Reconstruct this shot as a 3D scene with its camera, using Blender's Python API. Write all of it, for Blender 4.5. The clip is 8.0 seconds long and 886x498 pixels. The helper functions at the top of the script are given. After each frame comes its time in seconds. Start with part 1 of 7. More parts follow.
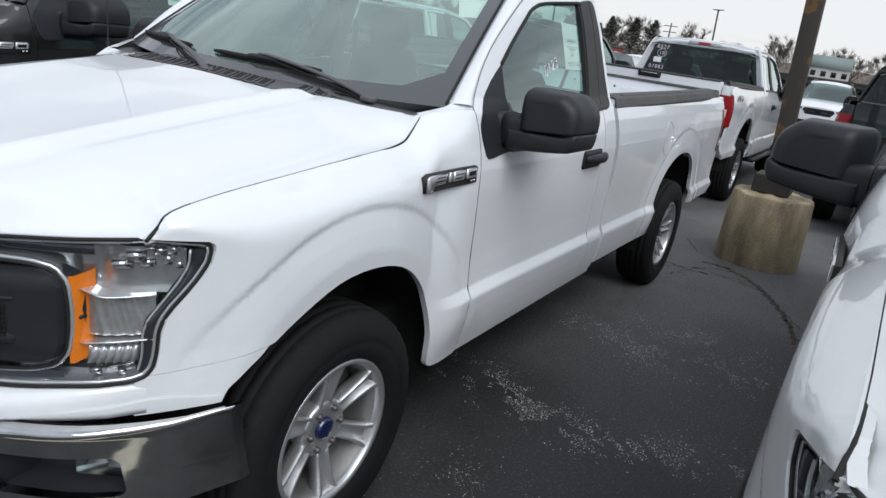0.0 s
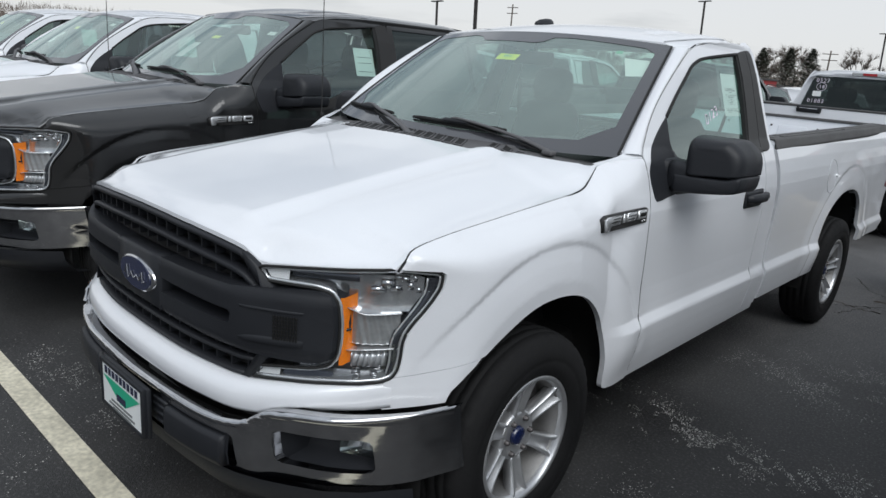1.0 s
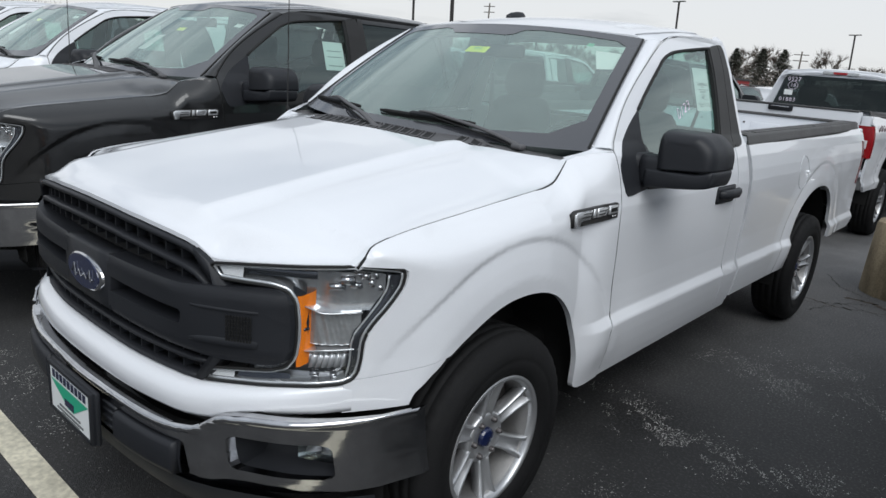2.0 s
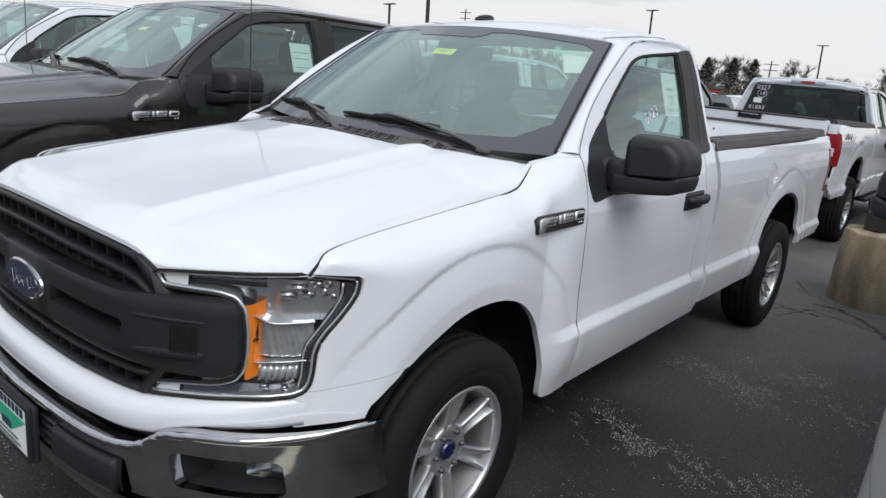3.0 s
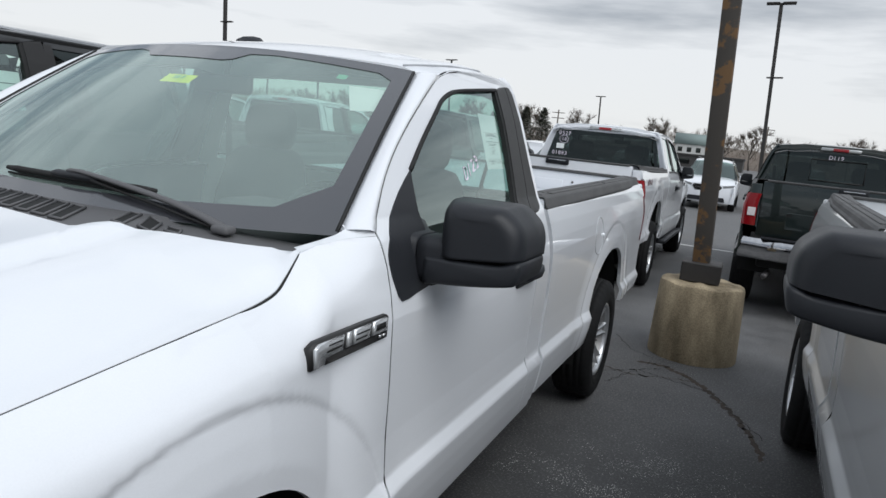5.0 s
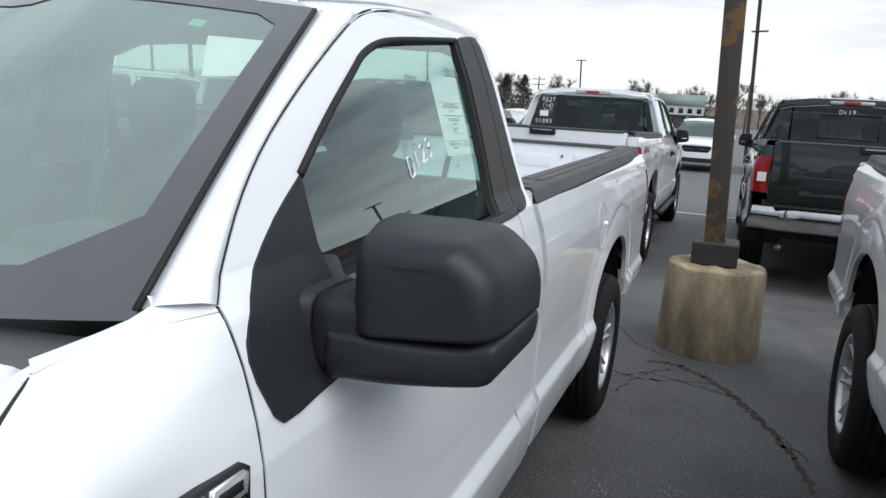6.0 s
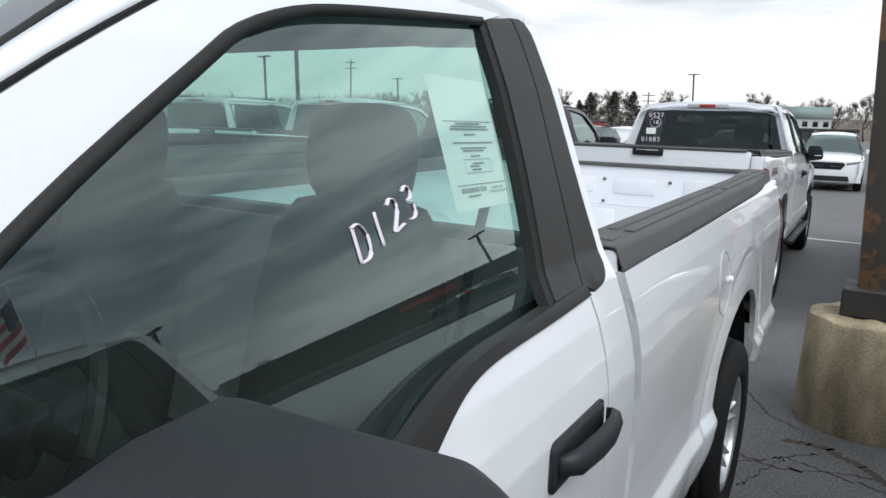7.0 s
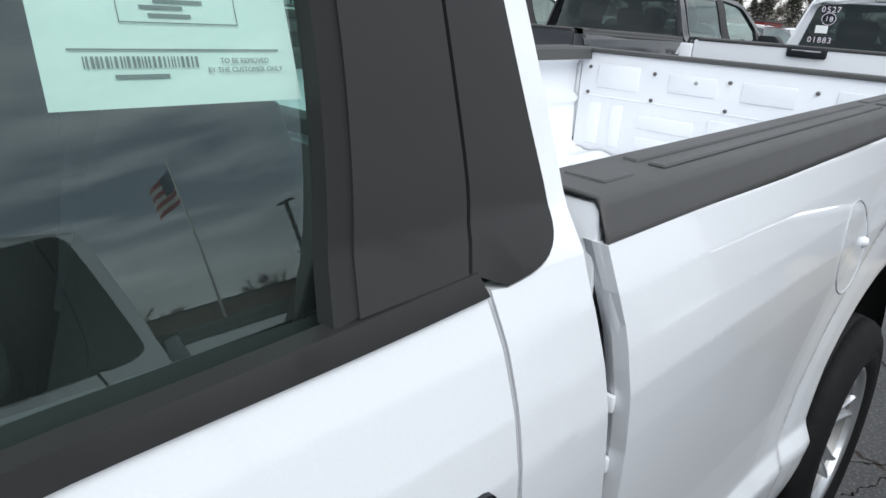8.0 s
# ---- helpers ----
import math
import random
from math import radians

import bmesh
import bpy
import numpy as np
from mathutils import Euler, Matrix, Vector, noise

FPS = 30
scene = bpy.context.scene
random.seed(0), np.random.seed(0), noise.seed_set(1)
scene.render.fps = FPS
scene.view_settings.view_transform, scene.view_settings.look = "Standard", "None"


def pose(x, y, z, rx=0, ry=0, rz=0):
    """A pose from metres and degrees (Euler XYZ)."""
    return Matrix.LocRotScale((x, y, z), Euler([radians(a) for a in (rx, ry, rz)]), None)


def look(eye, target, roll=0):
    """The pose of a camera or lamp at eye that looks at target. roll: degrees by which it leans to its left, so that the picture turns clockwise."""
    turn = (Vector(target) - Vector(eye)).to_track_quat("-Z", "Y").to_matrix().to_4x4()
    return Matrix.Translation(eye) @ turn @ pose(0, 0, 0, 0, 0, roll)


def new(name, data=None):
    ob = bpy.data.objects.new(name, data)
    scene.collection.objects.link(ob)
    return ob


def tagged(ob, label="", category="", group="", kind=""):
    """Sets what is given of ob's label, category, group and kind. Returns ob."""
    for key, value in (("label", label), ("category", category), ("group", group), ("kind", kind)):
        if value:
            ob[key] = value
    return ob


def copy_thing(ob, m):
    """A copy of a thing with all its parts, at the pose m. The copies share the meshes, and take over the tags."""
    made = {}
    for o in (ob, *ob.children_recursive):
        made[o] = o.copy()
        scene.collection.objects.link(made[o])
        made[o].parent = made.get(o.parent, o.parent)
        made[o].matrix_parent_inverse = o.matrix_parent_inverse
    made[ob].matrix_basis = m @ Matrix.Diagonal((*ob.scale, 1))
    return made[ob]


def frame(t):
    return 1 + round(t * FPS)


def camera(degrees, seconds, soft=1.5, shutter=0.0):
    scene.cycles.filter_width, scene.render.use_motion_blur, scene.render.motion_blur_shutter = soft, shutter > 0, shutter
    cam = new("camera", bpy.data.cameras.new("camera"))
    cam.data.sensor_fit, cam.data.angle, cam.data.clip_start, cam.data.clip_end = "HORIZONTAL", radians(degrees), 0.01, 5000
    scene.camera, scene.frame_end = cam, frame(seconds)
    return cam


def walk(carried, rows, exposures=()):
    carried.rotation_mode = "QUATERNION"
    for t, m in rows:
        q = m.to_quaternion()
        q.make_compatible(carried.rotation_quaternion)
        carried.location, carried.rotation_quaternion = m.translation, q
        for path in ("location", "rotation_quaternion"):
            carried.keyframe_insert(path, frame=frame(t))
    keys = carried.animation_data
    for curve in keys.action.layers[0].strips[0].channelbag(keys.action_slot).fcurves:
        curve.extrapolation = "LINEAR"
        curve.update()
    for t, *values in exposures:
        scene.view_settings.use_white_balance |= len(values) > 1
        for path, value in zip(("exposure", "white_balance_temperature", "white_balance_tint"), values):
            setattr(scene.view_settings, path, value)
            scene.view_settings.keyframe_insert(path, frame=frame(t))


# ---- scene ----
cam = camera(65.3, 8.0)
PATH = [
    (0, (2.068, -1.421, 1.565), (1.108, 0.228, 0.964), 8.3),
    (0.5, (2.136, -1.691, 1.614), (0.956, -0.176, 1.057), 4.3),
    (1, (2.156, -1.802, 1.621), (0.851, -0.38, 1.098), 4.5),
    (1.5, (2.147, -1.751, 1.609), (0.877, -0.298, 1.085), 5.5),
    (1.7, (2.139, -1.733, 1.604), (0.872, -0.277, 1.081), 5.2),
    (2.8, (2.135, -1.667, 1.581), (0.916, -0.166, 1.07), 5.0),
    (3, (2.127, -1.633, 1.585), (0.919, -0.121, 1.084), 5.5),
    (3.5, (2.118, -1.528, 1.584), (0.909, -0.022, 1.064), 4.4),
    (4, (1.99, -1.37, 1.562), (0.844, 0.19, 1.055), 4.2),
    (4.5, (1.786, -1.138, 1.588), (0.907, 0.606, 1.157), 7.3),
    (5, (1.71, -0.799, 1.581), (0.923, 1.01, 1.252), 6.0),
    (5.2, (1.684, -0.632, 1.595), (0.958, 1.196, 1.229), 4.1),
    (6.3, (1.433, 0.194, 1.587), (0.653, 1.989, 1.172), 2.1),
    (6.5, (1.428, 0.34, 1.608), (0.51, 2.066, 1.185), 0.4),
    (7, (1.323, 0.703, 1.595), (0.302, 2.386, 1.237), 1.7),
    (7.5, (1.229, 1.033, 1.594), (0.054, 2.586, 1.138), 1.8),
    (8, (1.283, 1.411, 1.544), (0.01, 2.806, 0.886), 3.9),
]
walk(cam, [(t, look(eye, target, roll)) for t, eye, target, roll in PATH], [(0, .24, 6250, 9), (1.0, .06, 6250, 9), (3.5, .20, 6250, 9), (5.0, .17, 6250, 9), (6.5, .56, 6250, 8), (7.0, .53, 6250, 8), (7.5, .66, 6250, 8), (8.0, .61, 6250, 8)])

# ---- light: bright overcast, thin warm gap of cloud near the horizon ----
world = bpy.data.worlds.new("overcast_sky")
scene.world = world
world.use_nodes = True
wn, wl = world.node_tree.nodes, world.node_tree.links
wn.clear()
w_out = wn.new("ShaderNodeOutputWorld")
w_bg = wn.new("ShaderNodeBackground")
w_sky = wn.new("ShaderNodeTexSky")
w_sky.sky_type = "NISHITA"
w_sky.sun_disc = False
w_sky.sun_elevation = radians(45)
w_sky.sun_rotation = radians(121)
w_co = wn.new("ShaderNodeTexCoord")
w_map = wn.new("ShaderNodeMapping")
w_map.inputs["Scale"].default_value = (1.0, 1.0, 7.0)
w_noise = wn.new("ShaderNodeTexNoise")
w_noise.inputs["Scale"].default_value = 1.7
w_noise.inputs["Detail"].default_value = 7.0
w_noise.inputs["Roughness"].default_value = 0.55
w_ramp = wn.new("ShaderNodeValToRGB")
w_ramp.color_ramp.elements[0].position = 0.40
w_ramp.color_ramp.elements[0].color = (0.24, 0.28, 0.335, 1)
w_ramp.color_ramp.elements[1].position = 0.60
w_ramp.color_ramp.elements[1].color = (0.875, 0.885, 0.90, 1)
w_sep = wn.new("ShaderNodeSeparateXYZ")
w_hor = wn.new("ShaderNodeMapRange")
w_hor.inputs["From Min"].default_value = 0.02
w_hor.inputs["From Max"].default_value = 0.30
w_hor.inputs["To Min"].default_value = 0.60
w_hor.inputs["To Max"].default_value = 0.0
w_mixh = wn.new("ShaderNodeMixRGB")
w_mixh.inputs["Color2"].default_value = (0.86, 0.832, 0.79, 1)
w_scale = wn.new("ShaderNodeVectorMath")
w_scale.operation = "SCALE"
w_scale.inputs["Scale"].default_value = 0.10
w_mix = wn.new("ShaderNodeMixRGB")
w_mix.inputs["Fac"].default_value = 0.93
wl.new(w_co.outputs["Generated"], w_map.inputs["Vector"])
wl.new(w_map.outputs["Vector"], w_noise.inputs["Vector"])
w_thin = wn.new("ShaderNodeVectorMath")
w_thin.operation = "DOT_PRODUCT"
w_thin.inputs[1].default_value = (-0.045, 0.050, 0)
w_add = wn.new("ShaderNodeMath")
w_add.operation = "ADD"
wl.new(w_co.outputs["Generated"], w_thin.inputs[0])
wl.new(w_noise.outputs["Fac"], w_add.inputs[0])
wl.new(w_thin.outputs["Value"], w_add.inputs[1])
wl.new(w_add.outputs["Value"], w_ramp.inputs["Fac"])
wl.new(w_co.outputs["Generated"], w_sep.inputs["Vector"])
wl.new(w_sep.outputs["Z"], w_hor.inputs["Value"])
wl.new(w_hor.outputs["Result"], w_mixh.inputs["Fac"])
wl.new(w_ramp.outputs["Color"], w_mixh.inputs["Color1"])
wl.new(w_sky.outputs["Color"], w_scale.inputs[0])
wl.new(w_scale.outputs["Vector"], w_mix.inputs["Color1"])
w_high = wn.new("ShaderNodeMapRange")
w_high.inputs["From Min"].default_value = 0.34
w_high.inputs["From Max"].default_value = 0.75
w_high.inputs["To Max"].default_value = 0.8
w_even = wn.new("ShaderNodeMixRGB")
w_even.inputs["Color2"].default_value = (0.74, 0.78, 0.83, 1)
wl.new(w_sep.outputs["Z"], w_high.inputs["Value"])
wl.new(w_high.outputs["Result"], w_even.inputs["Fac"])
wl.new(w_mixh.outputs["Color"], w_even.inputs["Color1"])
wl.new(w_even.outputs["Color"], w_mix.inputs["Color2"])
wl.new(w_mix.outputs["Color"], w_bg.inputs["Color"])
w_bg.inputs["Strength"].default_value = 0.90
wl.new(w_bg.outputs["Background"], w_out.inputs["Surface"])

sun_data = bpy.data.lights.new("sun", "SUN")
sun_data.energy = 1.75
sun_data.angle = radians(46)
sun_data.color = (1.0, 0.985, 0.955)
sun = new("sun", sun_data)
sun.matrix_world = look((32, -19, 37), (0, 0, 0))

# ---- materials ----
def node_mat(name):
    m = bpy.data.materials.new(name)
    m.use_nodes = True
    return m, m.node_tree.nodes, m.node_tree.links, m.node_tree.nodes["Principled BSDF"]


def surf(name, color, rough=0.5, metal=0.0, grain=0.0, scale=40.0, bump=0.0, coat=0.0, stain=0.0, stain_scale=3.0, spec=0.5, vary=0.0):
    """A surface with grain (fine), stains (coarse) and relief."""
    m, n, l, p = node_mat(name)
    p.inputs["Base Color"].default_value = (*color, 1)
    p.inputs["Roughness"].default_value = rough
    p.inputs["Metallic"].default_value = metal
    p.inputs["Coat Weight"].default_value = coat
    p.inputs["Coat Roughness"].default_value = 0.03
    p.inputs["Specular IOR Level"].default_value = spec
    if not (grain or bump or stain or vary):
        return m
    co = n.new("ShaderNodeTexCoord")
    fine = n.new("ShaderNodeTexNoise")
    fine.inputs["Scale"].default_value = scale
    fine.inputs["Detail"].default_value = 6
    l.new(co.outputs["Object"], fine.inputs["Vector"])
    coarse = n.new("ShaderNodeTexNoise")
    coarse.inputs["Scale"].default_value = stain_scale
    coarse.inputs["Detail"].default_value = 5
    l.new(co.outputs["Object"], coarse.inputs["Vector"])
    a = n.new("ShaderNodeMapRange")
    a.inputs["From Min"].default_value, a.inputs["From Max"].default_value = 0.3, 0.7
    a.inputs["To Min"].default_value, a.inputs["To Max"].default_value = 1 - grain, 1 + grain
    l.new(fine.outputs["Fac"], a.inputs["Value"])
    b = n.new("ShaderNodeMapRange")
    b.inputs["From Min"].default_value, b.inputs["From Max"].default_value = 0.3, 0.7
    b.inputs["To Min"].default_value, b.inputs["To Max"].default_value = 1 - stain, 1 + stain
    l.new(coarse.outputs["Fac"], b.inputs["Value"])
    ab = n.new("ShaderNodeMath")
    ab.operation = "MULTIPLY"
    l.new(a.outputs["Result"], ab.inputs[0])
    l.new(b.outputs["Result"], ab.inputs[1])
    last = ab.outputs["Value"]
    if vary:
        oi = n.new("ShaderNodeObjectInfo")
        c = n.new("ShaderNodeMapRange")
        c.inputs["To Min"].default_value, c.inputs["To Max"].default_value = 1 - vary, 1 + vary
        l.new(oi.outputs["Random"], c.inputs["Value"])
        d = n.new("ShaderNodeMath")
        d.operation = "MULTIPLY"
        l.new(last, d.inputs[0])
        l.new(c.outputs["Result"], d.inputs[1])
        last = d.outputs["Value"]
    v = n.new("ShaderNodeVectorMath")
    v.operation = "SCALE"
    v.inputs[0].default_value = color
    l.new(last, v.inputs["Scale"])
    l.new(v.outputs["Vector"], p.inputs["Base Color"])
    r = n.new("ShaderNodeMapRange")
    r.inputs["From Min"].default_value, r.inputs["From Max"].default_value = 0.3, 0.7
    r.inputs["To Min"].default_value, r.inputs["To Max"].default_value = max(rough * 0.85, 0.01), min(rough * 1.15, 1)
    l.new(coarse.outputs["Fac"], r.inputs["Value"])
    l.new(r.outputs["Result"], p.inputs["Roughness"])
    if bump:
        bp = n.new("ShaderNodeBump")
        bp.inputs["Strength"].default_value = bump
        bp.inputs["Distance"].default_value = 0.004
        l.new(fine.outputs["Fac"], bp.inputs["Height"])
        l.new(bp.outputs["Normal"], p.inputs["Normal"])
    return m


def glass_mat(name, tint, gloss=1.0, rough=0.0, face=0.09, veil=0.0):
    m, n, l, p = node_mat(name)
    n.remove(p)
    t = n.new("ShaderNodeBsdfTransparent")
    t.inputs["Color"].default_value = (*tint, 1)
    g = n.new("ShaderNodeBsdfGlossy")
    g.inputs["Roughness"].default_value = rough
    g.inputs["Color"].default_value = (gloss * 0.88, gloss, gloss * 0.97, 1)
    lw = n.new("ShaderNodeLayerWeight")
    lw.inputs["Blend"].default_value = 0.5
    pw = n.new("ShaderNodeMath")
    pw.operation = "POWER"
    pw.inputs[1].default_value = 3.2
    l.new(lw.outputs["Facing"], pw.inputs[0])
    f = n.new("ShaderNodeMapRange")
    f.inputs["To Min"].default_value = face
    l.new(pw.outputs["Value"], f.inputs["Value"])
    x = n.new("ShaderNodeMixShader")
    l.new(f.outputs["Result"], x.inputs["Fac"])
    l.new(t.outputs["BSDF"], x.inputs[1])
    l.new(g.outputs["BSDF"], x.inputs[2])
    last = x.outputs["Shader"]
    # veil: dust film and sky haze put in as a pale green diffuse colour
    if veil:
        df = n.new("ShaderNodeBsdfDiffuse")
        df.inputs["Color"].default_value = (0.60, 0.74, 0.68, 1)
        co = n.new("ShaderNodeTexCoord")
        cl = n.new("ShaderNodeTexNoise")
        cl.inputs["Scale"].default_value = 5
        cl.inputs["Detail"].default_value = 6
        l.new(co.outputs["Object"], cl.inputs["Vector"])
        am = n.new("ShaderNodeMapRange")
        am.inputs["From Min"].default_value, am.inputs["From Max"].default_value = 0.3, 0.7
        am.inputs["To Min"].default_value, am.inputs["To Max"].default_value = veil * 0.75, veil * 1.25
        l.new(cl.outputs["Fac"], am.inputs["Value"])
        y = n.new("ShaderNodeMixShader")
        l.new(am.outputs["Result"], y.inputs["Fac"])
        l.new(last, y.inputs[1])
        l.new(df.outputs["BSDF"], y.inputs[2])
        last = y.outputs["Shader"]
    l.new(last, n["Material Output"].inputs["Surface"])
    return m


def paint(name, color, metal=0.0, rough=0.35):
    return surf(name, color, rough, metal, grain=0.015, scale=300, coat=1.0, stain=0.012, stain_scale=2.5)


M_WHITE = paint("white_paint", (0.80, 0.817, 0.85))
M_BLACK = paint("black_metallic_paint", (0.0075, 0.0075, 0.0078), 0.15, 0.35)
M_GREY = paint("dark_grey_paint", (0.035, 0.037, 0.042), 0.5, 0.35)
M_SILVER = paint("silver_paint", (0.68, 0.69, 0.70), 0.30, 0.40)
M_GREEN = paint("dark_green_paint", (0.010, 0.018, 0.017), 0.3, 0.3)
M_PLASTIC = surf("textured_black_plastic", (0.018, 0.0195, 0.0235), 0.48, grain=0.10, scale=900, bump=0.10, stain=0.08, stain_scale=5, spec=0.34)
M_COWL = surf("faded_grey_cowl_plastic", (0.105, 0.104, 0.108), 0.65, grain=0.06, scale=500, bump=0.1, stain=0.08, stain_scale=4)
M_TRIM = surf("grained_grey_trim", (0.070, 0.069, 0.069), 0.62, grain=0.08, scale=700, bump=0.12, stain=0.07, stain_scale=4)
M_SATIN = surf("satin_black_trim", (0.024, 0.0235, 0.0235), 0.46, grain=0.04, scale=400, stain=0.05, stain_scale=3, spec=0.34)
M_RUBBER = surf("black_rubber_seal", (0.008, 0.008, 0.008), 0.7, grain=0.1, scale=200)
M_TYRE = surf("tyre_rubber", (0.0085, 0.0085, 0.009), 0.78, grain=0.18, scale=120, bump=0.1, stain=0.18, stain_scale=6, spec=0.28)
M_ALLOY = surf("silver_alloy", (0.56, 0.57, 0.585), 0.33, 0.75, grain=0.03, scale=300, stain=0.04, stain_scale=8)
# darker, rougher alloy for the barrel behind the spokes
M_ALLOY_IN = surf("dusty_alloy_barrel", (0.34, 0.335, 0.33), 0.5, 0.8, grain=0.05, scale=100)
M_STEEL = surf("brake_steel", (0.16, 0.15, 0.15), 0.5, 0.8, grain=0.15, scale=60)
M_CHROME = surf("chrome", (0.60, 0.60, 0.61), 0.10, 1.0, grain=0.03, scale=150, stain=0.06, stain_scale=9)
M_CHROME_B = surf("chrome_bumper_steel", (0.56, 0.56, 0.57), 0.10, 1.0, grain=0.10, scale=22, stain=0.10, stain_scale=5)
M_BRIGHT = surf("bright_plated_plastic", (0.78, 0.79, 0.80), 0.22, 0.7, grain=0.03, scale=150)
M_GROOVE = surf("panel_groove", (0.42, 0.43, 0.45), 0.6, grain=0.05, scale=100)
M_SMOKE = surf("smoked_lamp_trim", (0.10, 0.105, 0.12), 0.12, 0.8, grain=0.05, scale=60)
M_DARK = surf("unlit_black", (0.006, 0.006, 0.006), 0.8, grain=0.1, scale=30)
M_CRACK = surf("crack_fill", (0.030, 0.026, 0.022), 0.9, grain=0.3, scale=40)
M_RUSTRUN = surf("rust_stained_asphalt", (0.066, 0.052, 0.041), 0.85, grain=0.35, scale=60, bump=0.3, stain=0.3, stain_scale=5)
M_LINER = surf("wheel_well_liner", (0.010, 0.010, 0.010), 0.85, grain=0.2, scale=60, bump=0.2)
M_INT = surf("grey_interior_trim", (0.034, 0.036, 0.038), 0.75, grain=0.05, scale=60, stain=0.05)
M_CLOTH = surf("grey_seat_cloth", (0.034, 0.035, 0.037), 0.95, grain=0.10, scale=70, stain=0.10, stain_scale=6)
M_HEAD = surf("light_grey_headliner", (0.36, 0.36, 0.36), 0.95, grain=0.05, scale=300, bump=0.1)
M_GLASS = glass_mat("green_tinted_glass", (0.60, 0.79, 0.73), face=0.14, veil=0.008)
M_SCREEN = glass_mat("windscreen_glass", (0.70, 0.85, 0.78), face=0.20, veil=0.13)
M_GLASS_D = glass_mat("dark_privacy_glass", (0.10, 0.11, 0.115), face=0.06)
M_LENS = glass_mat("clear_lamp_lens", (0.96, 0.97, 0.98), 0.9, face=0.04)
M_FRIT = surf("black_glass_border", (0.060, 0.062, 0.070), 0.14, grain=0.05, scale=500, coat=1.0)
M_AMBER = surf("amber_lens", (0.95, 0.24, 0.010), 0.18, grain=0.06, scale=160, bump=0.2, coat=0.6)
M_RED = surf("red_lens", (0.30, 0.009, 0.014), 0.12, grain=0.10, scale=120, bump=0.15, coat=0.8)
M_REDW = surf("clear_reverse_lens", (0.75, 0.70, 0.70), 0.15, grain=0.08, scale=120, bump=0.2, coat=0.8)
M_REFL = surf("lamp_reflector", (0.60, 0.61, 0.62), 0.20, 0.85, grain=0.05, scale=60, stain=0.08, stain_scale=12)
M_PAINTED = surf("white_lamp_plate", (0.85, 0.86, 0.86), 0.3, 0.2, grain=0.02, scale=80)
M_FLUTE = surf("fluted_reflector", (0.55, 0.56, 0.56), 0.26, 0.6, grain=0.10, scale=90, bump=0.4)
M_BLUE = surf("dark_blue_enamel", (0.006, 0.013, 0.060), 0.2, grain=0.05, scale=100, coat=1.0)
M_PAPER = surf("white_paper", (0.78, 0.80, 0.79), 0.8, grain=0.02, scale=200, stain=0.03)
M_INK = surf("grey_print", (0.16, 0.17, 0.17), 0.8, grain=0.1, scale=100)
M_CHALK = surf("white_window_marker", (0.74, 0.66, 0.76), 0.8, grain=0.12, scale=250)
M_YELLOW = surf("yellow_sticker", (0.86, 0.94, 0.04), 0.6, grain=0.03, scale=100)
M_GREENST = surf("green_sticker", (0.10, 0.45, 0.26), 0.6, grain=0.05, scale=100)
M_PLATE_G = surf("green_plate_band", (0.03, 0.42, 0.24), 0.5, grain=0.03, scale=100)
M_REDDEC = surf("dark_red_decal", (0.07, 0.010, 0.016), 0.5, grain=0.05, scale=100)
M_LINE = surf("worn_line_paint", (0.62, 0.58, 0.46), 0.85, grain=0.22, scale=45, bump=0.2, stain=0.15, stain_scale=6)
M_LINE_W = surf("white_line_paint", (0.62, 0.62, 0.60), 0.85, grain=0.25, scale=40, bump=0.2, stain=0.15, stain_scale=5)
M_FLECK = surf("pale_grit", (0.62, 0.61, 0.58), 0.9, grain=0.25, scale=30)
M_POLE = None


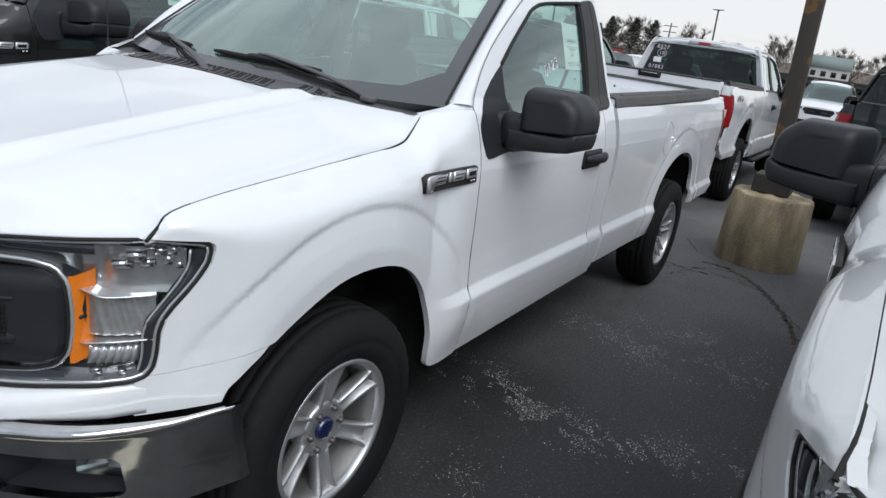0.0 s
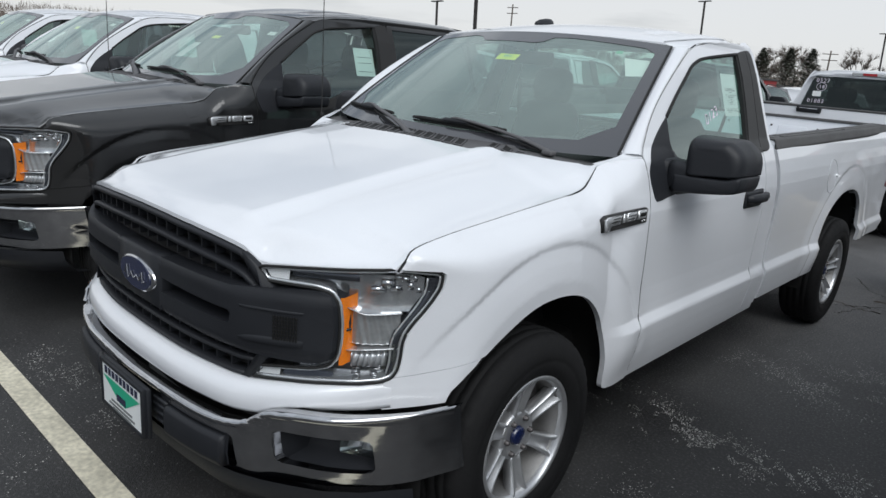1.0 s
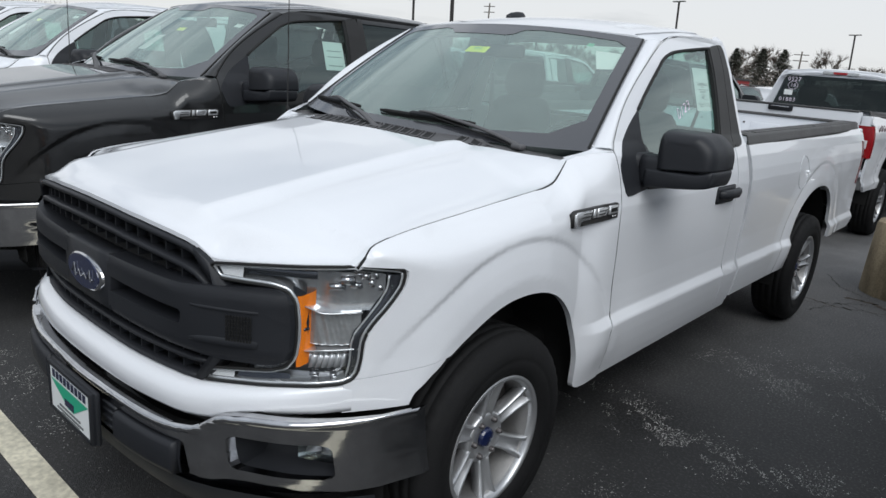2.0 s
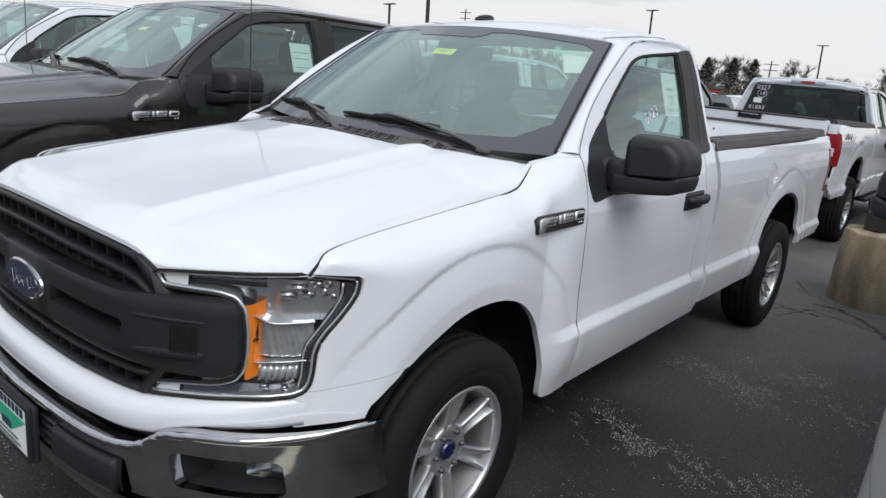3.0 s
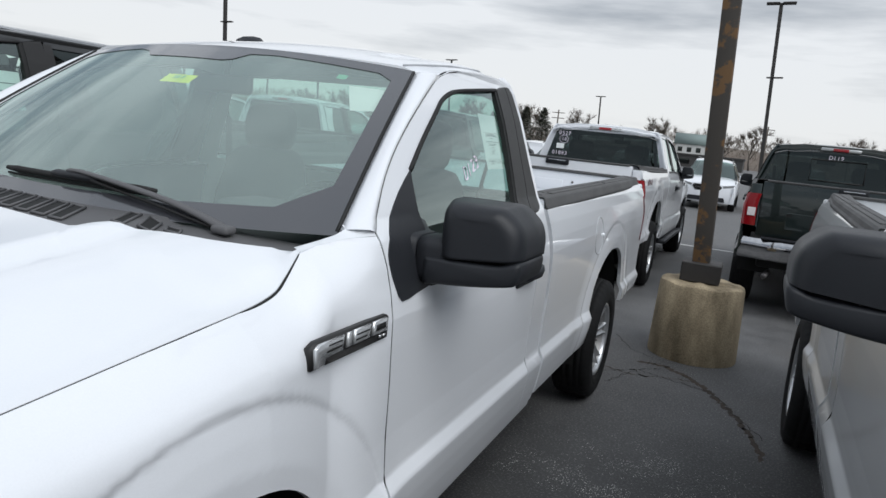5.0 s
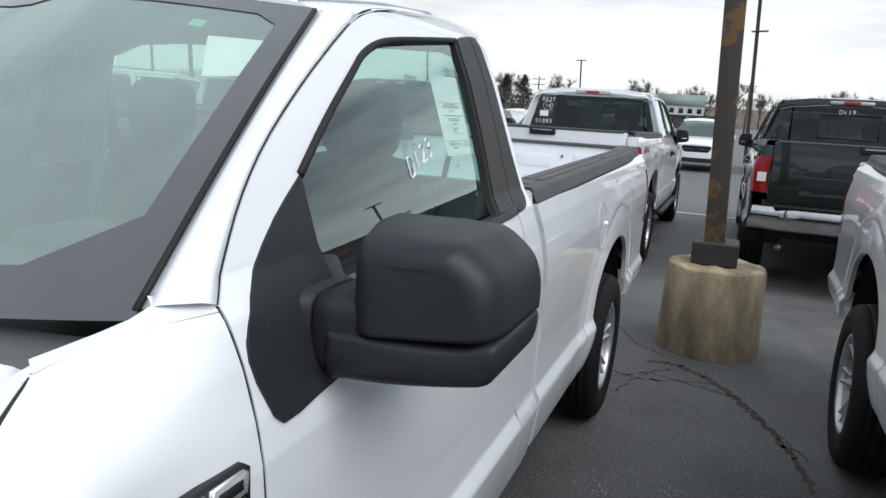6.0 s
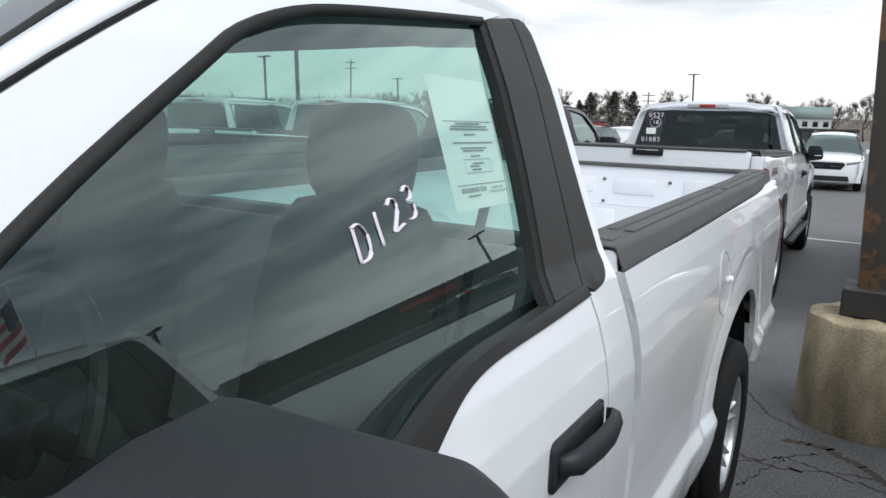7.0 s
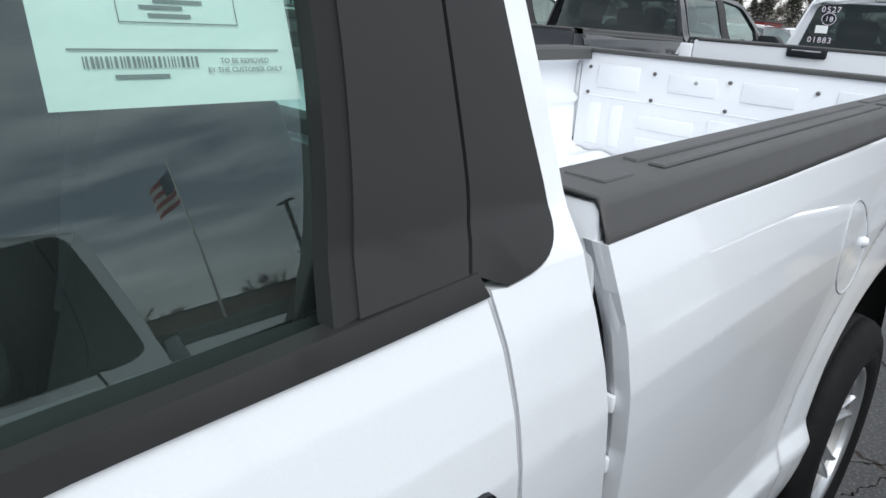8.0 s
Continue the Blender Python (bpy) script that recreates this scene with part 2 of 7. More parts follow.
def asphalt_mat():
    m, n, l, p = node_mat("dark_sealed_asphalt")
    co = n.new("ShaderNodeTexCoord")
    fine = n.new("ShaderNodeTexNoise")
    fine.inputs["Scale"].default_value = 80
    fine.inputs["Detail"].default_value = 4
    mid = n.new("ShaderNodeTexNoise")
    mid.inputs["Scale"].default_value = 1.3
    mid.inputs["Detail"].default_value = 12
    mid.inputs["Roughness"].default_value = 0.68
    brown = n.new("ShaderNodeTexNoise")
    brown.inputs["Scale"].default_value = 0.55
    brown.inputs["Detail"].default_value = 6
    vor = n.new("ShaderNodeTexVoronoi")
    vor.inputs["Scale"].default_value = 210
    for t in (fine, mid, brown, vor):
        l.new(co.outputs["Object"], t.inputs["Vector"])
    r1 = n.new("ShaderNodeValToRGB")
    r1.color_ramp.elements[0].position, r1.color_ramp.elements[0].color = 0.35, (0.050, 0.050, 0.051, 1)
    r1.color_ramp.elements[1].position, r1.color_ramp.elements[1].color = 0.70, (0.112, 0.111, 0.112, 1)
    l.new(mid.outputs["Fac"], r1.inputs["Fac"])
    r2 = n.new("ShaderNodeValToRGB")
    r2.color_ramp.elements[0].position, r2.color_ramp.elements[0].color = 0.56, (0, 0, 0, 1)
    r2.color_ramp.elements[1].position, r2.color_ramp.elements[1].color = 0.80, (0.5, 0.5, 0.5, 1)
    l.new(brown.outputs["Fac"], r2.inputs["Fac"])
    mx = n.new("ShaderNodeMixRGB")
    mx.inputs["Color2"].default_value = (0.095, 0.075, 0.058, 1)
    l.new(r2.outputs["Color"], mx.inputs["Fac"])
    l.new(r1.outputs["Color"], mx.inputs["Color1"])
    r3 = n.new("ShaderNodeValToRGB")
    r3.color_ramp.elements[0].position, r3.color_ramp.elements[0].color = 0.52, (0, 0, 0, 1)
    r3.color_ramp.elements[1].position, r3.color_ramp.elements[1].color = 0.70, (0.60, 0.60, 0.60, 1)
    l.new(fine.outputs["Fac"], r3.inputs["Fac"])
    mx2 = n.new("ShaderNodeMixRGB")
    mx2.inputs["Color2"].default_value = (0.24, 0.24, 0.235, 1)
    l.new(r3.outputs["Color"], mx2.inputs["Fac"])
    l.new(mx.outputs["Color"], mx2.inputs["Color1"])
    # shade put into the asphalt colour: darker at the stall fronts, lighter behind
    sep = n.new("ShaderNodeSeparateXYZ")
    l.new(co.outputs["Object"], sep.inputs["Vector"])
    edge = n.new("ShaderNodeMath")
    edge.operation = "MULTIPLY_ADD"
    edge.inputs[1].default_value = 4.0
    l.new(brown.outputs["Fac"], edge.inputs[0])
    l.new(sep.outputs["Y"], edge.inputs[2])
    dark_edge = n.new("ShaderNodeMapRange")
    dark_edge.inputs["From Min"].default_value, dark_edge.inputs["From Max"].default_value = 3.2, 5.6
    dark_edge.inputs["To Min"].default_value, dark_edge.inputs["To Max"].default_value = 0.47, 1.42
    l.new(edge.outputs["Value"], dark_edge.inputs["Value"])
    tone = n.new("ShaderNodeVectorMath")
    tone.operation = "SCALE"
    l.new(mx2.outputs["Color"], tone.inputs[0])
    l.new(dark_edge.outputs["Result"], tone.inputs["Scale"])
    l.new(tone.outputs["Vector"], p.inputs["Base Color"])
    rr = n.new("ShaderNodeMapRange")
    rr.inputs["From Min"].default_value, rr.inputs["From Max"].default_value = 0.3, 0.7
    rr.inputs["To Min"].default_value, rr.inputs["To Max"].default_value = 0.55, 0.85
    l.new(mid.outputs["Fac"], rr.inputs["Value"])
    l.new(rr.outputs["Result"], p.inputs["Roughness"])
    bp = n.new("ShaderNodeBump")
    bp.inputs["Strength"].default_value = 0.5
    bp.inputs["Distance"].default_value = 0.004
    l.new(vor.outputs["Distance"], bp.inputs["Height"])
    l.new(bp.outputs["Normal"], p.inputs["Normal"])
    return m


def concrete_mat():
    m, n, l, p = node_mat("weathered_aggregate_concrete")
    co = n.new("ShaderNodeTexCoord")
    st = n.new("ShaderNodeMapping")
    st.inputs["Scale"].default_value = (3, 3, 1.1)
    streak = n.new("ShaderNodeTexNoise")
    streak.inputs["Scale"].default_value = 2.2
    streak.inputs["Detail"].default_value = 6
    fine = n.new("ShaderNodeTexNoise")
    fine.inputs["Scale"].default_value = 90
    fine.inputs["Detail"].default_value = 4
    vor = n.new("ShaderNodeTexVoronoi")
    vor.inputs["Scale"].default_value = 70
    l.new(co.outputs["Object"], st.inputs["Vector"])
    l.new(st.outputs["Vector"], streak.inputs["Vector"])
    l.new(co.outputs["Object"], fine.inputs["Vector"])
    l.new(co.outputs["Object"], vor.inputs["Vector"])
    r1 = n.new("ShaderNodeValToRGB")
    r1.color_ramp.elements[0].position, r1.color_ramp.elements[0].color = 0.30, (0.17, 0.135, 0.085, 1)
    r1.color_ramp.elements[1].position, r1.color_ramp.elements[1].color = 0.68, (0.47, 0.38, 0.25, 1)
    l.new(streak.outputs["Fac"], r1.inputs["Fac"])
    r2 = n.new("ShaderNodeValToRGB")
    r2.color_ramp.elements[0].position, r2.color_ramp.elements[0].color = 0.30, (0.72, 0.72, 0.72, 1)
    r2.color_ramp.elements[1].position, r2.color_ramp.elements[1].color = 0.62, (1.1, 1.1, 1.1, 1)
    l.new(fine.outputs["Fac"], r2.inputs["Fac"])
    mx = n.new("ShaderNodeMixRGB")
    mx.blend_type = "MULTIPLY"
    mx.inputs["Fac"].default_value = 1.0
    l.new(r1.outputs["Color"], mx.inputs["Color1"])
    l.new(r2.outputs["Color"], mx.inputs["Color2"])
    l.new(mx.outputs["Color"], p.inputs["Base Color"])
    p.inputs["Roughness"].default_value = 0.92
    bp = n.new("ShaderNodeBump")
    bp.inputs["Strength"].default_value = 0.35
    bp.inputs["Distance"].default_value = 0.004
    l.new(vor.outputs["Distance"], bp.inputs["Height"])
    l.new(bp.outputs["Normal"], p.inputs["Normal"])
    return m


def rusty_mat():
    m, n, l, p = node_mat("bronze_paint_with_rust")
    co = n.new("ShaderNodeTexCoord")
    spots = n.new("ShaderNodeTexNoise")
    spots.inputs["Scale"].default_value = 7
    spots.inputs["Detail"].default_value = 4
    spots.inputs["Roughness"].default_value = 0.6
    fine = n.new("ShaderNodeTexNoise")
    fine.inputs["Scale"].default_value = 120
    l.new(co.outputs["Object"], spots.inputs["Vector"])
    l.new(co.outputs["Object"], fine.inputs["Vector"])
    r1 = n.new("ShaderNodeValToRGB")
    r1.color_ramp.elements[0].position, r1.color_ramp.elements[0].color = 0.53, (0.052, 0.045, 0.038, 1)
    r1.color_ramp.elements[1].position, r1.color_ramp.elements[1].color = 0.585, (0.150, 0.082, 0.032, 1)
    l.new(spots.outputs["Fac"], r1.inputs["Fac"])
    l.new(r1.outputs["Color"], p.inputs["Base Color"])
    p.inputs["Roughness"].default_value = 0.62
    bp = n.new("ShaderNodeBump")
    bp.inputs["Strength"].default_value = 0.15
    bp.inputs["Distance"].default_value = 0.002
    l.new(fine.outputs["Fac"], bp.inputs["Height"])
    l.new(bp.outputs["Normal"], p.inputs["Normal"])
    return m


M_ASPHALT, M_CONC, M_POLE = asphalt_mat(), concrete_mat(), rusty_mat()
M_POLE_D = surf("dark_bronze_pole", (0.030, 0.027, 0.025), 0.6, grain=0.08, scale=40)
M_BARK = surf("grey_brown_bark", (0.115, 0.097, 0.082), 0.95, grain=0.25, scale=4)
M_TWIG = surf("bare_twigs", (0.150, 0.122, 0.100), 0.95, grain=0.25, scale=1.5, stain=0.2, stain_scale=0.2)
M_PINE = surf("dark_evergreen_needles", (0.112, 0.118, 0.092), 0.95, grain=0.3, scale=2.0, stain=0.2, stain_scale=0.4)
M_BRICK = surf("far_brown_brick", (0.16, 0.11, 0.085), 0.9, grain=0.15, scale=6)
M_SIDING = surf("far_pale_siding", (0.55, 0.55, 0.53), 0.8, grain=0.08, scale=5, stain=0.08)
M_ROOF = surf("far_dark_roof", (0.06, 0.058, 0.056), 0.9, grain=0.15, scale=4)
M_SLATE = surf("far_grey_green_roof", (0.20, 0.25, 0.24), 0.9, grain=0.12, scale=4)
M_REDSIGN = surf("far_red_panel", (0.32, 0.03, 0.03), 0.6, grain=0.1, scale=5)


# ---- mesh tools ----
def part(name, bm, material, parent, label="", flip=False, sharp=0.55):
    """One bmesh as one mesh object under a thing or a part."""
    if flip:
        nl = bm.verts.layers.float_vector.get("nrm")
        for v in bm.verts:
            v.co.x = -v.co.x
            if nl:
                v[nl] = Vector((-v[nl].x, v[nl].y, v[nl].z))
        bmesh.ops.reverse_faces(bm, faces=bm.faces)
    for f in bm.faces:
        f.smooth = True
    for e in bm.edges:
        if len(e.link_faces) != 2 or e.calc_face_angle(0) > sharp:
            e.smooth = False
    me = bpy.data.meshes.new(name)
    bm.to_mesh(me)
    bm.free()
    me.materials.append(material)
    if "nrm" in me.attributes:
        held = [Vector(d.vector) for d in me.attributes["nrm"].data]
        edge = [d.value for d in me.attributes["rim"].data]
        out = []
        for f in me.polygons:
            for k in f.vertices:
                n = held[k]
                out.append(f.normal if edge[f.index] or n.length < .5 else (n if n.dot(f.normal) > 0 else -n))
        me.attributes.remove(me.attributes["nrm"])
        me.attributes.remove(me.attributes["rim"])
        me.normals_split_custom_set([tuple(n) for n in out])
    ob = new(name, me)
    ob.parent = parent
    if label:
        ob["label"] = label
    return ob


def both(name, make, material, parent, label=""):
    """The same part on the driver's and on the passenger's side."""
    return part(name, make(), material, parent, label), part(name, make(), material, parent, label, flip=True)


def share(ob, parent, m=None, name=None):
    """Another object on the mesh of ob."""
    o = new(name or ob.name.split(".")[0], ob.data)
    o.parent = parent
    if m is not None:
        o.matrix_basis = m
    if "label" in ob:
        o["label"] = ob["label"]
    return o


def thing(name, label, category, at=(0, 0, 0), turn=0.0, group="", kind=""):
    ob = new(name)
    ob.empty_display_size = 0.2
    ob.matrix_basis = pose(*at, 0, 0, turn)
    return tagged(ob, label, category, group, kind)


def spl(pts, n=4, closed=False):
    """A smooth run of points through pts."""
    p = [Vector(q) for q in pts]
    out = []
    k = len(p)
    for i in range(k if closed else k - 1):
        a, b = p[i], p[(i + 1) % k]
        z0 = p[i - 1] if closed or i > 0 else a - (b - a)
        z1 = p[(i + 2) % k] if closed or i + 2 < k else b + (b - a)
        for j in range(n):
            t = j / n
            out.append(0.5 * ((2 * a) + (b - z0) * t + (2 * z0 - 5 * a + 4 * b - z1) * t * t + (3 * a - 3 * b + z1 - z0) * t ** 3))
    if not closed:
        out.append(p[-1])
    return [tuple(q) for q in out]


def lerp(v, table):
    return float(np.interp(v, [a for a, b in table], [b for a, b in table]))


def smooth(a, b, v):
    t = min(max((v - a) / (b - a), 0.0), 1.0)
    return t * t * (3 - 2 * t)


def sheet(outline, fn, step=0.06, rim=None):
    """A sheet of metal or glass: the outline in two coordinates, cut into a grid and laid on the surface fn; rim: its edge turned in."""
    bm = bmesh.new()
    clean = []
    for q in outline:
        if not clean or (abs(q[0] - clean[-1][0]) + abs(q[1] - clean[-1][1])) > 1e-4:
            clean.append(q)
    bm.faces.new([bm.verts.new((q[0], q[1], 0)) for q in clean])
    bm.normal_update()
    bmesh.ops.triangulate(bm, faces=bm.faces[:])
    us, vs = [q[0] for q in clean], [q[1] for q in clean]
    su, sv = step if isinstance(step, tuple) else (step, step)
    for lo, hi, st, no in ((min(us), max(us), su, (1, 0, 0)), (min(vs), max(vs), sv, (0, 1, 0))):
        k = max(int((hi - lo) / st), 1)
        for i in range(1, k):
            c = lo + (hi - lo) * i / k + 1.3e-5
            bmesh.ops.bisect_plane(bm, geom=bm.verts[:] + bm.edges[:] + bm.faces[:], dist=1e-6, plane_co=Vector(no) * c, plane_no=no)
    nl, rl = bm.verts.layers.float_vector.new("nrm"), bm.faces.layers.int.new("rim")
    h = 2e-3
    for v in bm.verts:
        u, w = v.co.x, v.co.y
        du = Vector(fn(u + h, w)) - Vector(fn(u - h, w))
        dv = Vector(fn(u, w + h)) - Vector(fn(u, w - h))
        v[nl] = du.cross(dv).normalized()
        v.co = Vector(fn(u, w))
    if rim:
        edges = [e for e in bm.edges if e.is_boundary]
        new_v = [g for g in bmesh.ops.extrude_edge_only(bm, edges=edges)["geom"] if isinstance(g, bmesh.types.BMVert)]
        for v in new_v:
            for f in v.link_faces:
                f[rl] = 1
        bmesh.ops.translate(bm, verts=new_v, vec=Vector(rim))
    return bm


def box(bm, c, s, bevel=0.0, seg=2, m=None, rise=0.0):
    mat = (m or Matrix()) @ Matrix.Translation(c) @ Matrix.Rotation(rise, 4, "X") @ Matrix.Diagonal((*s, 1))
    vs = bmesh.ops.create_cube(bm, size=1, matrix=mat)["verts"]
    if bevel:
        es = list({e for v in vs for e in v.link_edges})
        bmesh.ops.bevel(bm, geom=es, offset=bevel, segments=seg, affect="EDGES", profile=0.5)
    return bm


def boxed(c, s, bevel=0.0, seg=2):
    return box(bmesh.new(), c, s, bevel, seg)


def revolve(bm, profile, segs=40, centre=(0, 0, 0)):
    """Turns (x, r) about the x axis."""
    rings = []
    for i in range(segs):
        a = 2 * math.pi * i / segs
        rings.append([bm.verts.new((centre[0] + x, centre[1] + r * math.cos(a), centre[2] + r * math.sin(a))) for x, r in profile])
    for i in range(segs):
        a, b = rings[i], rings[(i + 1) % segs]
        for j in range(len(profile) - 1):
            bm.faces.new((a[j], a[j + 1], b[j + 1], b[j]))
    return bm


def loft(bm, rings, closed=True, cap=True):
    vs = [[bm.verts.new(p) for p in r] for r in rings]
    k = len(vs[0])
    for a, b in zip(vs, vs[1:]):
        for j in range(k if closed else k - 1):
            bm.faces.new((a[j], a[(j + 1) % k], b[(j + 1) % k], b[j]))
    if cap and closed:
        bm.faces.new(vs[0][::-1])
        bm.faces.new(vs[-1])
    return bm


def tube(bm, pts, radius, segs=8, flat=1.0):
    """A round bar along pts; radius may be a list."""
    pts = [Vector(p) for p in pts]
    rad = radius if isinstance(radius, (list, tuple)) else [radius] * len(pts)
    rings = []
    for i, p in enumerate(pts):
        d = (pts[min(i + 1, len(pts) - 1)] - pts[max(i - 1, 0)]).normalized()
        up = Vector((0, 0, 1)) if abs(d.z) < 0.9 else Vector((1, 0, 0))
        a = d.cross(up).normalized()
        b = d.cross(a).normalized()
        rings.append([p + rad[i] * (math.cos(t) * a + flat * math.sin(t) * b) for t in [2 * math.pi * j / segs for j in range(segs)]])
    return loft(bm, rings)


def text_mesh(name, body, size, m, material, parent, flip=False, depth=0.0006):
    cu = bpy.data.curves.new(name, "FONT")
    cu.body, cu.size, cu.extrude, cu.resolution_u = body, size, depth, 3
    cu.align_x, cu.align_y = "CENTER", "CENTER"
    tmp = new(name, cu)
    me = bpy.data.meshes.new_from_object(tmp)
    bpy.data.objects.remove(tmp)
    bpy.data.curves.remove(cu)
    me.transform(m)
    me.materials.clear()
    me.materials.append(material)
    me.name = name
    ob = new(name, me)
    ob.parent = parent
    return ob


# ---- the pickup trucks: x across (driver's side plus), y from front axle to tail, z up ----
WALL = [(.38, .938), (.44, .950), (.52, .965), (.58, .974), (.625, .9790), (.634, .9795), (.641, .9785), (.672, .9608), (.678, .9575), (.684, .9560), (.72, .955), (.80, .955), (.95, .962), (1.05, .966),
        (1.12, .966), (1.18, .958), (1.25, .942), (1.31, .922), (1.36, .89), (1.44, .862), (1.66, .79), (1.77, .745), (1.82, .715), (1.86, .65), (1.9, .5)]
HOODLINE = [(-.8, 1.02), (-.575, 1.071), (-.54, 1.096), (-.506, 1.121), (-.38, 1.143), (-.177, 1.165), (.067, 1.190), (.204, 1.2015), (.28, 1.209), (.346, 1.223), (.389, 1.252), (.43, 1.284), (.46, 1.298), (.6, 1.325)]
NOSE = [(0, -.890), (.15, -.888), (.3, -.879), (.5, -.845), (.6, -.80), (.7, -.735), (.8, -.65), (.87, -.56), (.92, -.44), (.96, -.33)]
BUMPER = [(0, -.945), (.2, -.941), (.4, -.925), (.55, -.89), (.65, -.84), (.8, -.74), (.9, -.62), (.96, -.5), (.978, -.42)]
HOODLINE, NOSE, BUMPER = spl(HOODLINE, 5), spl(NOSE, 6), spl(BUMPER, 6)


# wheel arch flare: an undercut crease, a face that swells outward, then a lip
FLARE = [(.48, .011), (.535, .0145), (.552, .0155), (.566, .0150), (.62, .0095), (.662, .0034), (.670, .0022), (.677, .0022), (.691, .0060), (.700, .0064), (.72, .0050), (.76, .0018), (.80, 0)]


def side_x(y, z, wb):
    x = lerp(z + (max(z, .71) - z) * smooth(-.12, -.30, y), WALL)
    if y < -.25:
        x -= 1.0 * (-.25 - y) ** 2
    if y < .68:
        zh = lerp(y, HOODLINE)
        u = min(max((zh - z) / .13, 0), 1)
        cap = lerp(y, [(-.6, .868), (.2, .857), (.44, .83), (.68, .86)]) + .104 * (1 - (1 - u) ** 2.2)
        h = min(max(.5 + .5 * (x - cap) / .020, 0), 1)
        x += ((x + (cap - x) * h - .020 * h * (1 - h)) - x) * smooth(.68, .45, y)
    for yc, zc, grow in ((.06, .39, 1.0), (wb - .01, .42, 1.06)):
        r = math.hypot(y - yc, z - zc) / grow
        if r < .80:
            x += lerp(r, FLARE) * smooth(.40, .58, z) * smooth(-.56, -.36, y)
    return x


def glass_x(z):
    """Door glass: leans in, with a slight barrel towards the belt."""
    return .8465 - .325 * (z - 1.44) - .25 * max(1.42 - z, 0) ** 2


def nose_y(x):
    return lerp(abs(x), NOSE)


def bumper_y(x):
    return lerp(abs(x), BUMPER)


LEAD = [(0, 1.128), (.15, 1.126), (.3, 1.119), (.42, 1.108), (.505, 1.096), (.530, 1.084), (.548, 1.068), (.566, 1.053), (.7, 1.062), (.871, 1.073)]


SHOULDER = [(.15, 1.197), (.30, 1.232), (.40, 1.259), (.46, 1.277), (.6, 1.31)]


def hood_z(x, y):
    zs = lerp(y, HOODLINE) if y > -.575 else lerp(y, [(-.9, 1.0), (-.8, 1.03), (-.575, 1.071)])
    zc = lerp(y, [(-.91, 1.110), (-.88, 1.126), (-.84, 1.140), (-.75, 1.160), (-.6, 1.185), (-.3, 1.232), (0, 1.277), (.25, 1.31), (.45, 1.325)])
    u = min(abs(x), .90)
    zs += (lerp(y, SHOULDER) - zs) * smooth(.84, .76, u) * smooth(.15, .25, y)
    g = 1 - .20 * smooth(.43, .49, u) - .80 * smooth(.47, .875, u) ** 1.25
    z = zs + (zc - zs) * g
    lead = lerp(u, LEAD)
    return z + (lead - z) * smooth(.10, .0, y - .016 - nose_y(x))


def glass_front(u, v):
    """Windscreen: u from -1 to 1 across, v from 0 at the cowl to 1 at the roof."""
    a = abs(u)
    low = Vector((.843 * u, .40 + .165 * a ** 2.4, 1.300 + .018 * a * a))
    top = Vector((.697 * u, 1.085 + .086 * a ** 2.2, 1.793 - .034 * a * a))
    p = low.lerp(top, v)
    p.z += .022 * math.sin(math.pi * min(max(v, 0), 1)) * (1 - .5 * a)
    return p


DOOR_FRONT = [(.70, .445), (.698, .70), (.685, .9), (.662, 1.054), (.650, 1.217), (.642, 1.328)]
DOOR_TOP = [(.642, 1.328), (.68, 1.377), (.75, 1.453), (.846, 1.532), (1.005, 1.634), (1.15, 1.713), (1.234, 1.752), (1.34, 1.778), (1.55, 1.796), (1.84, 1.806)]
GLASS_TOP = [(.89, 1.472), (1.0, 1.552), (1.134, 1.640), (1.2, 1.680), (1.29, 1.710), (1.39, 1.726), (1.56, 1.744), (1.745, 1.762)]
BELT = [(.865, 1.176), (1.0, 1.172), (1.12, 1.172), (1.21, 1.186), (1.292, 1.222), (1.357, 1.257), (1.417, 1.279), (1.484, 1.289), (1.56, 1.2925), (1.65, 1.295), (1.75, 1.2985), (1.865, 1.304)]
BELT_TOP = [(.865, 1.202), (1.0, 1.206), (1.12, 1.214), (1.236, 1.250), (1.324, 1.278), (1.39, 1.295), (1.44, 1.303), (1.50, 1.308), (1.58, 1.311), (1.70, 1.316), (1.858, 1.323)]
DOOR_REAR = [(1.865, 1.304), (1.876, 1.25), (1.884, 1.19), (1.891, 1.10), (1.902, .98), (1.906, .86), (1.902, .70), (1.89, .46)]
CAB_REAR = [(1.965, 1.83), (1.990, 1.77), (2.006, 1.62), (2.020, 1.50), (2.028, 1.40), (2.028, 1.33), (2.031, 1.27), (2.044, 1.20), (2.056, 1.13), (2.070, 1.05), (2.086, .95), (2.094, .70), (2.086, .46)]
RUN = [(1.722, 1.318), (1.742, 1.38), (1.757, 1.46), (1.765, 1.544), (1.767, 1.65), (1.764, 1.764)]
QUARTER_FRONT = [(1.853, 1.322), (1.873, 1.36), (1.884, 1.42), (1.889, 1.55), (1.891, 1.70), (1.882, 1.786)]
QUARTER_REAR = [(1.915, 1.789), (1.936, 1.782), (1.950, 1.755), (1.958, 1.70), (1.969, 1.60), (1.980, 1.50), (1.989, 1.42), (1.994, 1.365), (1.988, 1.336), (1.968, 1.318), (1.935, 1.308), (1.895, 1.304)]
ARCH_F = [(.545, .405), (.510, .43), (.490, .55), (.455, .66), (.40, .75), (.31, .828), (.205, .874), (.083, .890), (-.05, .878), (-.19, .823), (-.317, .755), (-.40, .69)]


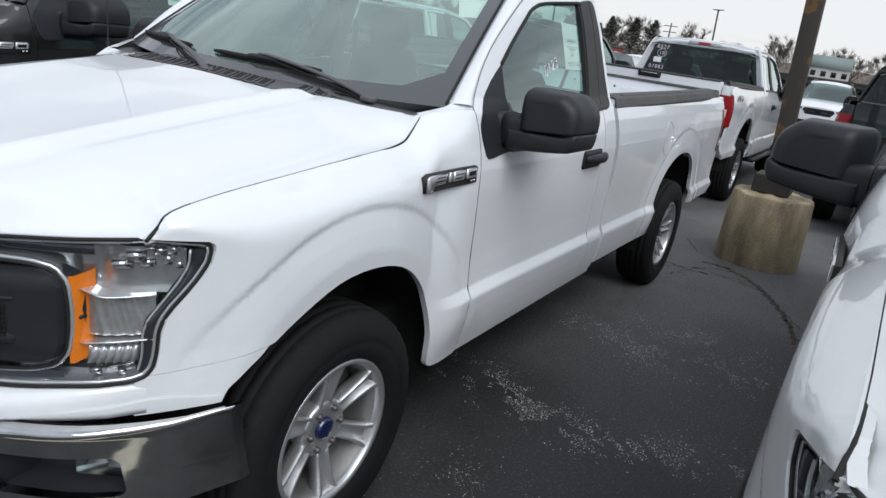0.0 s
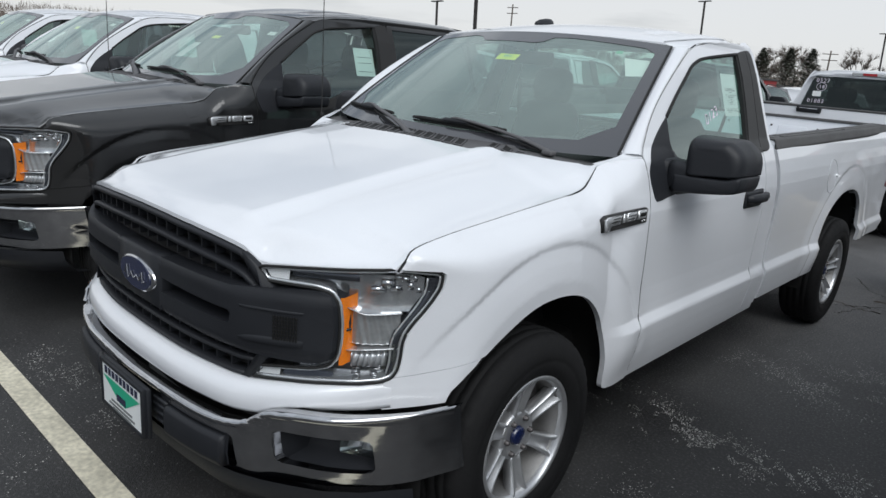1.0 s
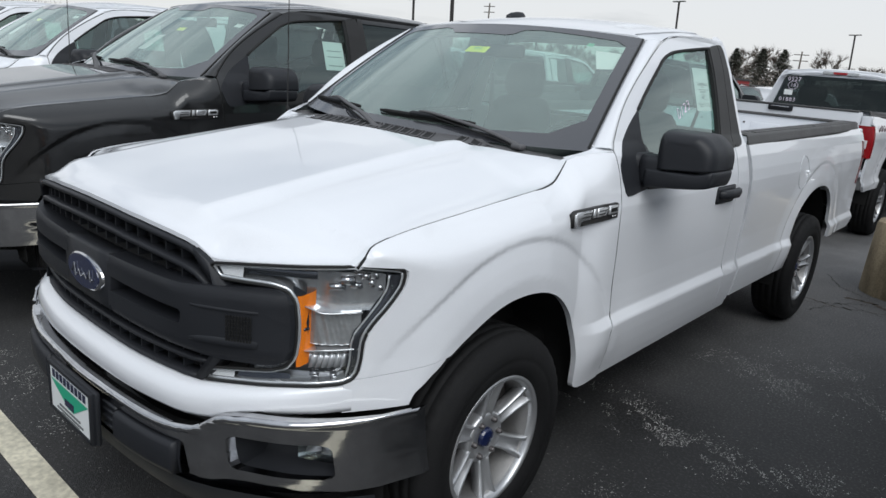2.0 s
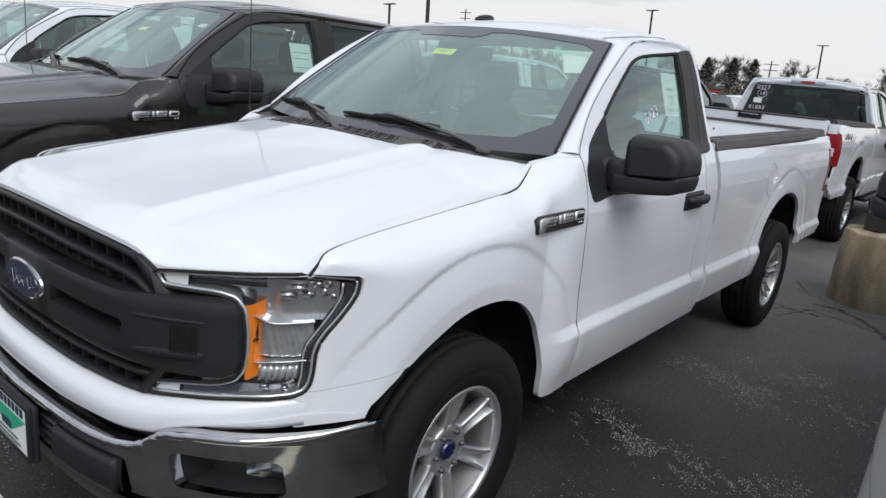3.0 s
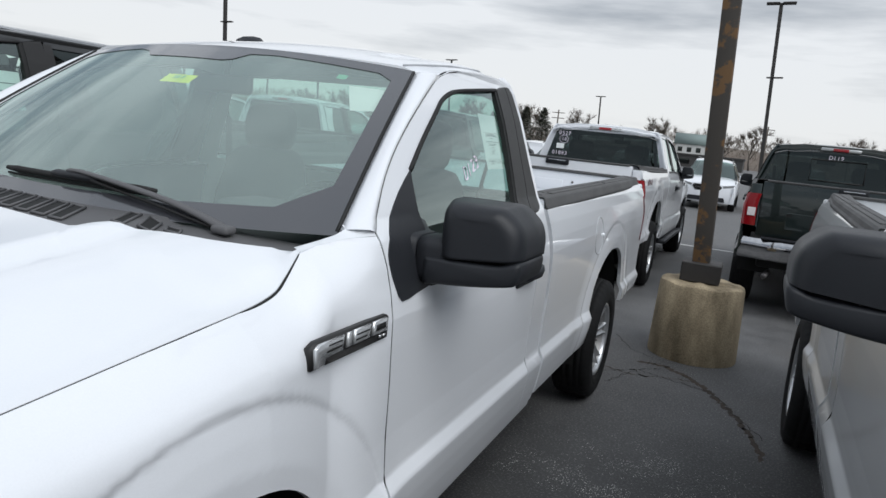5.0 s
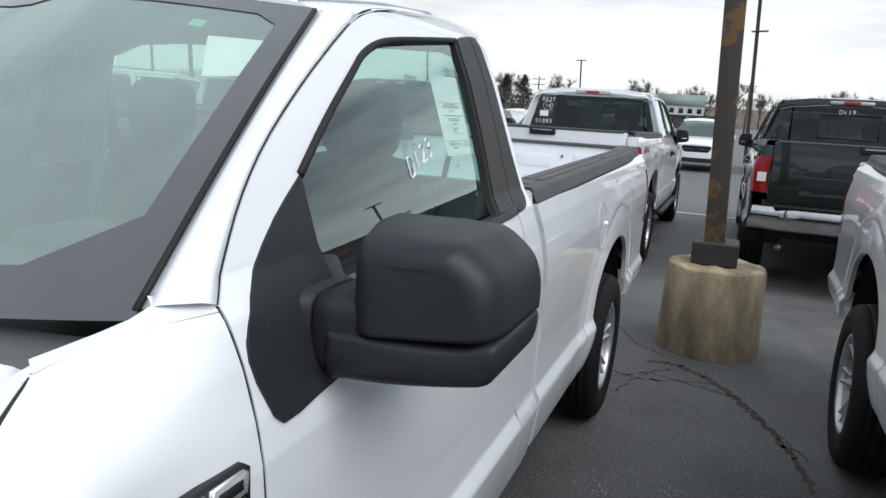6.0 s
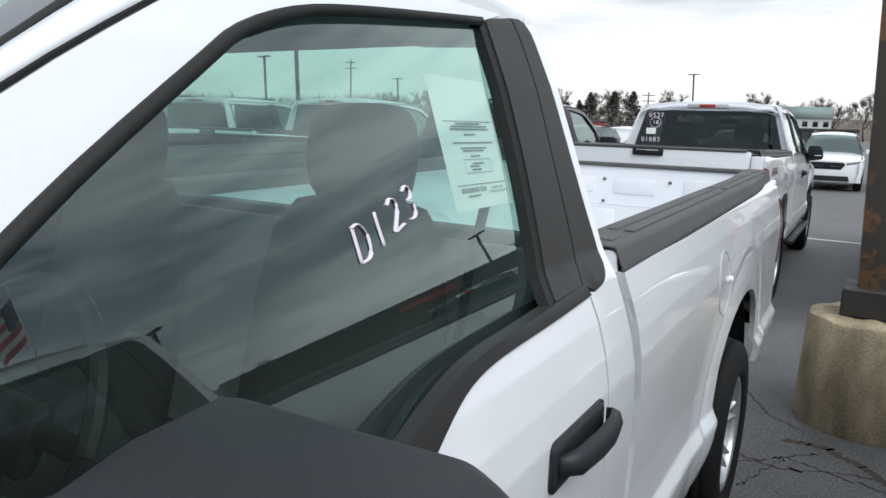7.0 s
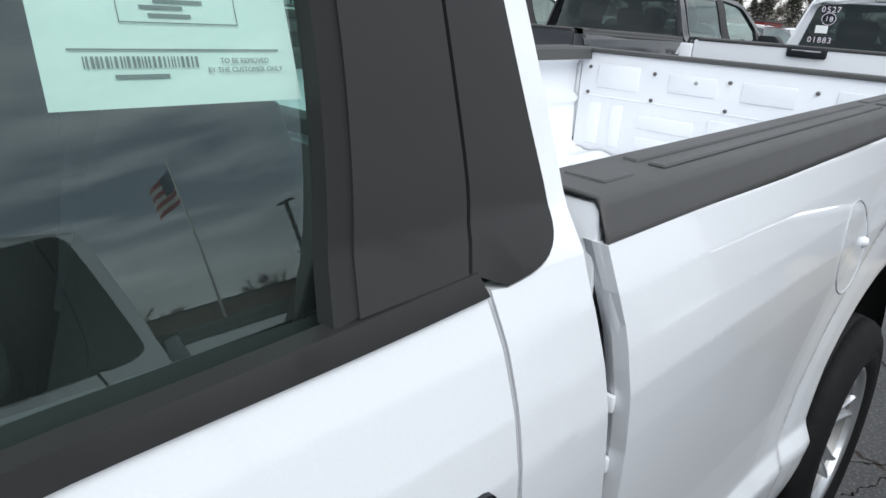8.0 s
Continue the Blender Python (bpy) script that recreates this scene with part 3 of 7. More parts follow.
def wheel_meshes():
    """One wheel, its axis along x, its outer face towards plus x; the meshes are shared by all wheels."""
    holder = new("wheel_pattern")
    tyre = bmesh.new()
    prof = [(-.10, .225), (-.118, .25), (-.124, .30), (-.118, .345), (-.106, .368), (-.09, .379), (-.062, .384), (-.060, .3805), (-.052, .3805), (-.050, .385), (-.018, .387),
            (-.016, .382), (-.008, .382), (-.006, .387), (.026, .387), (.028, .382), (.036, .382), (.038, .386), (.062, .384), (.064, .3790), (.070, .3790), (.073, .382), (.092, .377), (.108, .366), (.112, .352), (.119, .345),
            (.1235, .315), (.1245, .30), (.122, .295), (.1245, .288), (.121, .262), (.112, .243), (.106, .237), (.100, .226)]
    revolve(tyre, prof, 132)
    for v in tyre.verts:
        k = int(round((math.atan2(v.co.z, v.co.y) / (2 * math.pi)) * 132)) % 132
        r = math.hypot(v.co.y, v.co.z)
        if r > .36 and (abs(v.co.x) > .072 and k % 3 == 0 or abs(v.co.x) < .06 and k % 4 == 0):
            v.co.y *= 1 - .0035 / r
            v.co.z *= 1 - .0035 / r
    ob_tyre = part("tyre", tyre, M_TYRE, holder, "black road tyre with grooved tread", sharp=0.5)
    rim = bmesh.new()
    revolve(rim, [(.100, .237), (.106, .236), (.109, .230), (.107, .222), (.098, .217), (.088, .214), (.082, .213)], 56)
    barrel = bmesh.new()
    revolve(barrel, [(.083, .2135), (.060, .205), (.0, .196), (-.10, .205), (-.106, .225)], 48)
    hub = bmesh.new()
    revolve(hub, [(.052, .0), (.054, .045), (.060, .060), (.061, .084), (.054, .091), (.030, .094), (.01, .09)], 36)
    spoke = bmesh.new()
    rings = []
    for r, w, x0, x1, dip in ((.070, .0270, .014, .060, .002), (.10, .0270, .022, .067, .012), (.14, .0290, .032, .077, .022), (.18, .0335, .042, .087, .028), (.205, .040, .052, .094, .026), (.2185, .050, .062, .098, .014)):
        pr = ((-1, x0), (-1, x1 - .016), (-.92, x1 - .002), (-.84, x1), (-.62, x1 - .002), (-.42, x1 - dip), (.42, x1 - dip), (.62, x1 - .002), (.84, x1), (.92, x1 - .002), (1, x1 - .016), (1, x0))
        rings.append([(x, r, t * w) for t, x in pr])
    loft(spoke, rings)
    ob_rim = part("wheel", rim, M_ALLOY, holder, "silver alloy wheel with six double spokes", sharp=0.5)
    ob_barrel = part("barrel", barrel, M_ALLOY_IN, holder)
    ob_hub = part("hub", hub, M_ALLOY, holder)
    ob_spoke = part("spoke", spoke, M_ALLOY, holder, sharp=0.35)
    cap = bmesh.new()
    revolve(cap, [(.074, .0), (.073, .024), (.069, .033), (.056, .036)], 28)
    ob_cap = part("centre_cap", cap, M_BLUE, holder, "dark blue centre cap")
    nut = bmesh.new()
    revolve(nut, [(.078, 0), (.076, .007), (.070, .0105), (.045, .0115)], 6)
    ob_nut = part("lug_nut", nut, M_STEEL, holder)
    disc = bmesh.new()
    revolve(disc, [(-.012, .02), (-.012, .165), (.004, .165), (.004, .02)], 40)
    box(disc, (-.005, .14, .03), (.05, .07, .14), .01)
    ob_disc = part("brake_disc", disc, M_STEEL, holder)
    return holder, ob_rim, ob_tyre, ob_cap, ob_nut, ob_disc, ob_hub, ob_spoke, ob_barrel


WHEEL_HOLDER, W_RIM, W_TYRE, W_CAP, W_NUT, W_DISC, W_HUB, W_SPOKE, W_BARREL = wheel_meshes()


def add_wheel(truck, x, y, z, out, size=1.0, spin=0.0):
    base = Matrix.Translation((x, y, z)) @ (Matrix.Rotation(math.pi, 4, "Z") if out < 0 else Matrix()) @ Matrix.Rotation(spin, 4, "X") @ Matrix.Scale(size, 4)
    rim = share(W_RIM, truck, base, "wheel")
    share(W_TYRE, rim, None, "tyre")
    share(W_CAP, rim, None, "centre_cap")
    share(W_DISC, rim, None, "brake_disc")
    share(W_HUB, rim, None, "hub")
    share(W_BARREL, rim, None, "barrel")
    for k in range(6):
        share(W_SPOKE, rim, Matrix.Rotation(2 * math.pi * k / 6 + .26, 4, "X"), "spoke")
    for k in range(6):
        a = 2 * math.pi * k / 6 + .26 + math.pi / 6
        share(W_NUT, rim, Matrix.Translation((0, .0665 * math.cos(a), .0665 * math.sin(a))), "lug_nut")


def pickup(label, coat, at, turn=0.0, extra=0.0, wb=3.584, lift=0.0, step=0.05, near=False, brightwork=False, dark_rear=True, group="parked pickup trucks", seats=True, antenna=False, small_mirror=False, side_glass=None):
    """A full-size pickup. extra: metres by which the cab is longer than a two-door one."""
    T = thing("pickup_truck", label, "pickup truck", at, turn, group)
    before = set(bpy.data.objects)
    end = wb + 1.215
    fine = .0105 if near else (.014 if step < .06 else .045)
    sx = lambda off=0.0: (lambda y, z: (side_x(y, z, wb) + off, y, z))
    IN = (-.022, 0, 0)

    # shut lines
    def seam(pts, r=.0035):
        return lambda: tube(bmesh.new(), [(side_x(y, z, wb) - .003, y, z) for y, z in pts], r, 5)
    both("shut_line", seam([(y - .003, z) for y, z in spl(DOOR_FRONT, 3)], .0028), M_RUBBER, T)
    both("shut_line", seam([(y - .003, z + .003) for y, z in spl(DOOR_TOP, 3)], .0042), M_RUBBER, T)
    both("shut_line", seam([(y + .004, z) for y, z in spl(DOOR_REAR, 3)], .0026), M_GROOVE if coat is M_WHITE else M_RUBBER, T)
    # front wing
    top = spl([(-.575, 1.070), (-.54, 1.095), (-.506, 1.120), (-.38, 1.142), (-.177, 1.164), (.067, 1.189), (.204, 1.2005), (.28, 1.208), (.346, 1.222), (.389, 1.251), (.43, 1.283), (.442, 1.291)], 3)
    wing = [(-.455, 1.060), (-.441, 1.052), (-.440, 1.036), (-.446, 1.006), (-.464, .973), (-.485, .942), (-.511, .905), (-.526, .878), (-.534, .85), (-.537, .80), (-.543, .763), (-.553, .747), (-.50, .752), (-.44, .760), (-.36, .769), (-.297, .7745)] + [q for q in spl(ARCH_F, 3)[::-1] if q[0] > -.288] + \
        [(.60, .40), (.694, .408), (.694, .445), (.692, .70), (.679, .9), (.656, 1.054), (.644, 1.217), (.637, 1.322), (.56, 1.320), (.49, 1.305)] + top[::-1]
    both("front_wing", lambda: sheet(wing, sx(), fine, IN), coat, T)

    wrap = [(-.580, .740), (-.55, .745), (-.50, .750), (-.44, .758), (-.36, .767), (-.299, .7725)] + [q for q in spl(ARCH_F, 3) if q[0] < -.301] + [(-.408, .675), (-.415, .656), (-.50, .651), (-.580, .648)]
    both("chin_side", lambda: sheet(wrap, sx(), fine, IN), coat, T)
    # door with its window frame
    sail = [(.89, 1.472), (.80, 1.417), (.724, 1.357), (.672, 1.30), (.655, 1.256), (.672, 1.20), (.70, 1.160), (.78, 1.168), (.865, 1.178)]
    door = spl(DOOR_FRONT, 3) + spl(DOOR_TOP, 3)[1:] + [(1.84, 1.785), (1.745, 1.762)] + spl(GLASS_TOP, 3)[::-1][1:] + spl(sail, 2)[1:] + spl(BELT, 2)[1:] + spl(DOOR_REAR, 3)[1:]
    doors = both("door", lambda: sheet(door, sx(), (.04, .0085) if near else (.06, .02), IN), coat, T)
    lining = [(.70, .50), (.69, 1.15), (.86, 1.17), (1.12, 1.20), (1.38, 1.28), (1.49, 1.295), (2.02 + extra, 1.30), (2.02 + extra, .50)]
    both("door_lining", lambda: sheet(lining, sx(-.07), .12), M_INT, T)
    glass = spl(GLASS_TOP, 2) + [(1.767, 1.66), (1.760, 1.5), (1.735, 1.30)] + [(y, z + .006) for y, z in spl(BELT[:-1], 2)[::-1] if y < 1.72] + [(.865, 1.20)]
    for d, flip in zip(doors, (False, True)):
        pane = part("window", sheet(glass, lambda y, z: (glass_x(z), y, z), .03), side_glass or M_GLASS, d, "green tinted side glass", flip)
        pane.visible_shadow = False
        part("mirror_sail", sheet(spl(sail, 2) + [(.885, 1.33)], sx(.004), .05, (-.02, 0, 0)), M_PLASTIC, d, "black plastic triangle below the mirror", flip)
        dark_edge = tube(bmesh.new(), [(side_x(y, z, wb) + .002, y, z) for y, z in spl(GLASS_TOP, 3)], .0078, 6)
        part("window_seal", dark_edge, M_RUBBER, d, "", flip)
        belt = [(y, z - .002) for y, z in spl(BELT, 3)] + spl(BELT_TOP, 3)[::-1]
        part("belt_strip", sheet(belt, sx(.006), .05, (-.02, 0, 0)), M_SATIN, d, "black belt moulding under the glass", flip)
        bpost = spl(RUN, 3) + [(1.80, 1.774), (1.874, 1.785)] + [(y - .005, z) for y, z in spl(QUARTER_FRONT, 3)[::-1]]
        part("pillar_cover", sheet(bpost, sx(.003), .05, (-.02, 0, 0)), M_SATIN, d, "", flip)
        run = spl(RUN, 3)
        part("glass_run", sheet([(y - .024, z - .003) for y, z in run] + run[::-1], sx(.0), .05, (-.02, 0, 0)), M_RUBBER, d, "", flip)
        # handle in its cup
        cup = boxed((.966, 1.735, 1.082), (.022, .235, .085), .016, 3)
        part("handle_cup", cup, M_PLASTIC, d, "", flip)
        bar = loft(bmesh.new(), [[(x, y, 1.088 + dz * h) for x, dz in ((xo - .014, -1), (xo, -.8), (xo + .006, 0), (xo, .8), (xo - .014, 1))] for y, xo, h in
                                 ((1.63, .985, .018), (1.66, 1.006, .022), (1.74, 1.013, .024), (1.80, 1.012, .026), (1.845, 1.004, .024), (1.852, .99, .018))])
        part("door_handle", bar, M_PLASTIC if not brightwork else coat, d, "", flip)
        # mirror: boxy shell over a lower shell, on a short arm and a foot
        prof = spl([(.996, 1.273), (.996, 1.305), (.996, 1.360), (1.000, 1.390), (1.011, 1.406), (1.032, 1.412), (1.130, 1.412), (1.162, 1.406), (1.198, 1.377), (1.213, 1.350), (1.2185, 1.320), (1.2185, 1.286)], 4)
        rings = []
        for y, w in ((.786, .050), (.789, .036), (.796, .022), (.808, .010), (.824, .003), (.845, 0), (.93, -.001), (1.0, -.002), (1.010, .003), (1.012, .012)):
            rings.append([(1.110 + (px - 1.110) * (1 - w / .125) - .042 * smooth(.81, .97, y) * smooth(1.15, 1.0, px), y + .016 * smooth(1.05, 1.22, px), 1.262 + (pz - 1.262) * (1 - w / .20)) for px, pz in prof])
        house = loft(bmesh.new(), rings)
        mir = part("door_mirror", house, M_PLASTIC, d, "large black plastic door mirror", flip, sharp=.7)
        low = spl([(.962, 1.262), (.985, 1.2665), (1.10, 1.2675), (1.17, 1.271), (1.205, 1.282), (1.2205, 1.2825), (1.2215, 1.258), (1.212, 1.228), (1.185, 1.217), (1.10, 1.205), (1.00, 1.196), (.965, 1.196)], 3, True)
        shell = loft(bmesh.new(), [[(1.10 + (px - 1.10) * (1 - w / .13), y + .016 * smooth(1.05, 1.22, px), 1.236 + (pz - 1.236) * (1 - w / .05)) for px, pz in low] for y, w in ((.786, .016), (.788, .010), (.793, .004), (.802, 0), (.99, 0), (1.0, .006))])
        part("mirror_shell", shell, M_PLASTIC, mir, "", flip, sharp=.7)

        def knuckle(rows):
            return loft(bmesh.new(), [[(x, yc + .5 * w * math.copysign(abs(math.cos(q)) ** .42, math.cos(q)), zc + .5 * h * math.copysign(abs(math.sin(q)) ** .42, math.sin(q))) for q in np.linspace(0, 2 * math.pi, 32, endpoint=False)] for x, yc, w, zc, h in rows])
        part("mirror_arm", knuckle(((.944, .862, .138, 1.2545, .112), (.947, .862, .146, 1.2545, .120), (.975, .864, .144, 1.2545, .120), (1.01, .868, .138, 1.256, .118), (1.06, .872, .126, 1.256, .112))), M_PLASTIC, mir, "", flip, sharp=.7)
        part("mirror_foot", knuckle(((.880, .850, .270, 1.236, .215), (.897, .852, .222, 1.244, .172), (.908, .856, .186, 1.250, .146), (.920, .859, .166, 1.2535, .130), (.936, .861, .150, 1.2545, .124), (.9415, .862, .146, 1.2545, .120), (.9425, .862, .132, 1.2545, .108))), M_PLASTIC, mir, "", flip, sharp=.7)
        pieces_of_mirror = [mir] + list(mir.children)
        if small_mirror:
            for o in pieces_of_mirror:
                for v in o.data.vertices:
                    v.co.x = math.copysign(.93 + (abs(v.co.x) - .93) * .62, v.co.x)
                    v.co.z = 1.27 + (v.co.z - 1.27) * .86
            continue
        part("mirror_glass", boxed((1.085, 1.008, 1.330), (.170, .006, .100), .002, 1), M_CHROME, mir, "", flip)

    # rear part of the cab side
    if extra < .1:
        rear = spl(DOOR_REAR, 3)
        cab = [(y + .008, z) for y, z in rear] + [(q[0], q[1]) for q in spl(CAB_REAR, 3)[::-1]] + [(1.90, 1.812), (1.885, 1.79)] + [(y + .002, z - (.003 if z < 1.4 else 0)) for y, z in spl(QUARTER_REAR, 2)]
        both("cab_corner", lambda: sheet(cab, sx(), step, IN), coat, T)
        trim = spl(QUARTER_FRONT, 3) + spl(QUARTER_REAR, 3)
        both("quarter_trim", lambda: sheet(trim, sx(.003), .05, (-.02, 0, 0)), M_SATIN, T, "black quarter trim behind the door")
    else:
        e = extra
        rear2 = [(y + e, z) for y, z in spl(DOOR_REAR, 3)]
        d2 = [(y + .008, z) for y, z in spl(DOOR_REAR, 3)[::-1]] + [(1.895, 1.80)] + [(1.90 + e, 1.80), (1.90 + e, 1.76)] + \
            [(1.77 - (.17 if e < .7 else 0) + e, 1.757), (1.935, 1.757), (1.925, 1.312), (1.85 - (.17 if e < .7 else 0) + e, 1.312), (1.88 - (.17 if e < .7 else 0) + e, 1.40), (1.85 - (.17 if e < .7 else 0) + e, 1.60), (1.80 - (.17 if e < .7 else 0) + e, 1.735), (1.86 + e, 1.75), (1.87 + e, 1.312)] + rear2
        both("rear_door", lambda: sheet(d2, sx(), step, IN), coat, T)
        q = .17 if e < .7 else 0
        w2 = [(1.925, 1.312), (1.935, 1.757), (1.77 - q + e, 1.757), (1.80 - q + e, 1.735), (1.85 - q + e, 1.60), (1.88 - q + e, 1.40), (1.87 - q + e, 1.33), (1.85 - q + e, 1.312)]
        both("rear_window", lambda: sheet(w2, sx(-.008), .1), M_GLASS_D if dark_rear else M_GLASS, T)
        both("rear_belt_strip", lambda: sheet([(1.88, 1.300), (1.88, 1.325), (1.89 + e, 1.325), (1.89 + e, 1.300)], sx(.005), .06, (-.02, 0, 0)), M_SATIN, T)
        both("middle_pillar_cover", lambda: sheet([(1.884, 1.322), (1.884, 1.775), (1.936, 1.777), (1.93, 1.322)], sx(.003), .06, (-.02, 0, 0)), M_SATIN, T)
        cab = [(y + e + .008, z) for y, z in spl(DOOR_REAR, 3)] + [(q[0] + e, q[1]) for q in spl(CAB_REAR, 3)[::-1]] + [(1.90 + e, 1.812), (1.90 + e, 1.31)]
        both("cab_corner", lambda: sheet(cab, sx(), step, IN), coat, T)
        if e > .7:
            hb = lambda: loft(bmesh.new(), [[(x, y, 1.088 + dz * .024) for x, dz in ((.972, -1), (1.003, -.8), (1.011, 0), (1.003, .8), (.972, 1))] for y in (1.64 + e, 1.85 + e)])
            both("rear_door_handle", hb, M_PLASTIC if not brightwork else coat, T)

    # screen pillars and roof
    def pillar():
        bm = bmesh.new()
        line = spl(DOOR_TOP[:7], 3)
        rings = []
        for y, z in line:
            v = min(max((z - 1.318) / .445, 0), 1)
            w = glass_front(1.0, v)
            o = Vector((side_x(y, z, wb), y - .006, z + .004))
            mid = w.lerp(o, .5) + Vector((.008, -.007, .007))
            rings.append([w + Vector((0, .01, -.02)), w, w.lerp(mid, .5) + Vector((.003, -.002, .003)), mid, mid.lerp(o, .6) + Vector((.003, -.002, .003)), o, o + Vector((-.03, .01, -.01))])
        return loft(bm, rings, closed=False)
    both("screen_pillar", pillar, coat, T)
    both("screen_seal", lambda: tube(bmesh.new(), [glass_front(1.0, v) + Vector((-.003, -.002, .001)) for v in np.linspace(.02, .99, 14)], .0055, 6), M_RUBBER, T)
    lowc = [(.442, 1.292), (.49, 1.305), (.56, 1.320), (.637, 1.323)]
    both("cowl_corner", lambda: loft(bmesh.new(), [[(side_x(y, z, wb), y, z), q] for (y, z), q in zip(lowc, ((.80, .462, 1.296), (.828, .525, 1.312), (.842, .560, 1.322), (.852, .585, 1.335)))] + [[(side_x(.640, 1.334, wb) - .002, .639, 1.3335), (.838, .592, 1.343)]], closed=False), coat, T)
    back = 1.985 + extra

    def roof_z(x, y):
        zc = 1.878 - .085 * (max(1.75 - y, 0) / .67) ** 2 - .05 * max(y - (back - .28), 0) ** 2 / .08
        a = abs(x)
        z = zc - .045 * (a / .7) ** 2 - .030 * smooth(.64, .77, a)
        z -= .010 * smooth(.46, .50, a) * smooth(.58, .54, a) * smooth(1.25, 1.4, y)
        return z
    edge = [(lerp(y, [(1.17, .697), (1.3, .722), (1.5, .735), (9, .735)]), y) for y in (1.172, 1.24, 1.32, 1.45, 1.7, back)]
    front = [(.697 * s, 1.085 + .086 * abs(s) ** 2.2) for s in np.linspace(-1, 1, 17)]
    plan = front + edge[1:] + [(-x, y) for x, y in edge[::-1]][:-1]
    part("roof", sheet(plan, lambda x, y: (x, y, roof_z(x, y)), step, (0, 0, -.02)), coat, T)
    both("roof_channel", lambda: tube(bmesh.new(), [(x - .045, y, roof_z(x - .045, y) + .002) for x, y in edge], .0035, 5), M_GROOVE, T)
    rail = lambda: loft(bmesh.new(), [[(x - .004, y, roof_z(x, y) - .004), ((x + side_x(y, lerp(y, DOOR_TOP), wb)) / 2 + .008, y, (roof_z(x, y) + lerp(y, DOOR_TOP)) / 2 + .008), (side_x(y, lerp(y, DOOR_TOP), wb), y, lerp(y, DOOR_TOP) + .005)] for x, y in [(lerp(y, [(1.17, .697), (1.3, .722), (1.5, .735), (9, .735)]), y) for y in np.linspace(1.185, back - .01, 18)]], closed=False)
    both("roof_rail", rail, coat, T)

    # windscreen, border, cowl and wipers
    uv = lambda k=0.0: (lambda u, v: glass_front(u, v) + Vector((0, -k, k)))
    pane = part("windscreen", loft(bmesh.new(), [[glass_front(u, v) for v in np.linspace(0, 1, 15)] for u in np.linspace(-1, 1, 29)], closed=False), M_SCREEN, T, "green tinted windscreen")
    pane.visible_shadow = False
    pieces = [[(-1, 0), (1, 0), (1, .20), (.93, .22), (.80, .10), (.4, .075), (0, .07), (-.4, .075), (-.80, .10), (-.93, .22), (-1, .20)],
              [(1, .20), (1, .93), (.925, .89), (.93, .5), (.93, .22)], [(-1, .20), (-.93, .22), (-.93, .5), (-.925, .89), (-1, .93)],
              [(-1, .93), (-.925, .89), (-.86, .935), (-.50, .955), (-.42, .935), (-.36, .89), (.10, .875), (.16, .89), (.22, .945), (.36, .955), (.86, .935), (.925, .89), (1, .93), (1, 1), (-1, 1)]]
    bm = bmesh.new()
    for piece in pieces:
        one = sheet(piece, uv(.0015), (.04, .05))
        tmp = bpy.data.meshes.new("tmp")
        one.to_mesh(tmp)
        bm.from_mesh(tmp)
        bpy.data.meshes.remove(tmp)
        one.free()
    part("windscreen_border", bm, M_FRIT, T, "black border of the windscreen")
    hood_rear = [(.829, .445), (.78, .463), (.745, .462), (.70, .436), (.62, .388), (.52, .345), (.445, .308), (.424, .296), (.414, .270), (.408, .228), (.396, .219), (.30, .228), (.2, .236), (.1, .245), (0, .250)]
    cowl_front = hood_rear + [(-x, y) for x, y in hood_rear[::-1][1:]]
    cowl_back = [(glass_front(s, .05).x, glass_front(s, .05).y) for s in np.linspace(-1, 1, 15)]
    edge_y = lambda x: lerp(abs(x), [(0, .250), (.2, .236), (.396, .219), (.424, .296), (.52, .345), (.62, .388), (.70, .436), (.75, .462), (.83, .462)])
    soft_y = lambda x: lerp(abs(x), [(0, .250), (.2, .240), (.36, .238), (.46, .296), (.52, .340), (.62, .388), (.70, .432), (.75, .450), (.83, .450)])
    cz = lambda x, y: (x, y, hood_z(x, soft_y(x)) - .007 + max(y - soft_y(x), 0) * .06)
    cowl = part("cowl", sheet(cowl_back + cowl_front, cz, (.03, .02), (0, 0, -.03)), M_COWL, T, "grey vented plastic cowl panel")
    vents = [(.303 - .066 * i, .128, .0215, .082) for i in range(6)] + [(-.105 - .066 * i, .125, .0215, .082) for i in range(5)] + [(.427, .098, .017, .050), (.480, .064, .019, .032), (.535, .032, .021, .022), (-.47, .06, .019, -.03), (-.53, .05, .019, -.03), (-.59, .03, .019, -.02)]
    for x, deep, w, slant in vents:
        y0 = edge_y(x) + (.022 if abs(x) < .42 else .012)
        q = [Vector(cz(x + dx, yy)) for dx, yy in ((w, y0), (-w, y0), (-w - slant, y0 + deep), (w - slant, y0 + deep))]
        up = Vector((0, 0, .004))
        slot = bmesh.new()
        slot.faces.new([slot.verts.new(p + Vector((0, 0, .0032))) for p in q])
        part("vent_slot", slot, M_DARK, cowl)
        rim_ = bmesh.new()
        for a, b in ((0, 1), (1, 2), (2, 3), (3, 0)):
            tube(rim_, [q[a] + up, q[b] + up], .0034, 5)
        part("vent_rib", rim_, M_COWL, cowl)
    on = lambda x, v, k: glass_front(x / .83, v) + Vector((0, -.75 * k, .66 * k))
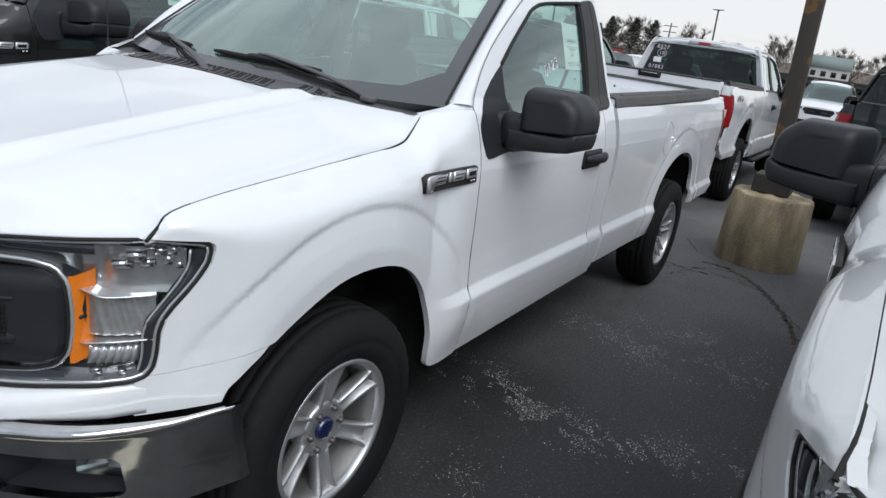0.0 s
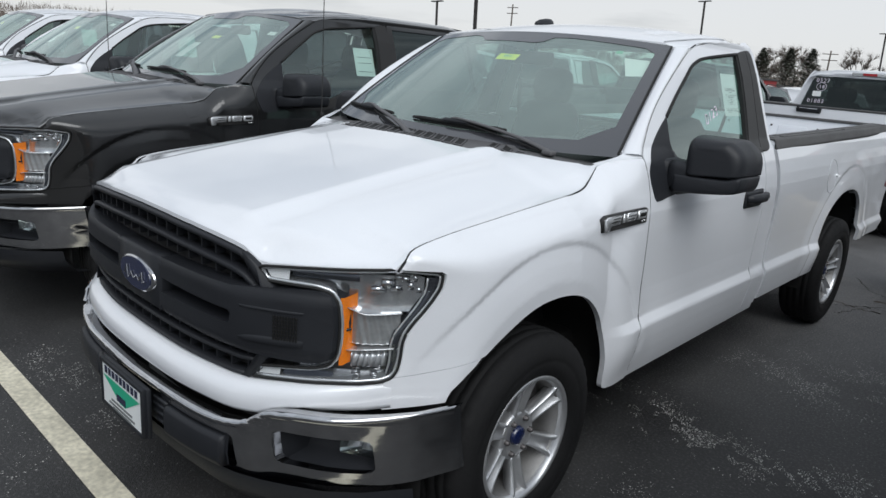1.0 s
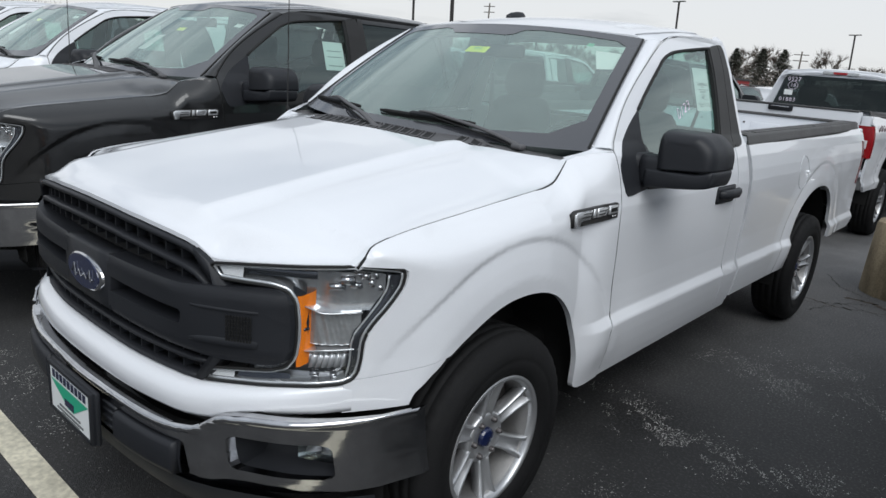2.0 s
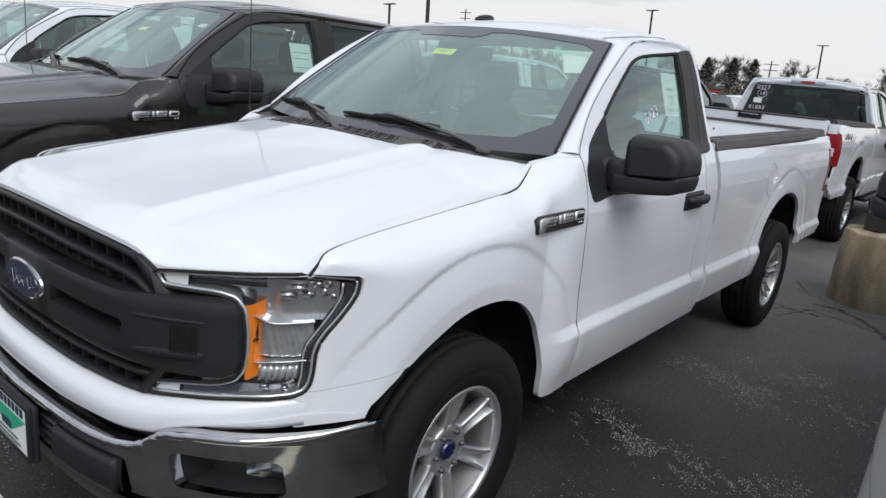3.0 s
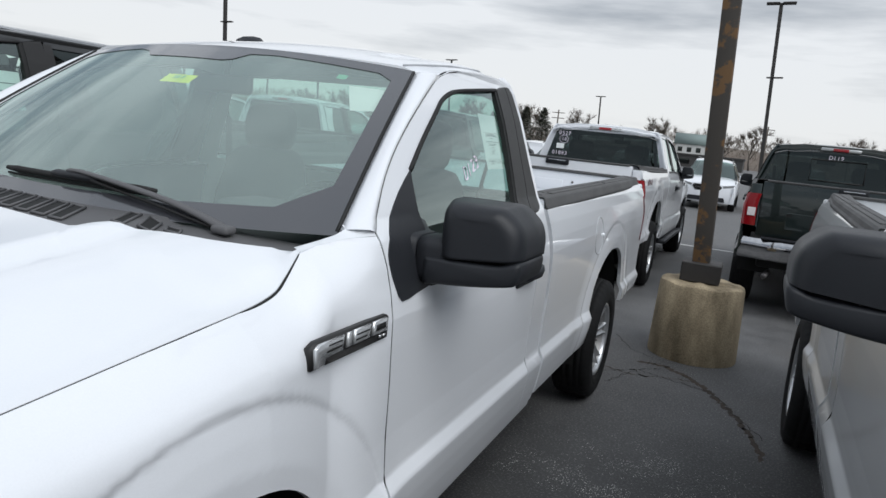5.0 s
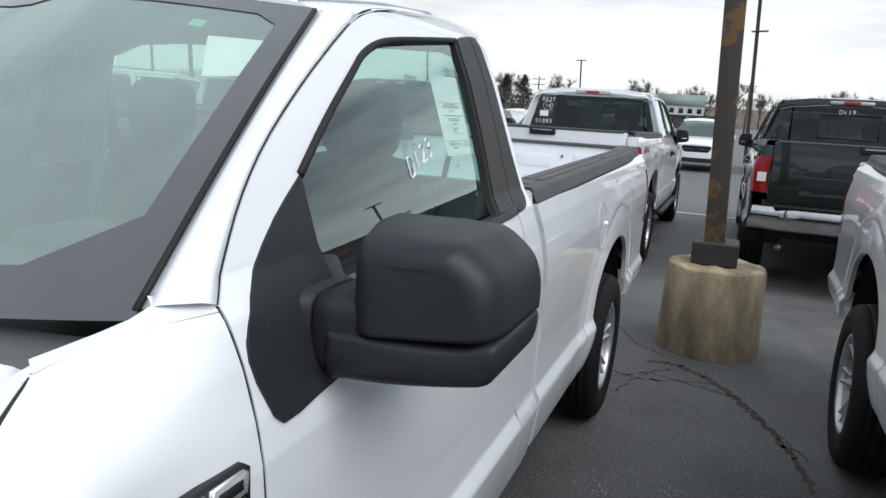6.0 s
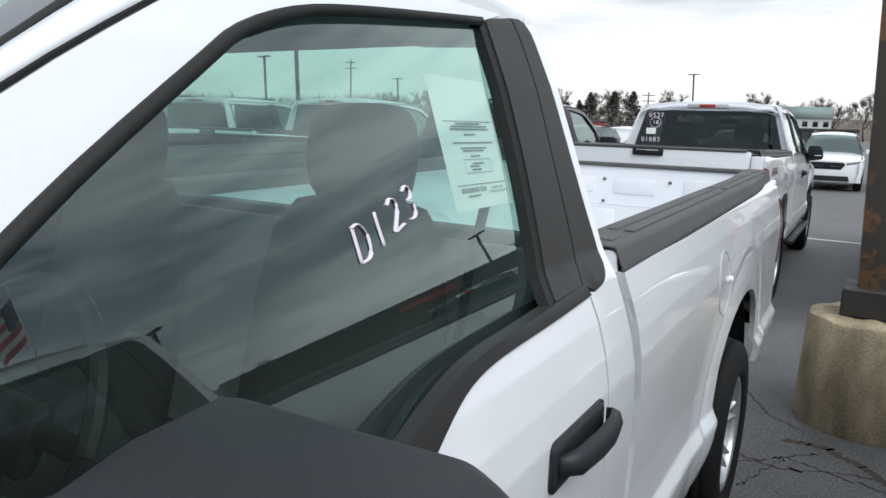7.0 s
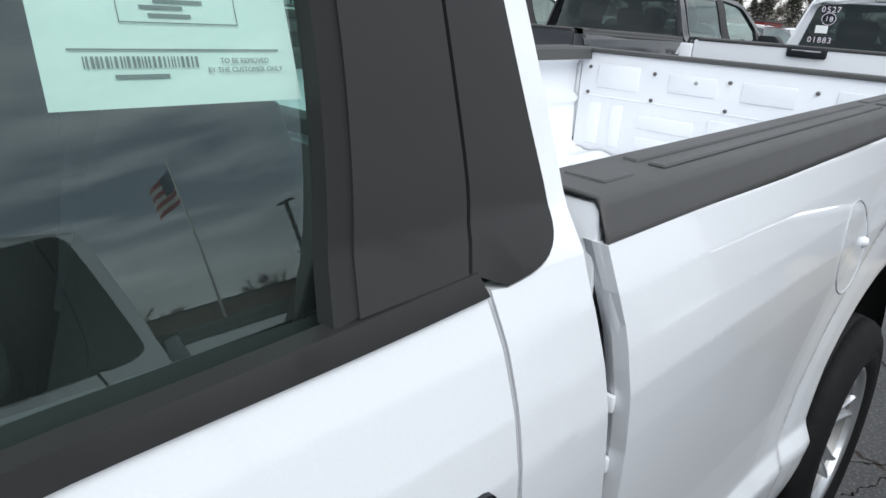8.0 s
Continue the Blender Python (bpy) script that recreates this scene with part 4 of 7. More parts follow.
    for piv, mid, half in (((.590, .452, 1.306), .095, .268), ((-.075, .335, 1.302), -.560, .236)):
        piv = Vector(piv)
        clip = on(mid, .112, .026)
        knee = piv.lerp(clip, .30) + Vector((0, .004, .020))
        arm = bmesh.new()
        line = [piv + Vector((.022, -.004, -.004)), piv + Vector((0, 0, .010)), knee, piv.lerp(clip, .65) + Vector((0, -.004, .019)), clip + Vector((.03, 0, .006)), clip + Vector((-.02, 0, .004))]
        tube(arm, spl(line, 3), [.017, .0165, .016, .016, .015, .0145, .014, .013, .0125, .012, .0115, .011, .0105, .010, .010, .009], 8, .55)
        wiper = part("wiper", arm, M_COWL, T, "black windscreen wiper at rest")
        cap = boxed(piv + Vector((.018, -.003, .002)), (.050, .040, .020), .008, 3)
        part("wiper_pivot", cap, M_COWL, wiper)
        bl = tube(bmesh.new(), [on(mid + half * f, .100, .013) for f in np.linspace(-1, 1, 13)], [.006] + [.0095] * 11 + [.006], 8)
        part("wiper_blade", bl, M_RUBBER, wiper)
        part("blade_rubber", tube(bmesh.new(), [on(mid + half * f, .088, .004) for f in np.linspace(-.98, .98, 9)], .003, 5), M_RUBBER, wiper)
        carrier = tube(bmesh.new(), [on(mid + f, .104, .022) for f in (-.075, -.06, 0, .06, .09)], [.007, .013, .0145, .012, .007], 8, .8)
        part("blade_carrier", carrier, M_PLASTIC, wiper)
        part("washer_hose", tube(bmesh.new(), spl([piv + Vector((-.02, -.006, .004)), piv.lerp(clip, .4) + Vector((0, -.012, .004)), piv.lerp(clip, .75) + Vector((0, -.012, .002)), clip + Vector((.07, -.006, -.010))], 4), .0035, 6), M_RUBBER, wiper)

    # bonnet
    hl = [(.869, -.573, 1.072), (.863, -.54, 1.096), (.859, -.506, 1.121), (.857, -.38, 1.143), (.857, -.177, 1.165), (.856, .067, 1.190), (.852, .204, 1.2015), (.848, .28, 1.209), (.842, .346, 1.223), (.836, .389, 1.252), (.829, .43, 1.284), (.826, .446, 1.293)]
    both("bonnet_shut_line", lambda: tube(bmesh.new(), [(x + .003, y, z - .0045) for x, y, z in spl(hl, 4)], .0044, 6), M_RUBBER, T)
    hside = [(.871, -.572), (.865, -.54), (.862, -.506), (.86, -.38), (.86, -.177), (.859, .067), (.855, .204), (.851, .28), (.845, .346), (.839, .389), (.832, .43), (.829, .442)]
    lead = [(x, nose_y(x) + .016) for x in np.linspace(-.855, .855, 27)]
    hood_plan = lead + hside + [(q[0], q[1] - .006) for q in cowl_front[1:-1]] + [(-x, y) for x, y in hside[::-1]]
    part("bonnet", sheet(hood_plan, lambda x, y: (x, y, hood_z(x, y)), step, (0, 0, -.012)), coat, T)

    nose(T, coat, near, brightwork)
    # sill line, floor pan, wheel wells and chassis
    both("wheel_liner", lambda: well(0.06, .40, .54, -.55, .62), M_LINER, T)
    both("wheel_liner", lambda: well(wb - .01, .42, .56, wb - .62, wb + .62), M_LINER, T)
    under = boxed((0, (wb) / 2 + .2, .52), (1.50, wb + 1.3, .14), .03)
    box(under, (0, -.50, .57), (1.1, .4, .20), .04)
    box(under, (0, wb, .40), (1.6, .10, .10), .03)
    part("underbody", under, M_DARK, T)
    fl = boxed((0, 1.42 + extra / 2, .60), (1.76, 1.34 + extra, .04), .01)
    part("cab_floor", fl, M_INT, T)
    both("sill", lambda: sheet([(.70, .408), (.70, .452), (1.9 + extra, .468), (2.09 + extra, .462), (2.09 + extra, .425)], sx(-.006), .1, (-.1, 0, 0)), coat, T)

    # back wall of the cab and its window
    yb = lambda z: lerp(z, [(.5, 2.075), (1.3, 2.02), (1.82, 1.965)]) + extra
    bw = lambda off=0.0: (lambda x, z: (x, yb(z) + off - .06 * smooth(.55, .9, abs(x)), z))
    part("cab_back", sheet([(-.93, .5), (.93, .5), (.945, 1.1), (.90, 1.34), (-.90, 1.34), (-.945, 1.1)], bw(), .12), coat, T)
    part("cab_back_header", sheet([(-.735, 1.755), (.735, 1.755), (.715, 1.815), (.4, 1.855), (-.4, 1.855), (-.715, 1.815)], bw(), .12), coat, T)
    both("cab_back_post", lambda: sheet([(.80, 1.34), (.90, 1.34), (.735, 1.80), (.665, 1.757), (.70, 1.70)], bw(), .08), coat, T)
    part("rear_screen", sheet([(-.80, 1.335), (.80, 1.335), (.70, 1.70), (.665, 1.76), (-.665, 1.76), (-.70, 1.70)], bw(.006), .2), M_GLASS_D if extra > .1 else M_GLASS, T, "rear window of the cab")
    lamp = part("high_brake_lamp", boxed((0, yb(1.81) + .018, 1.812), (.44, .04, .042), .010), M_FLUTE, T, "high mounted brake lamp")
    part("brake_lens", boxed((0, yb(1.81) + .032, 1.812), (.17, .02, .036), .005), M_RED, lamp)
    head = sheet(plan, lambda x, y: (x * .985, y + .005, roof_z(x, y) - .045), .12)
    part("headliner", head, M_HEAD, T)
    cabin(T, extra, near)
    cargo_bed(T, coat, wb, end, extra, step, near, sx, IN)
    badge(T, wb, near)
    if antenna:
        ant = tube(bmesh.new(), [(-.885, .475, 1.285), (-.888, .477, 1.31), (-.89, .478, 1.312), (-.905, .485, 1.7), (-.915, .49, 2.07)], [.012, .010, .0035, .0028, .002], 6)
        part("aerial", ant, M_RUBBER, T)
    if lift:
        for o in set(bpy.data.objects) - before:
            if o.parent == T:
                o.location.z += lift
    size = 1 + lift * .55
    for s in (1, -1):
        add_wheel(T, s * .862, 0, .385 * size, s, size, .3 * s)
        add_wheel(T, s * .862, wb, .385 * size, s, size, .9)
    return T


def well(yc, zc, r, y0, y1):
    """Inner arch over a wheel."""
    bm = bmesh.new()
    pts = [(yc + r * math.cos(a), zc + r * math.sin(a)) for a in np.linspace(-.12, math.pi + .12, 21)]
    loft(bm, [[(x, y, z) for y, z in pts] for x in (.925, .60)], closed=False)
    loft(bm, [[(.60, y, z) for y, z in pts], [(.60, yc, zc - .05)] * len(pts)], closed=False)
    return bm


LAMP = spl([(.53, -.838), (.6, -.797), (.7, -.732), (.8, -.647), (.836, -.600), (.859, -.557), (.870, -.538), (.882, -.52), (.899, -.49), (.912, -.463), (.924, -.438), (.932, -.42)], 6)
LAMP_S = [0.0]
for p0, p1 in zip(LAMP, LAMP[1:]):
    LAMP_S.append(LAMP_S[-1] + math.hypot(p1[0] - p0[0], p1[1] - p0[1]))
LAMP_X = list(zip([q[0] for q in LAMP], LAMP_S))
LAMP_Y = list(zip([q[1] for q in LAMP], LAMP_S))
LAMP_T = (list(zip(LAMP_S, [q[0] for q in LAMP])), list(zip(LAMP_S, [q[1] for q in LAMP])))


def lamp_at(s, z, d=0.0):
    """A place on the lamp's wrapped face: s along it, d behind it."""
    h = .012
    a = Vector((lerp(s - h, LAMP_T[0]), lerp(s - h, LAMP_T[1])))
    b = Vector((lerp(s + h, LAMP_T[0]), lerp(s + h, LAMP_T[1])))
    t = (b - a).normalized()
    return (lerp(s, LAMP_T[0]) - t.y * d, lerp(s, LAMP_T[1]) + t.x * d, z)


def inset(ring, w):
    out = []
    for i, q in enumerate(ring):
        a, b = Vector(ring[i - 1]), Vector(ring[(i + 1) % len(ring)])
        t = (b - a).normalized()
        out.append((q[0] + t.y * w, q[1] - t.x * w))
    return out


def headlamp(T, flip, near):
    """Wrapped lamp with bezel, smoked outer edge, amber wall, fluted band and slatted reflectors behind a clear lens."""
    X = lambda x: lerp(x, LAMP_X)
    Y = lambda y: lerp(y, LAMP_Y)
    key = [(X(.571), 1.046), (X(.65), 1.054), (X(.76), 1.062), (X(.85), 1.067), (Y(-.54), 1.066), (Y(-.49), 1.060), (Y(-.460), 1.056), (Y(-.447), 1.050), (Y(-.445), 1.036), (Y(-.450), 1.008), (Y(-.468), .975), (Y(-.489), .944), (Y(-.515), .908), (Y(-.530), .880), (Y(-.538), .85), (Y(-.541), .80), (Y(-.547), .765), (Y(-.560), .744), (Y(-.585), .735),
           (X(.80), .730), (X(.70), .722), (X(.60), .716), (X(.555), .714), (X(.562), .735), (X(.572), .752), (X(.65), .761), (X(.71), .767), (X(.744), .780), (X(.760), .81), (X(.765), .86), (X(.765), .91), (X(.760), .965), (X(.744), .993), (X(.71), 1.003), (X(.65), 1.005), (X(.590), 1.007)]
    ring = [q for i in range(len(key)) for q in ((key[i][0] * .84 + key[i - 1][0] * .16, key[i][1] * .84 + key[i - 1][1] * .16), (key[i][0] * .84 + key[(i + 1) % len(key)][0] * .16, key[i][1] * .84 + key[(i + 1) % len(key)][1] * .16))]
    at = lambda d: (lambda s, z: lamp_at(s, z, d))
    walls = loft(bmesh.new(), [[lamp_at(*q, d) for q in inset(ring, w)] for w, d in ((.004, .006), (.009, .012), (.010, .070))], cap=False)
    body = part("headlamp", walls, M_REFL, T, "clear headlamp with amber marker and chrome edge", flip)
    part("lamp_back", sheet(inset(ring, .009), at(.066), .03), M_REFL, body, "", flip)
    part("lens", sheet(ring, at(-.001), .03), M_LENS, body, "clear outer lens", flip)
    line = [lamp_at(*q, .001) for q in ring]
    part("gasket", tube(bmesh.new(), line + line[:1], .0042, 6), M_RUBBER, body, "", flip)
    bz = loft(bmesh.new(), [[lamp_at(*q, d) for q in inset(ring, w)] for w, d in ((.002, .004), (.004, .0025), (.009, .003), (.0105, .007))], cap=False)
    part("bezel", bz, M_BRIGHT, body, "", flip)
    if not near:
        part("amber_marker", loft(bmesh.new(), [[lamp_at(X(.768), z, .006), lamp_at(X(.80), z, .05)] for z in (.79, .985)], closed=False), M_AMBER, body, "amber side marker", flip)
        return
    outer = [(Y(-.452), 1.045), (Y(-.456), 1.010), (Y(-.474), .975), (Y(-.496), .944), (Y(-.521), .908), (Y(-.537), .880), (Y(-.545), .85), (Y(-.548), .80), (Y(-.556), .763)]
    band = loft(bmesh.new(), [[lamp_at(s - .002, z, .004), lamp_at(s - .012, z - .004, .003), lamp_at(s - lerp(z, [(.76, .020), (.9, .024), (1.0, .034), (1.05, .036)]), z - .006, .010), lamp_at(s - lerp(z, [(.76, .021), (.9, .026), (1.0, .036), (1.05, .038)]), z - .006, .05)] for s, z in spl(outer, 3)], closed=False)
    part("outer_trim", band, M_SMOKE, body, "smoked outer edge of the lamp", flip)
    part("trim_line", tube(bmesh.new(), [lamp_at(s - lerp(z, [(.76, .020), (.9, .024), (1.0, .034), (1.05, .036)]), z - .006, .008) for s, z in spl(outer, 3)], .0032, 6), M_BRIGHT, body, "", flip)
    # amber wall running back from the grille pod
    am = bmesh.new()
    loft(am, [[lamp_at(X(.764), z0, .010), lamp_at(X(.772), z0 + .002, .008), lamp_at(X(.790), z0 + .004, .046), lamp_at(X(.795), z0 + .006, .056)] for z0 in (.778, .80, .85, .90, .95, .978)], closed=False)
    amber = part("amber_marker", am, M_AMBER, body, "amber side marker", flip)
    part("amber_catch", boxed(lamp_at(X(.780), .883, .026), (.012, .018, .008), .002, 1), M_SMOKE, amber, "", flip)
    # upper bowl, fluted middle band, lower slats
    s0, s1 = X(.775), Y(-.530)
    up = loft(bmesh.new(), [[lamp_at(s, z, .058 - .030 * ((s - s0) / (s1 - s0)) ** 2 + .010 * math.sin((s - s0) * 40) - .30 * max(.955 - z, 0)) for s in np.linspace(s0, Y(-.49), 14)] for z in np.linspace(.935, 1.04, 9)], closed=False)
    part("upper_reflector", up, M_REFL, body, "", flip)
    rows = []
    for i in range(31):
        z = .838 + .095 * i / 30
        rows.append([lamp_at(s, z, lerp(s, [(s0, .050), (s0 + .03, .034), (s1, .020)]) + (.0022 if i % 2 else -.0022) + .0022 * math.sin((s - s0) * 210 + z * 60) * smooth(s0 + .02, s0 + .05, s)) for s in np.linspace(s0 + .012, s1 - .014, 48)])
    part("fluted_band", loft(bmesh.new(), rows, closed=False), M_FLUTE, body, "", flip, sharp=.25)
    for z, drop in ((.936, .012), (.832, -.010)):
        lip = loft(bmesh.new(), [[lamp_at(s, z + drop * smooth(s0 + .06, s0, s), d + lerp(s, [(s0, .022), (s0 + .05, .006), (s1, .006)]) + o) for d, o in ((.0, 0), (.002, -.002), (.006, -.001), (.05, 0))] for s in np.linspace(s0 + .004, s1 - .014, 12)], closed=False)
        part("lamp_shelf", lip, M_BRIGHT, body, "", flip)
    lipb = bmesh.new()
    for z, drop in ((.936, .012), (.832, -.010)):
        tube(lipb, [lamp_at(s, z + drop * smooth(s0 + .06, s0, s), lerp(s, [(s0, .022), (s0 + .05, .006), (s1, .006)])) for s in np.linspace(s0 + .004, s1 - .014, 12)], .0026, 6)
    part("shelf_lip", lipb, M_BRIGHT, body, "", flip)
    for i in range(9):
        sa = s0 - .020 + i * .0185
        sl = bmesh.new()
        loft(sl, [[lamp_at(sa, .776, .016 + .02 * (i < 2)), lamp_at(sa + .0178, .776, .024 + .012 * (i < 2)), lamp_at(sa + .030, .820, .040), lamp_at(sa + .012, .822, .031 + .01 * (i < 2))], [lamp_at(sa, .772, .050), lamp_at(sa + .0178, .772, .05), lamp_at(sa + .030, .818, .055), lamp_at(sa + .012, .818, .055)]])
        part("reflector_slat", sl, M_BRIGHT, body, "", flip)
    part("lower_tray", loft(bmesh.new(), [[lamp_at(s, .770, .010), lamp_at(s, .752, .045), lamp_at(s, .733, .040)] for s in np.linspace(X(.70), Y(-.556), 14)], closed=False), M_ALLOY, body, "", flip)
    part("finger_plate", loft(bmesh.new(), [[lamp_at(s, 1.012, .012), lamp_at(s, 1.040, .018)] for s in np.linspace(X(.585), X(.645), 5)], closed=False), M_PAINTED, body, "", flip)
    part("finger_plate", loft(bmesh.new(), [[lamp_at(s, .723, .012), lamp_at(s, .748, .018)] for s in np.linspace(X(.57), X(.625), 5)], closed=False), M_PAINTED, body, "", flip)
    part("lamp_shade", loft(bmesh.new(), [[lamp_at(s, 1.022, .030), lamp_at(s, 1.046, .022), lamp_at(s, 1.052, .05)] for s in np.linspace(X(.65), X(.80), 10)], closed=False), M_SMOKE, body, "", flip)
    part("lamp_shade", loft(bmesh.new(), [[lamp_at(s, .728, .022), lamp_at(s, .748, .030)] for s in np.linspace(X(.63), X(.75), 6)], closed=False), M_SMOKE, body, "", flip)
    for s, z, w, h in ((Y(-.600), 1.004, .046, .016), (Y(-.555), 1.006, .030, .014), (Y(-.500), 1.000, .018, .014), (Y(-.575), 1.020, .040, .024), (Y(-.535), 1.032, .022, .016), (Y(-.522), 1.012, .016, .020), (Y(-.512), 1.034, .012, .018), (Y(-.55), 1.038, .02, .008), (X(.80), .757, .026, .012), (X(.835), .752, .018, .010)):
        jewel = loft(bmesh.new(), [[lamp_at(s - w / 2, z - h / 2, .022), lamp_at(s + w / 2, z - h / 2, .018), lamp_at(s + w / 2, z + h / 2, .024), lamp_at(s - w / 2, z + h / 2, .020)], [lamp_at(s - w / 2, z - h / 2, .04), lamp_at(s + w / 2, z - h / 2, .04), lamp_at(s + w / 2, z + h / 2, .04), lamp_at(s - w / 2, z + h / 2, .04)]])
        part("reflector_facet", jewel, M_CHROME, body, "", flip)


def nose(T, coat, near, brightwork):
    """Grille, lamps, chin and bumper."""
    f = lambda off=0.0: (lambda x, z: (x, nose_y(x) + off, z))
    gmat = M_CHROME if brightwork else M_PLASTIC
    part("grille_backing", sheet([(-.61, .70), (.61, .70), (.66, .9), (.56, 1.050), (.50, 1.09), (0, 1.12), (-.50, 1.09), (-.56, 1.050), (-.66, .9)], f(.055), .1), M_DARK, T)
    grille = bmesh.new()

    def bar(z0, z1, x0, x1, front, depth):
        xs = np.linspace(x0, x1, max(int(abs(x1 - x0) / .06), 2))
        r = min(.008, (z1 - z0) * .3)
        loft(grille, [[(x, nose_y(x) + front + depth, z0), (x, nose_y(x) + front + r, z0), (x, nose_y(x) + front, z0 + r), (x, nose_y(x) + front, z1 - r), (x, nose_y(x) + front + r, z1), (x, nose_y(x) + front + depth, z1)] for x in xs])
    def top_bar(drop, tall, x1, front, depth):
        xs = np.linspace(-x1, x1, 31)
        loft(grille, [[(x, nose_y(x) + front + o, lerp(abs(x), LEAD) - drop + h) for o, h in ((depth, 0), (.004, 0), (0, .004), (0, tall - .004), (.004, tall), (depth, tall))] for x in xs])
    top_bar(.032, .016, .546, .004, .05)
    top_bar(.088, .017, .560, .004, .05)
    bar(.800, .976, -.16, .16, -.0098, .07)
    bar(.752, .766, -.57, .57, .008, .04)
    bar(.702, .716, -.54, .54, .006, .05)
    for s in (1, -1):
        loft(grille, [[(x * s, nose_y(x) + o, z) for x, z in ((.530, .712), (.556, .712), (.612, .80), (.632, .9), (.612, .99), (.570, 1.046), (.548, 1.064), (.528, 1.078), (.540, 1.046), (.580, .99), (.600, .9), (.580, .80))] for o in (.05, .004, -.002)])
    g = part("grille", grille, gmat, T, "black plastic grille with horizontal bars")
    if near:
        fin = None
        for x in np.arange(-.518, .53, .0648):
            for z in (lerp(abs(x), LEAD) - .052, lerp(abs(x), LEAD) - .105, .783, .735):
                m = Matrix.Translation((x, nose_y(x) + .052, z))
                if fin is None:
                    fin = part("grille_fin", boxed((0, 0, 0), (.006, .05, .040)), M_PLASTIC, g)
                    fin.matrix_basis = m
                else:
                    share(fin, g, m, "grille_fin")
    else:
        fins = bmesh.new()
        for x in np.arange(-.54, .56, .072):
            for z in (lerp(abs(x), LEAD) - .052, lerp(abs(x), LEAD) - .105, .783, .735):
                box(fins, (x, nose_y(x) + .036, z), (.008, .03, .034))
        tagged(part("grille_fins", fins, M_PLASTIC, g), kind="stuff")
    for s, flip in ((1, False), (-1, True)):
        pod_out = [(.145, .976), (.50, .980), (.60, .989), (.70, .997), (.732, .996), (.751, .984), (.760, .960), (.763, .90), (.760, .830), (.751, .801), (.732, .788), (.70, .784), (.60, .786), (.50, .797), (.145, .800), (.145, .866), (.495, .868), (.504, .872), (.508, .900), (.500, .908), (.145, .914)]
        pod = part("grille_pod", sheet(pod_out, lambda x, z: (x, nose_y(x) - .010 - .012 * smooth(.2, .5, x) + .012 * smooth(.960, .993, z) + .012 * smooth(.820, .788, z) + .010 * smooth(.740, .763, x), z), (.05, .016), (0, .06, 0)), gmat, g, "", flip)
        part("pod_ledge", loft(bmesh.new(), [[(x, nose_y(x) - .022, .832), (x, nose_y(x) - .022 - o, .836), (x, nose_y(x) - .0225, z1)] for x, o, z1 in ((.535, .001, .840), (.56, .010, .848), (.60, .014, .852), (.66, .014, .853), (.695, .012, .853), (.703, .002, .850))], closed=False), gmat, pod, "", flip)
        part("pod_brow", loft(bmesh.new(), [[(x, nose_y(x) - .022, .935), (x, nose_y(x) - .022 - o, .930), (x, nose_y(x) - .0225, .927)] for x, o in ((.54, .001), (.57, .006), (.64, .007), (.69, .006), (.703, .002))], closed=False), gmat, pod, "", flip)
        mesh = bmesh.new()
        for i in range(9):
            for j in range(7):
                x, z = .635 + i * .0068, .852 + j * .0105
                box(mesh, (x, nose_y(x) - .026, z), (.0045, .004, .0075))
        tagged(part("pod_mesh", mesh, M_DARK, pod, "", flip), kind="stuff")
    # oval
    ov = bmesh.new()
    revolve(ov, [(.0, .0), (.0, .116), (.004, .126), (.012, .130), (.02, .130)], 40)
    turn_oval = Matrix.Translation((0, -.908, .888)) @ Matrix.Rotation(radians(90), 4, "Z") @ Matrix.Diagonal((1, .98, .44, 1))
    bmesh.ops.transform(ov, matrix=turn_oval, verts=ov.verts)
    boss = revolve(bmesh.new(), [(.012, .12), (.012, .150), (.022, .162), (.05, .165)], 40)
    bmesh.ops.transform(boss, matrix=turn_oval, verts=boss.verts)
    part("emblem_boss", boss, gmat, g)
    rimo = part("oval_emblem", ov, M_CHROME, g, "blue oval emblem with bright rim")
    inner = bmesh.new()
    revolve(inner, [(-.003, .0), (-.003, .112), (.002, .114)], 40)
    bmesh.ops.transform(inner, matrix=turn_oval, verts=inner.verts)
    part("emblem_face", inner, M_BLUE, rimo)
    sw = bmesh.new()
    tube(sw, [(-.075, -.9145, .872), (-.05, -.9145, .905), (-.045, -.9145, .865), (-.02, -.9145, .890), (-.005, -.9145, .872), (.02, -.9145, .888), (.035, -.9145, .872), (.06, -.9145, .905), (.062, -.9145, .870), (.078, -.9145, .880)], .0024, 5)
    part("emblem_scroll", sw, M_CHROME, rimo)
    # headlamps
    for flip in (False, True):
        headlamp(T, flip, True)
    # painted chin below grille and lamps
    xs = np.linspace(-.860, .860, 47)

    def chin_row(x):
        a = abs(x)
        zt = lerp(a, [(0, .695), (.5, .698), (.56, .705), (.87, .728), (.94, .735)])
        zb = lerp(a, [(0, .602), (.5, .606), (.6, .612), (.66, .642), (.9, .652), (.94, .652)])
        y = nose_y(a) + lerp(a, [(.80, 0), (.836, .004), (.850, .011), (.860, .018)])
        k = .02 + .98 * smooth(.868, .66, a)
        return [(x, y + .05, zt + .004), (x, y + .004, zt), (x, y - .022 * k, zt - .014), (x, y - .034 * k, (zt + zb) / 2 + .008), (x, y - .034 * k, zb + .016), (x, y - .024 * k, zb + .003), (x, y + .02, zb)]
    part("chin", loft(bmesh.new(), [chin_row(x) for x in xs], closed=False), coat, T, "painted panel below the grille")
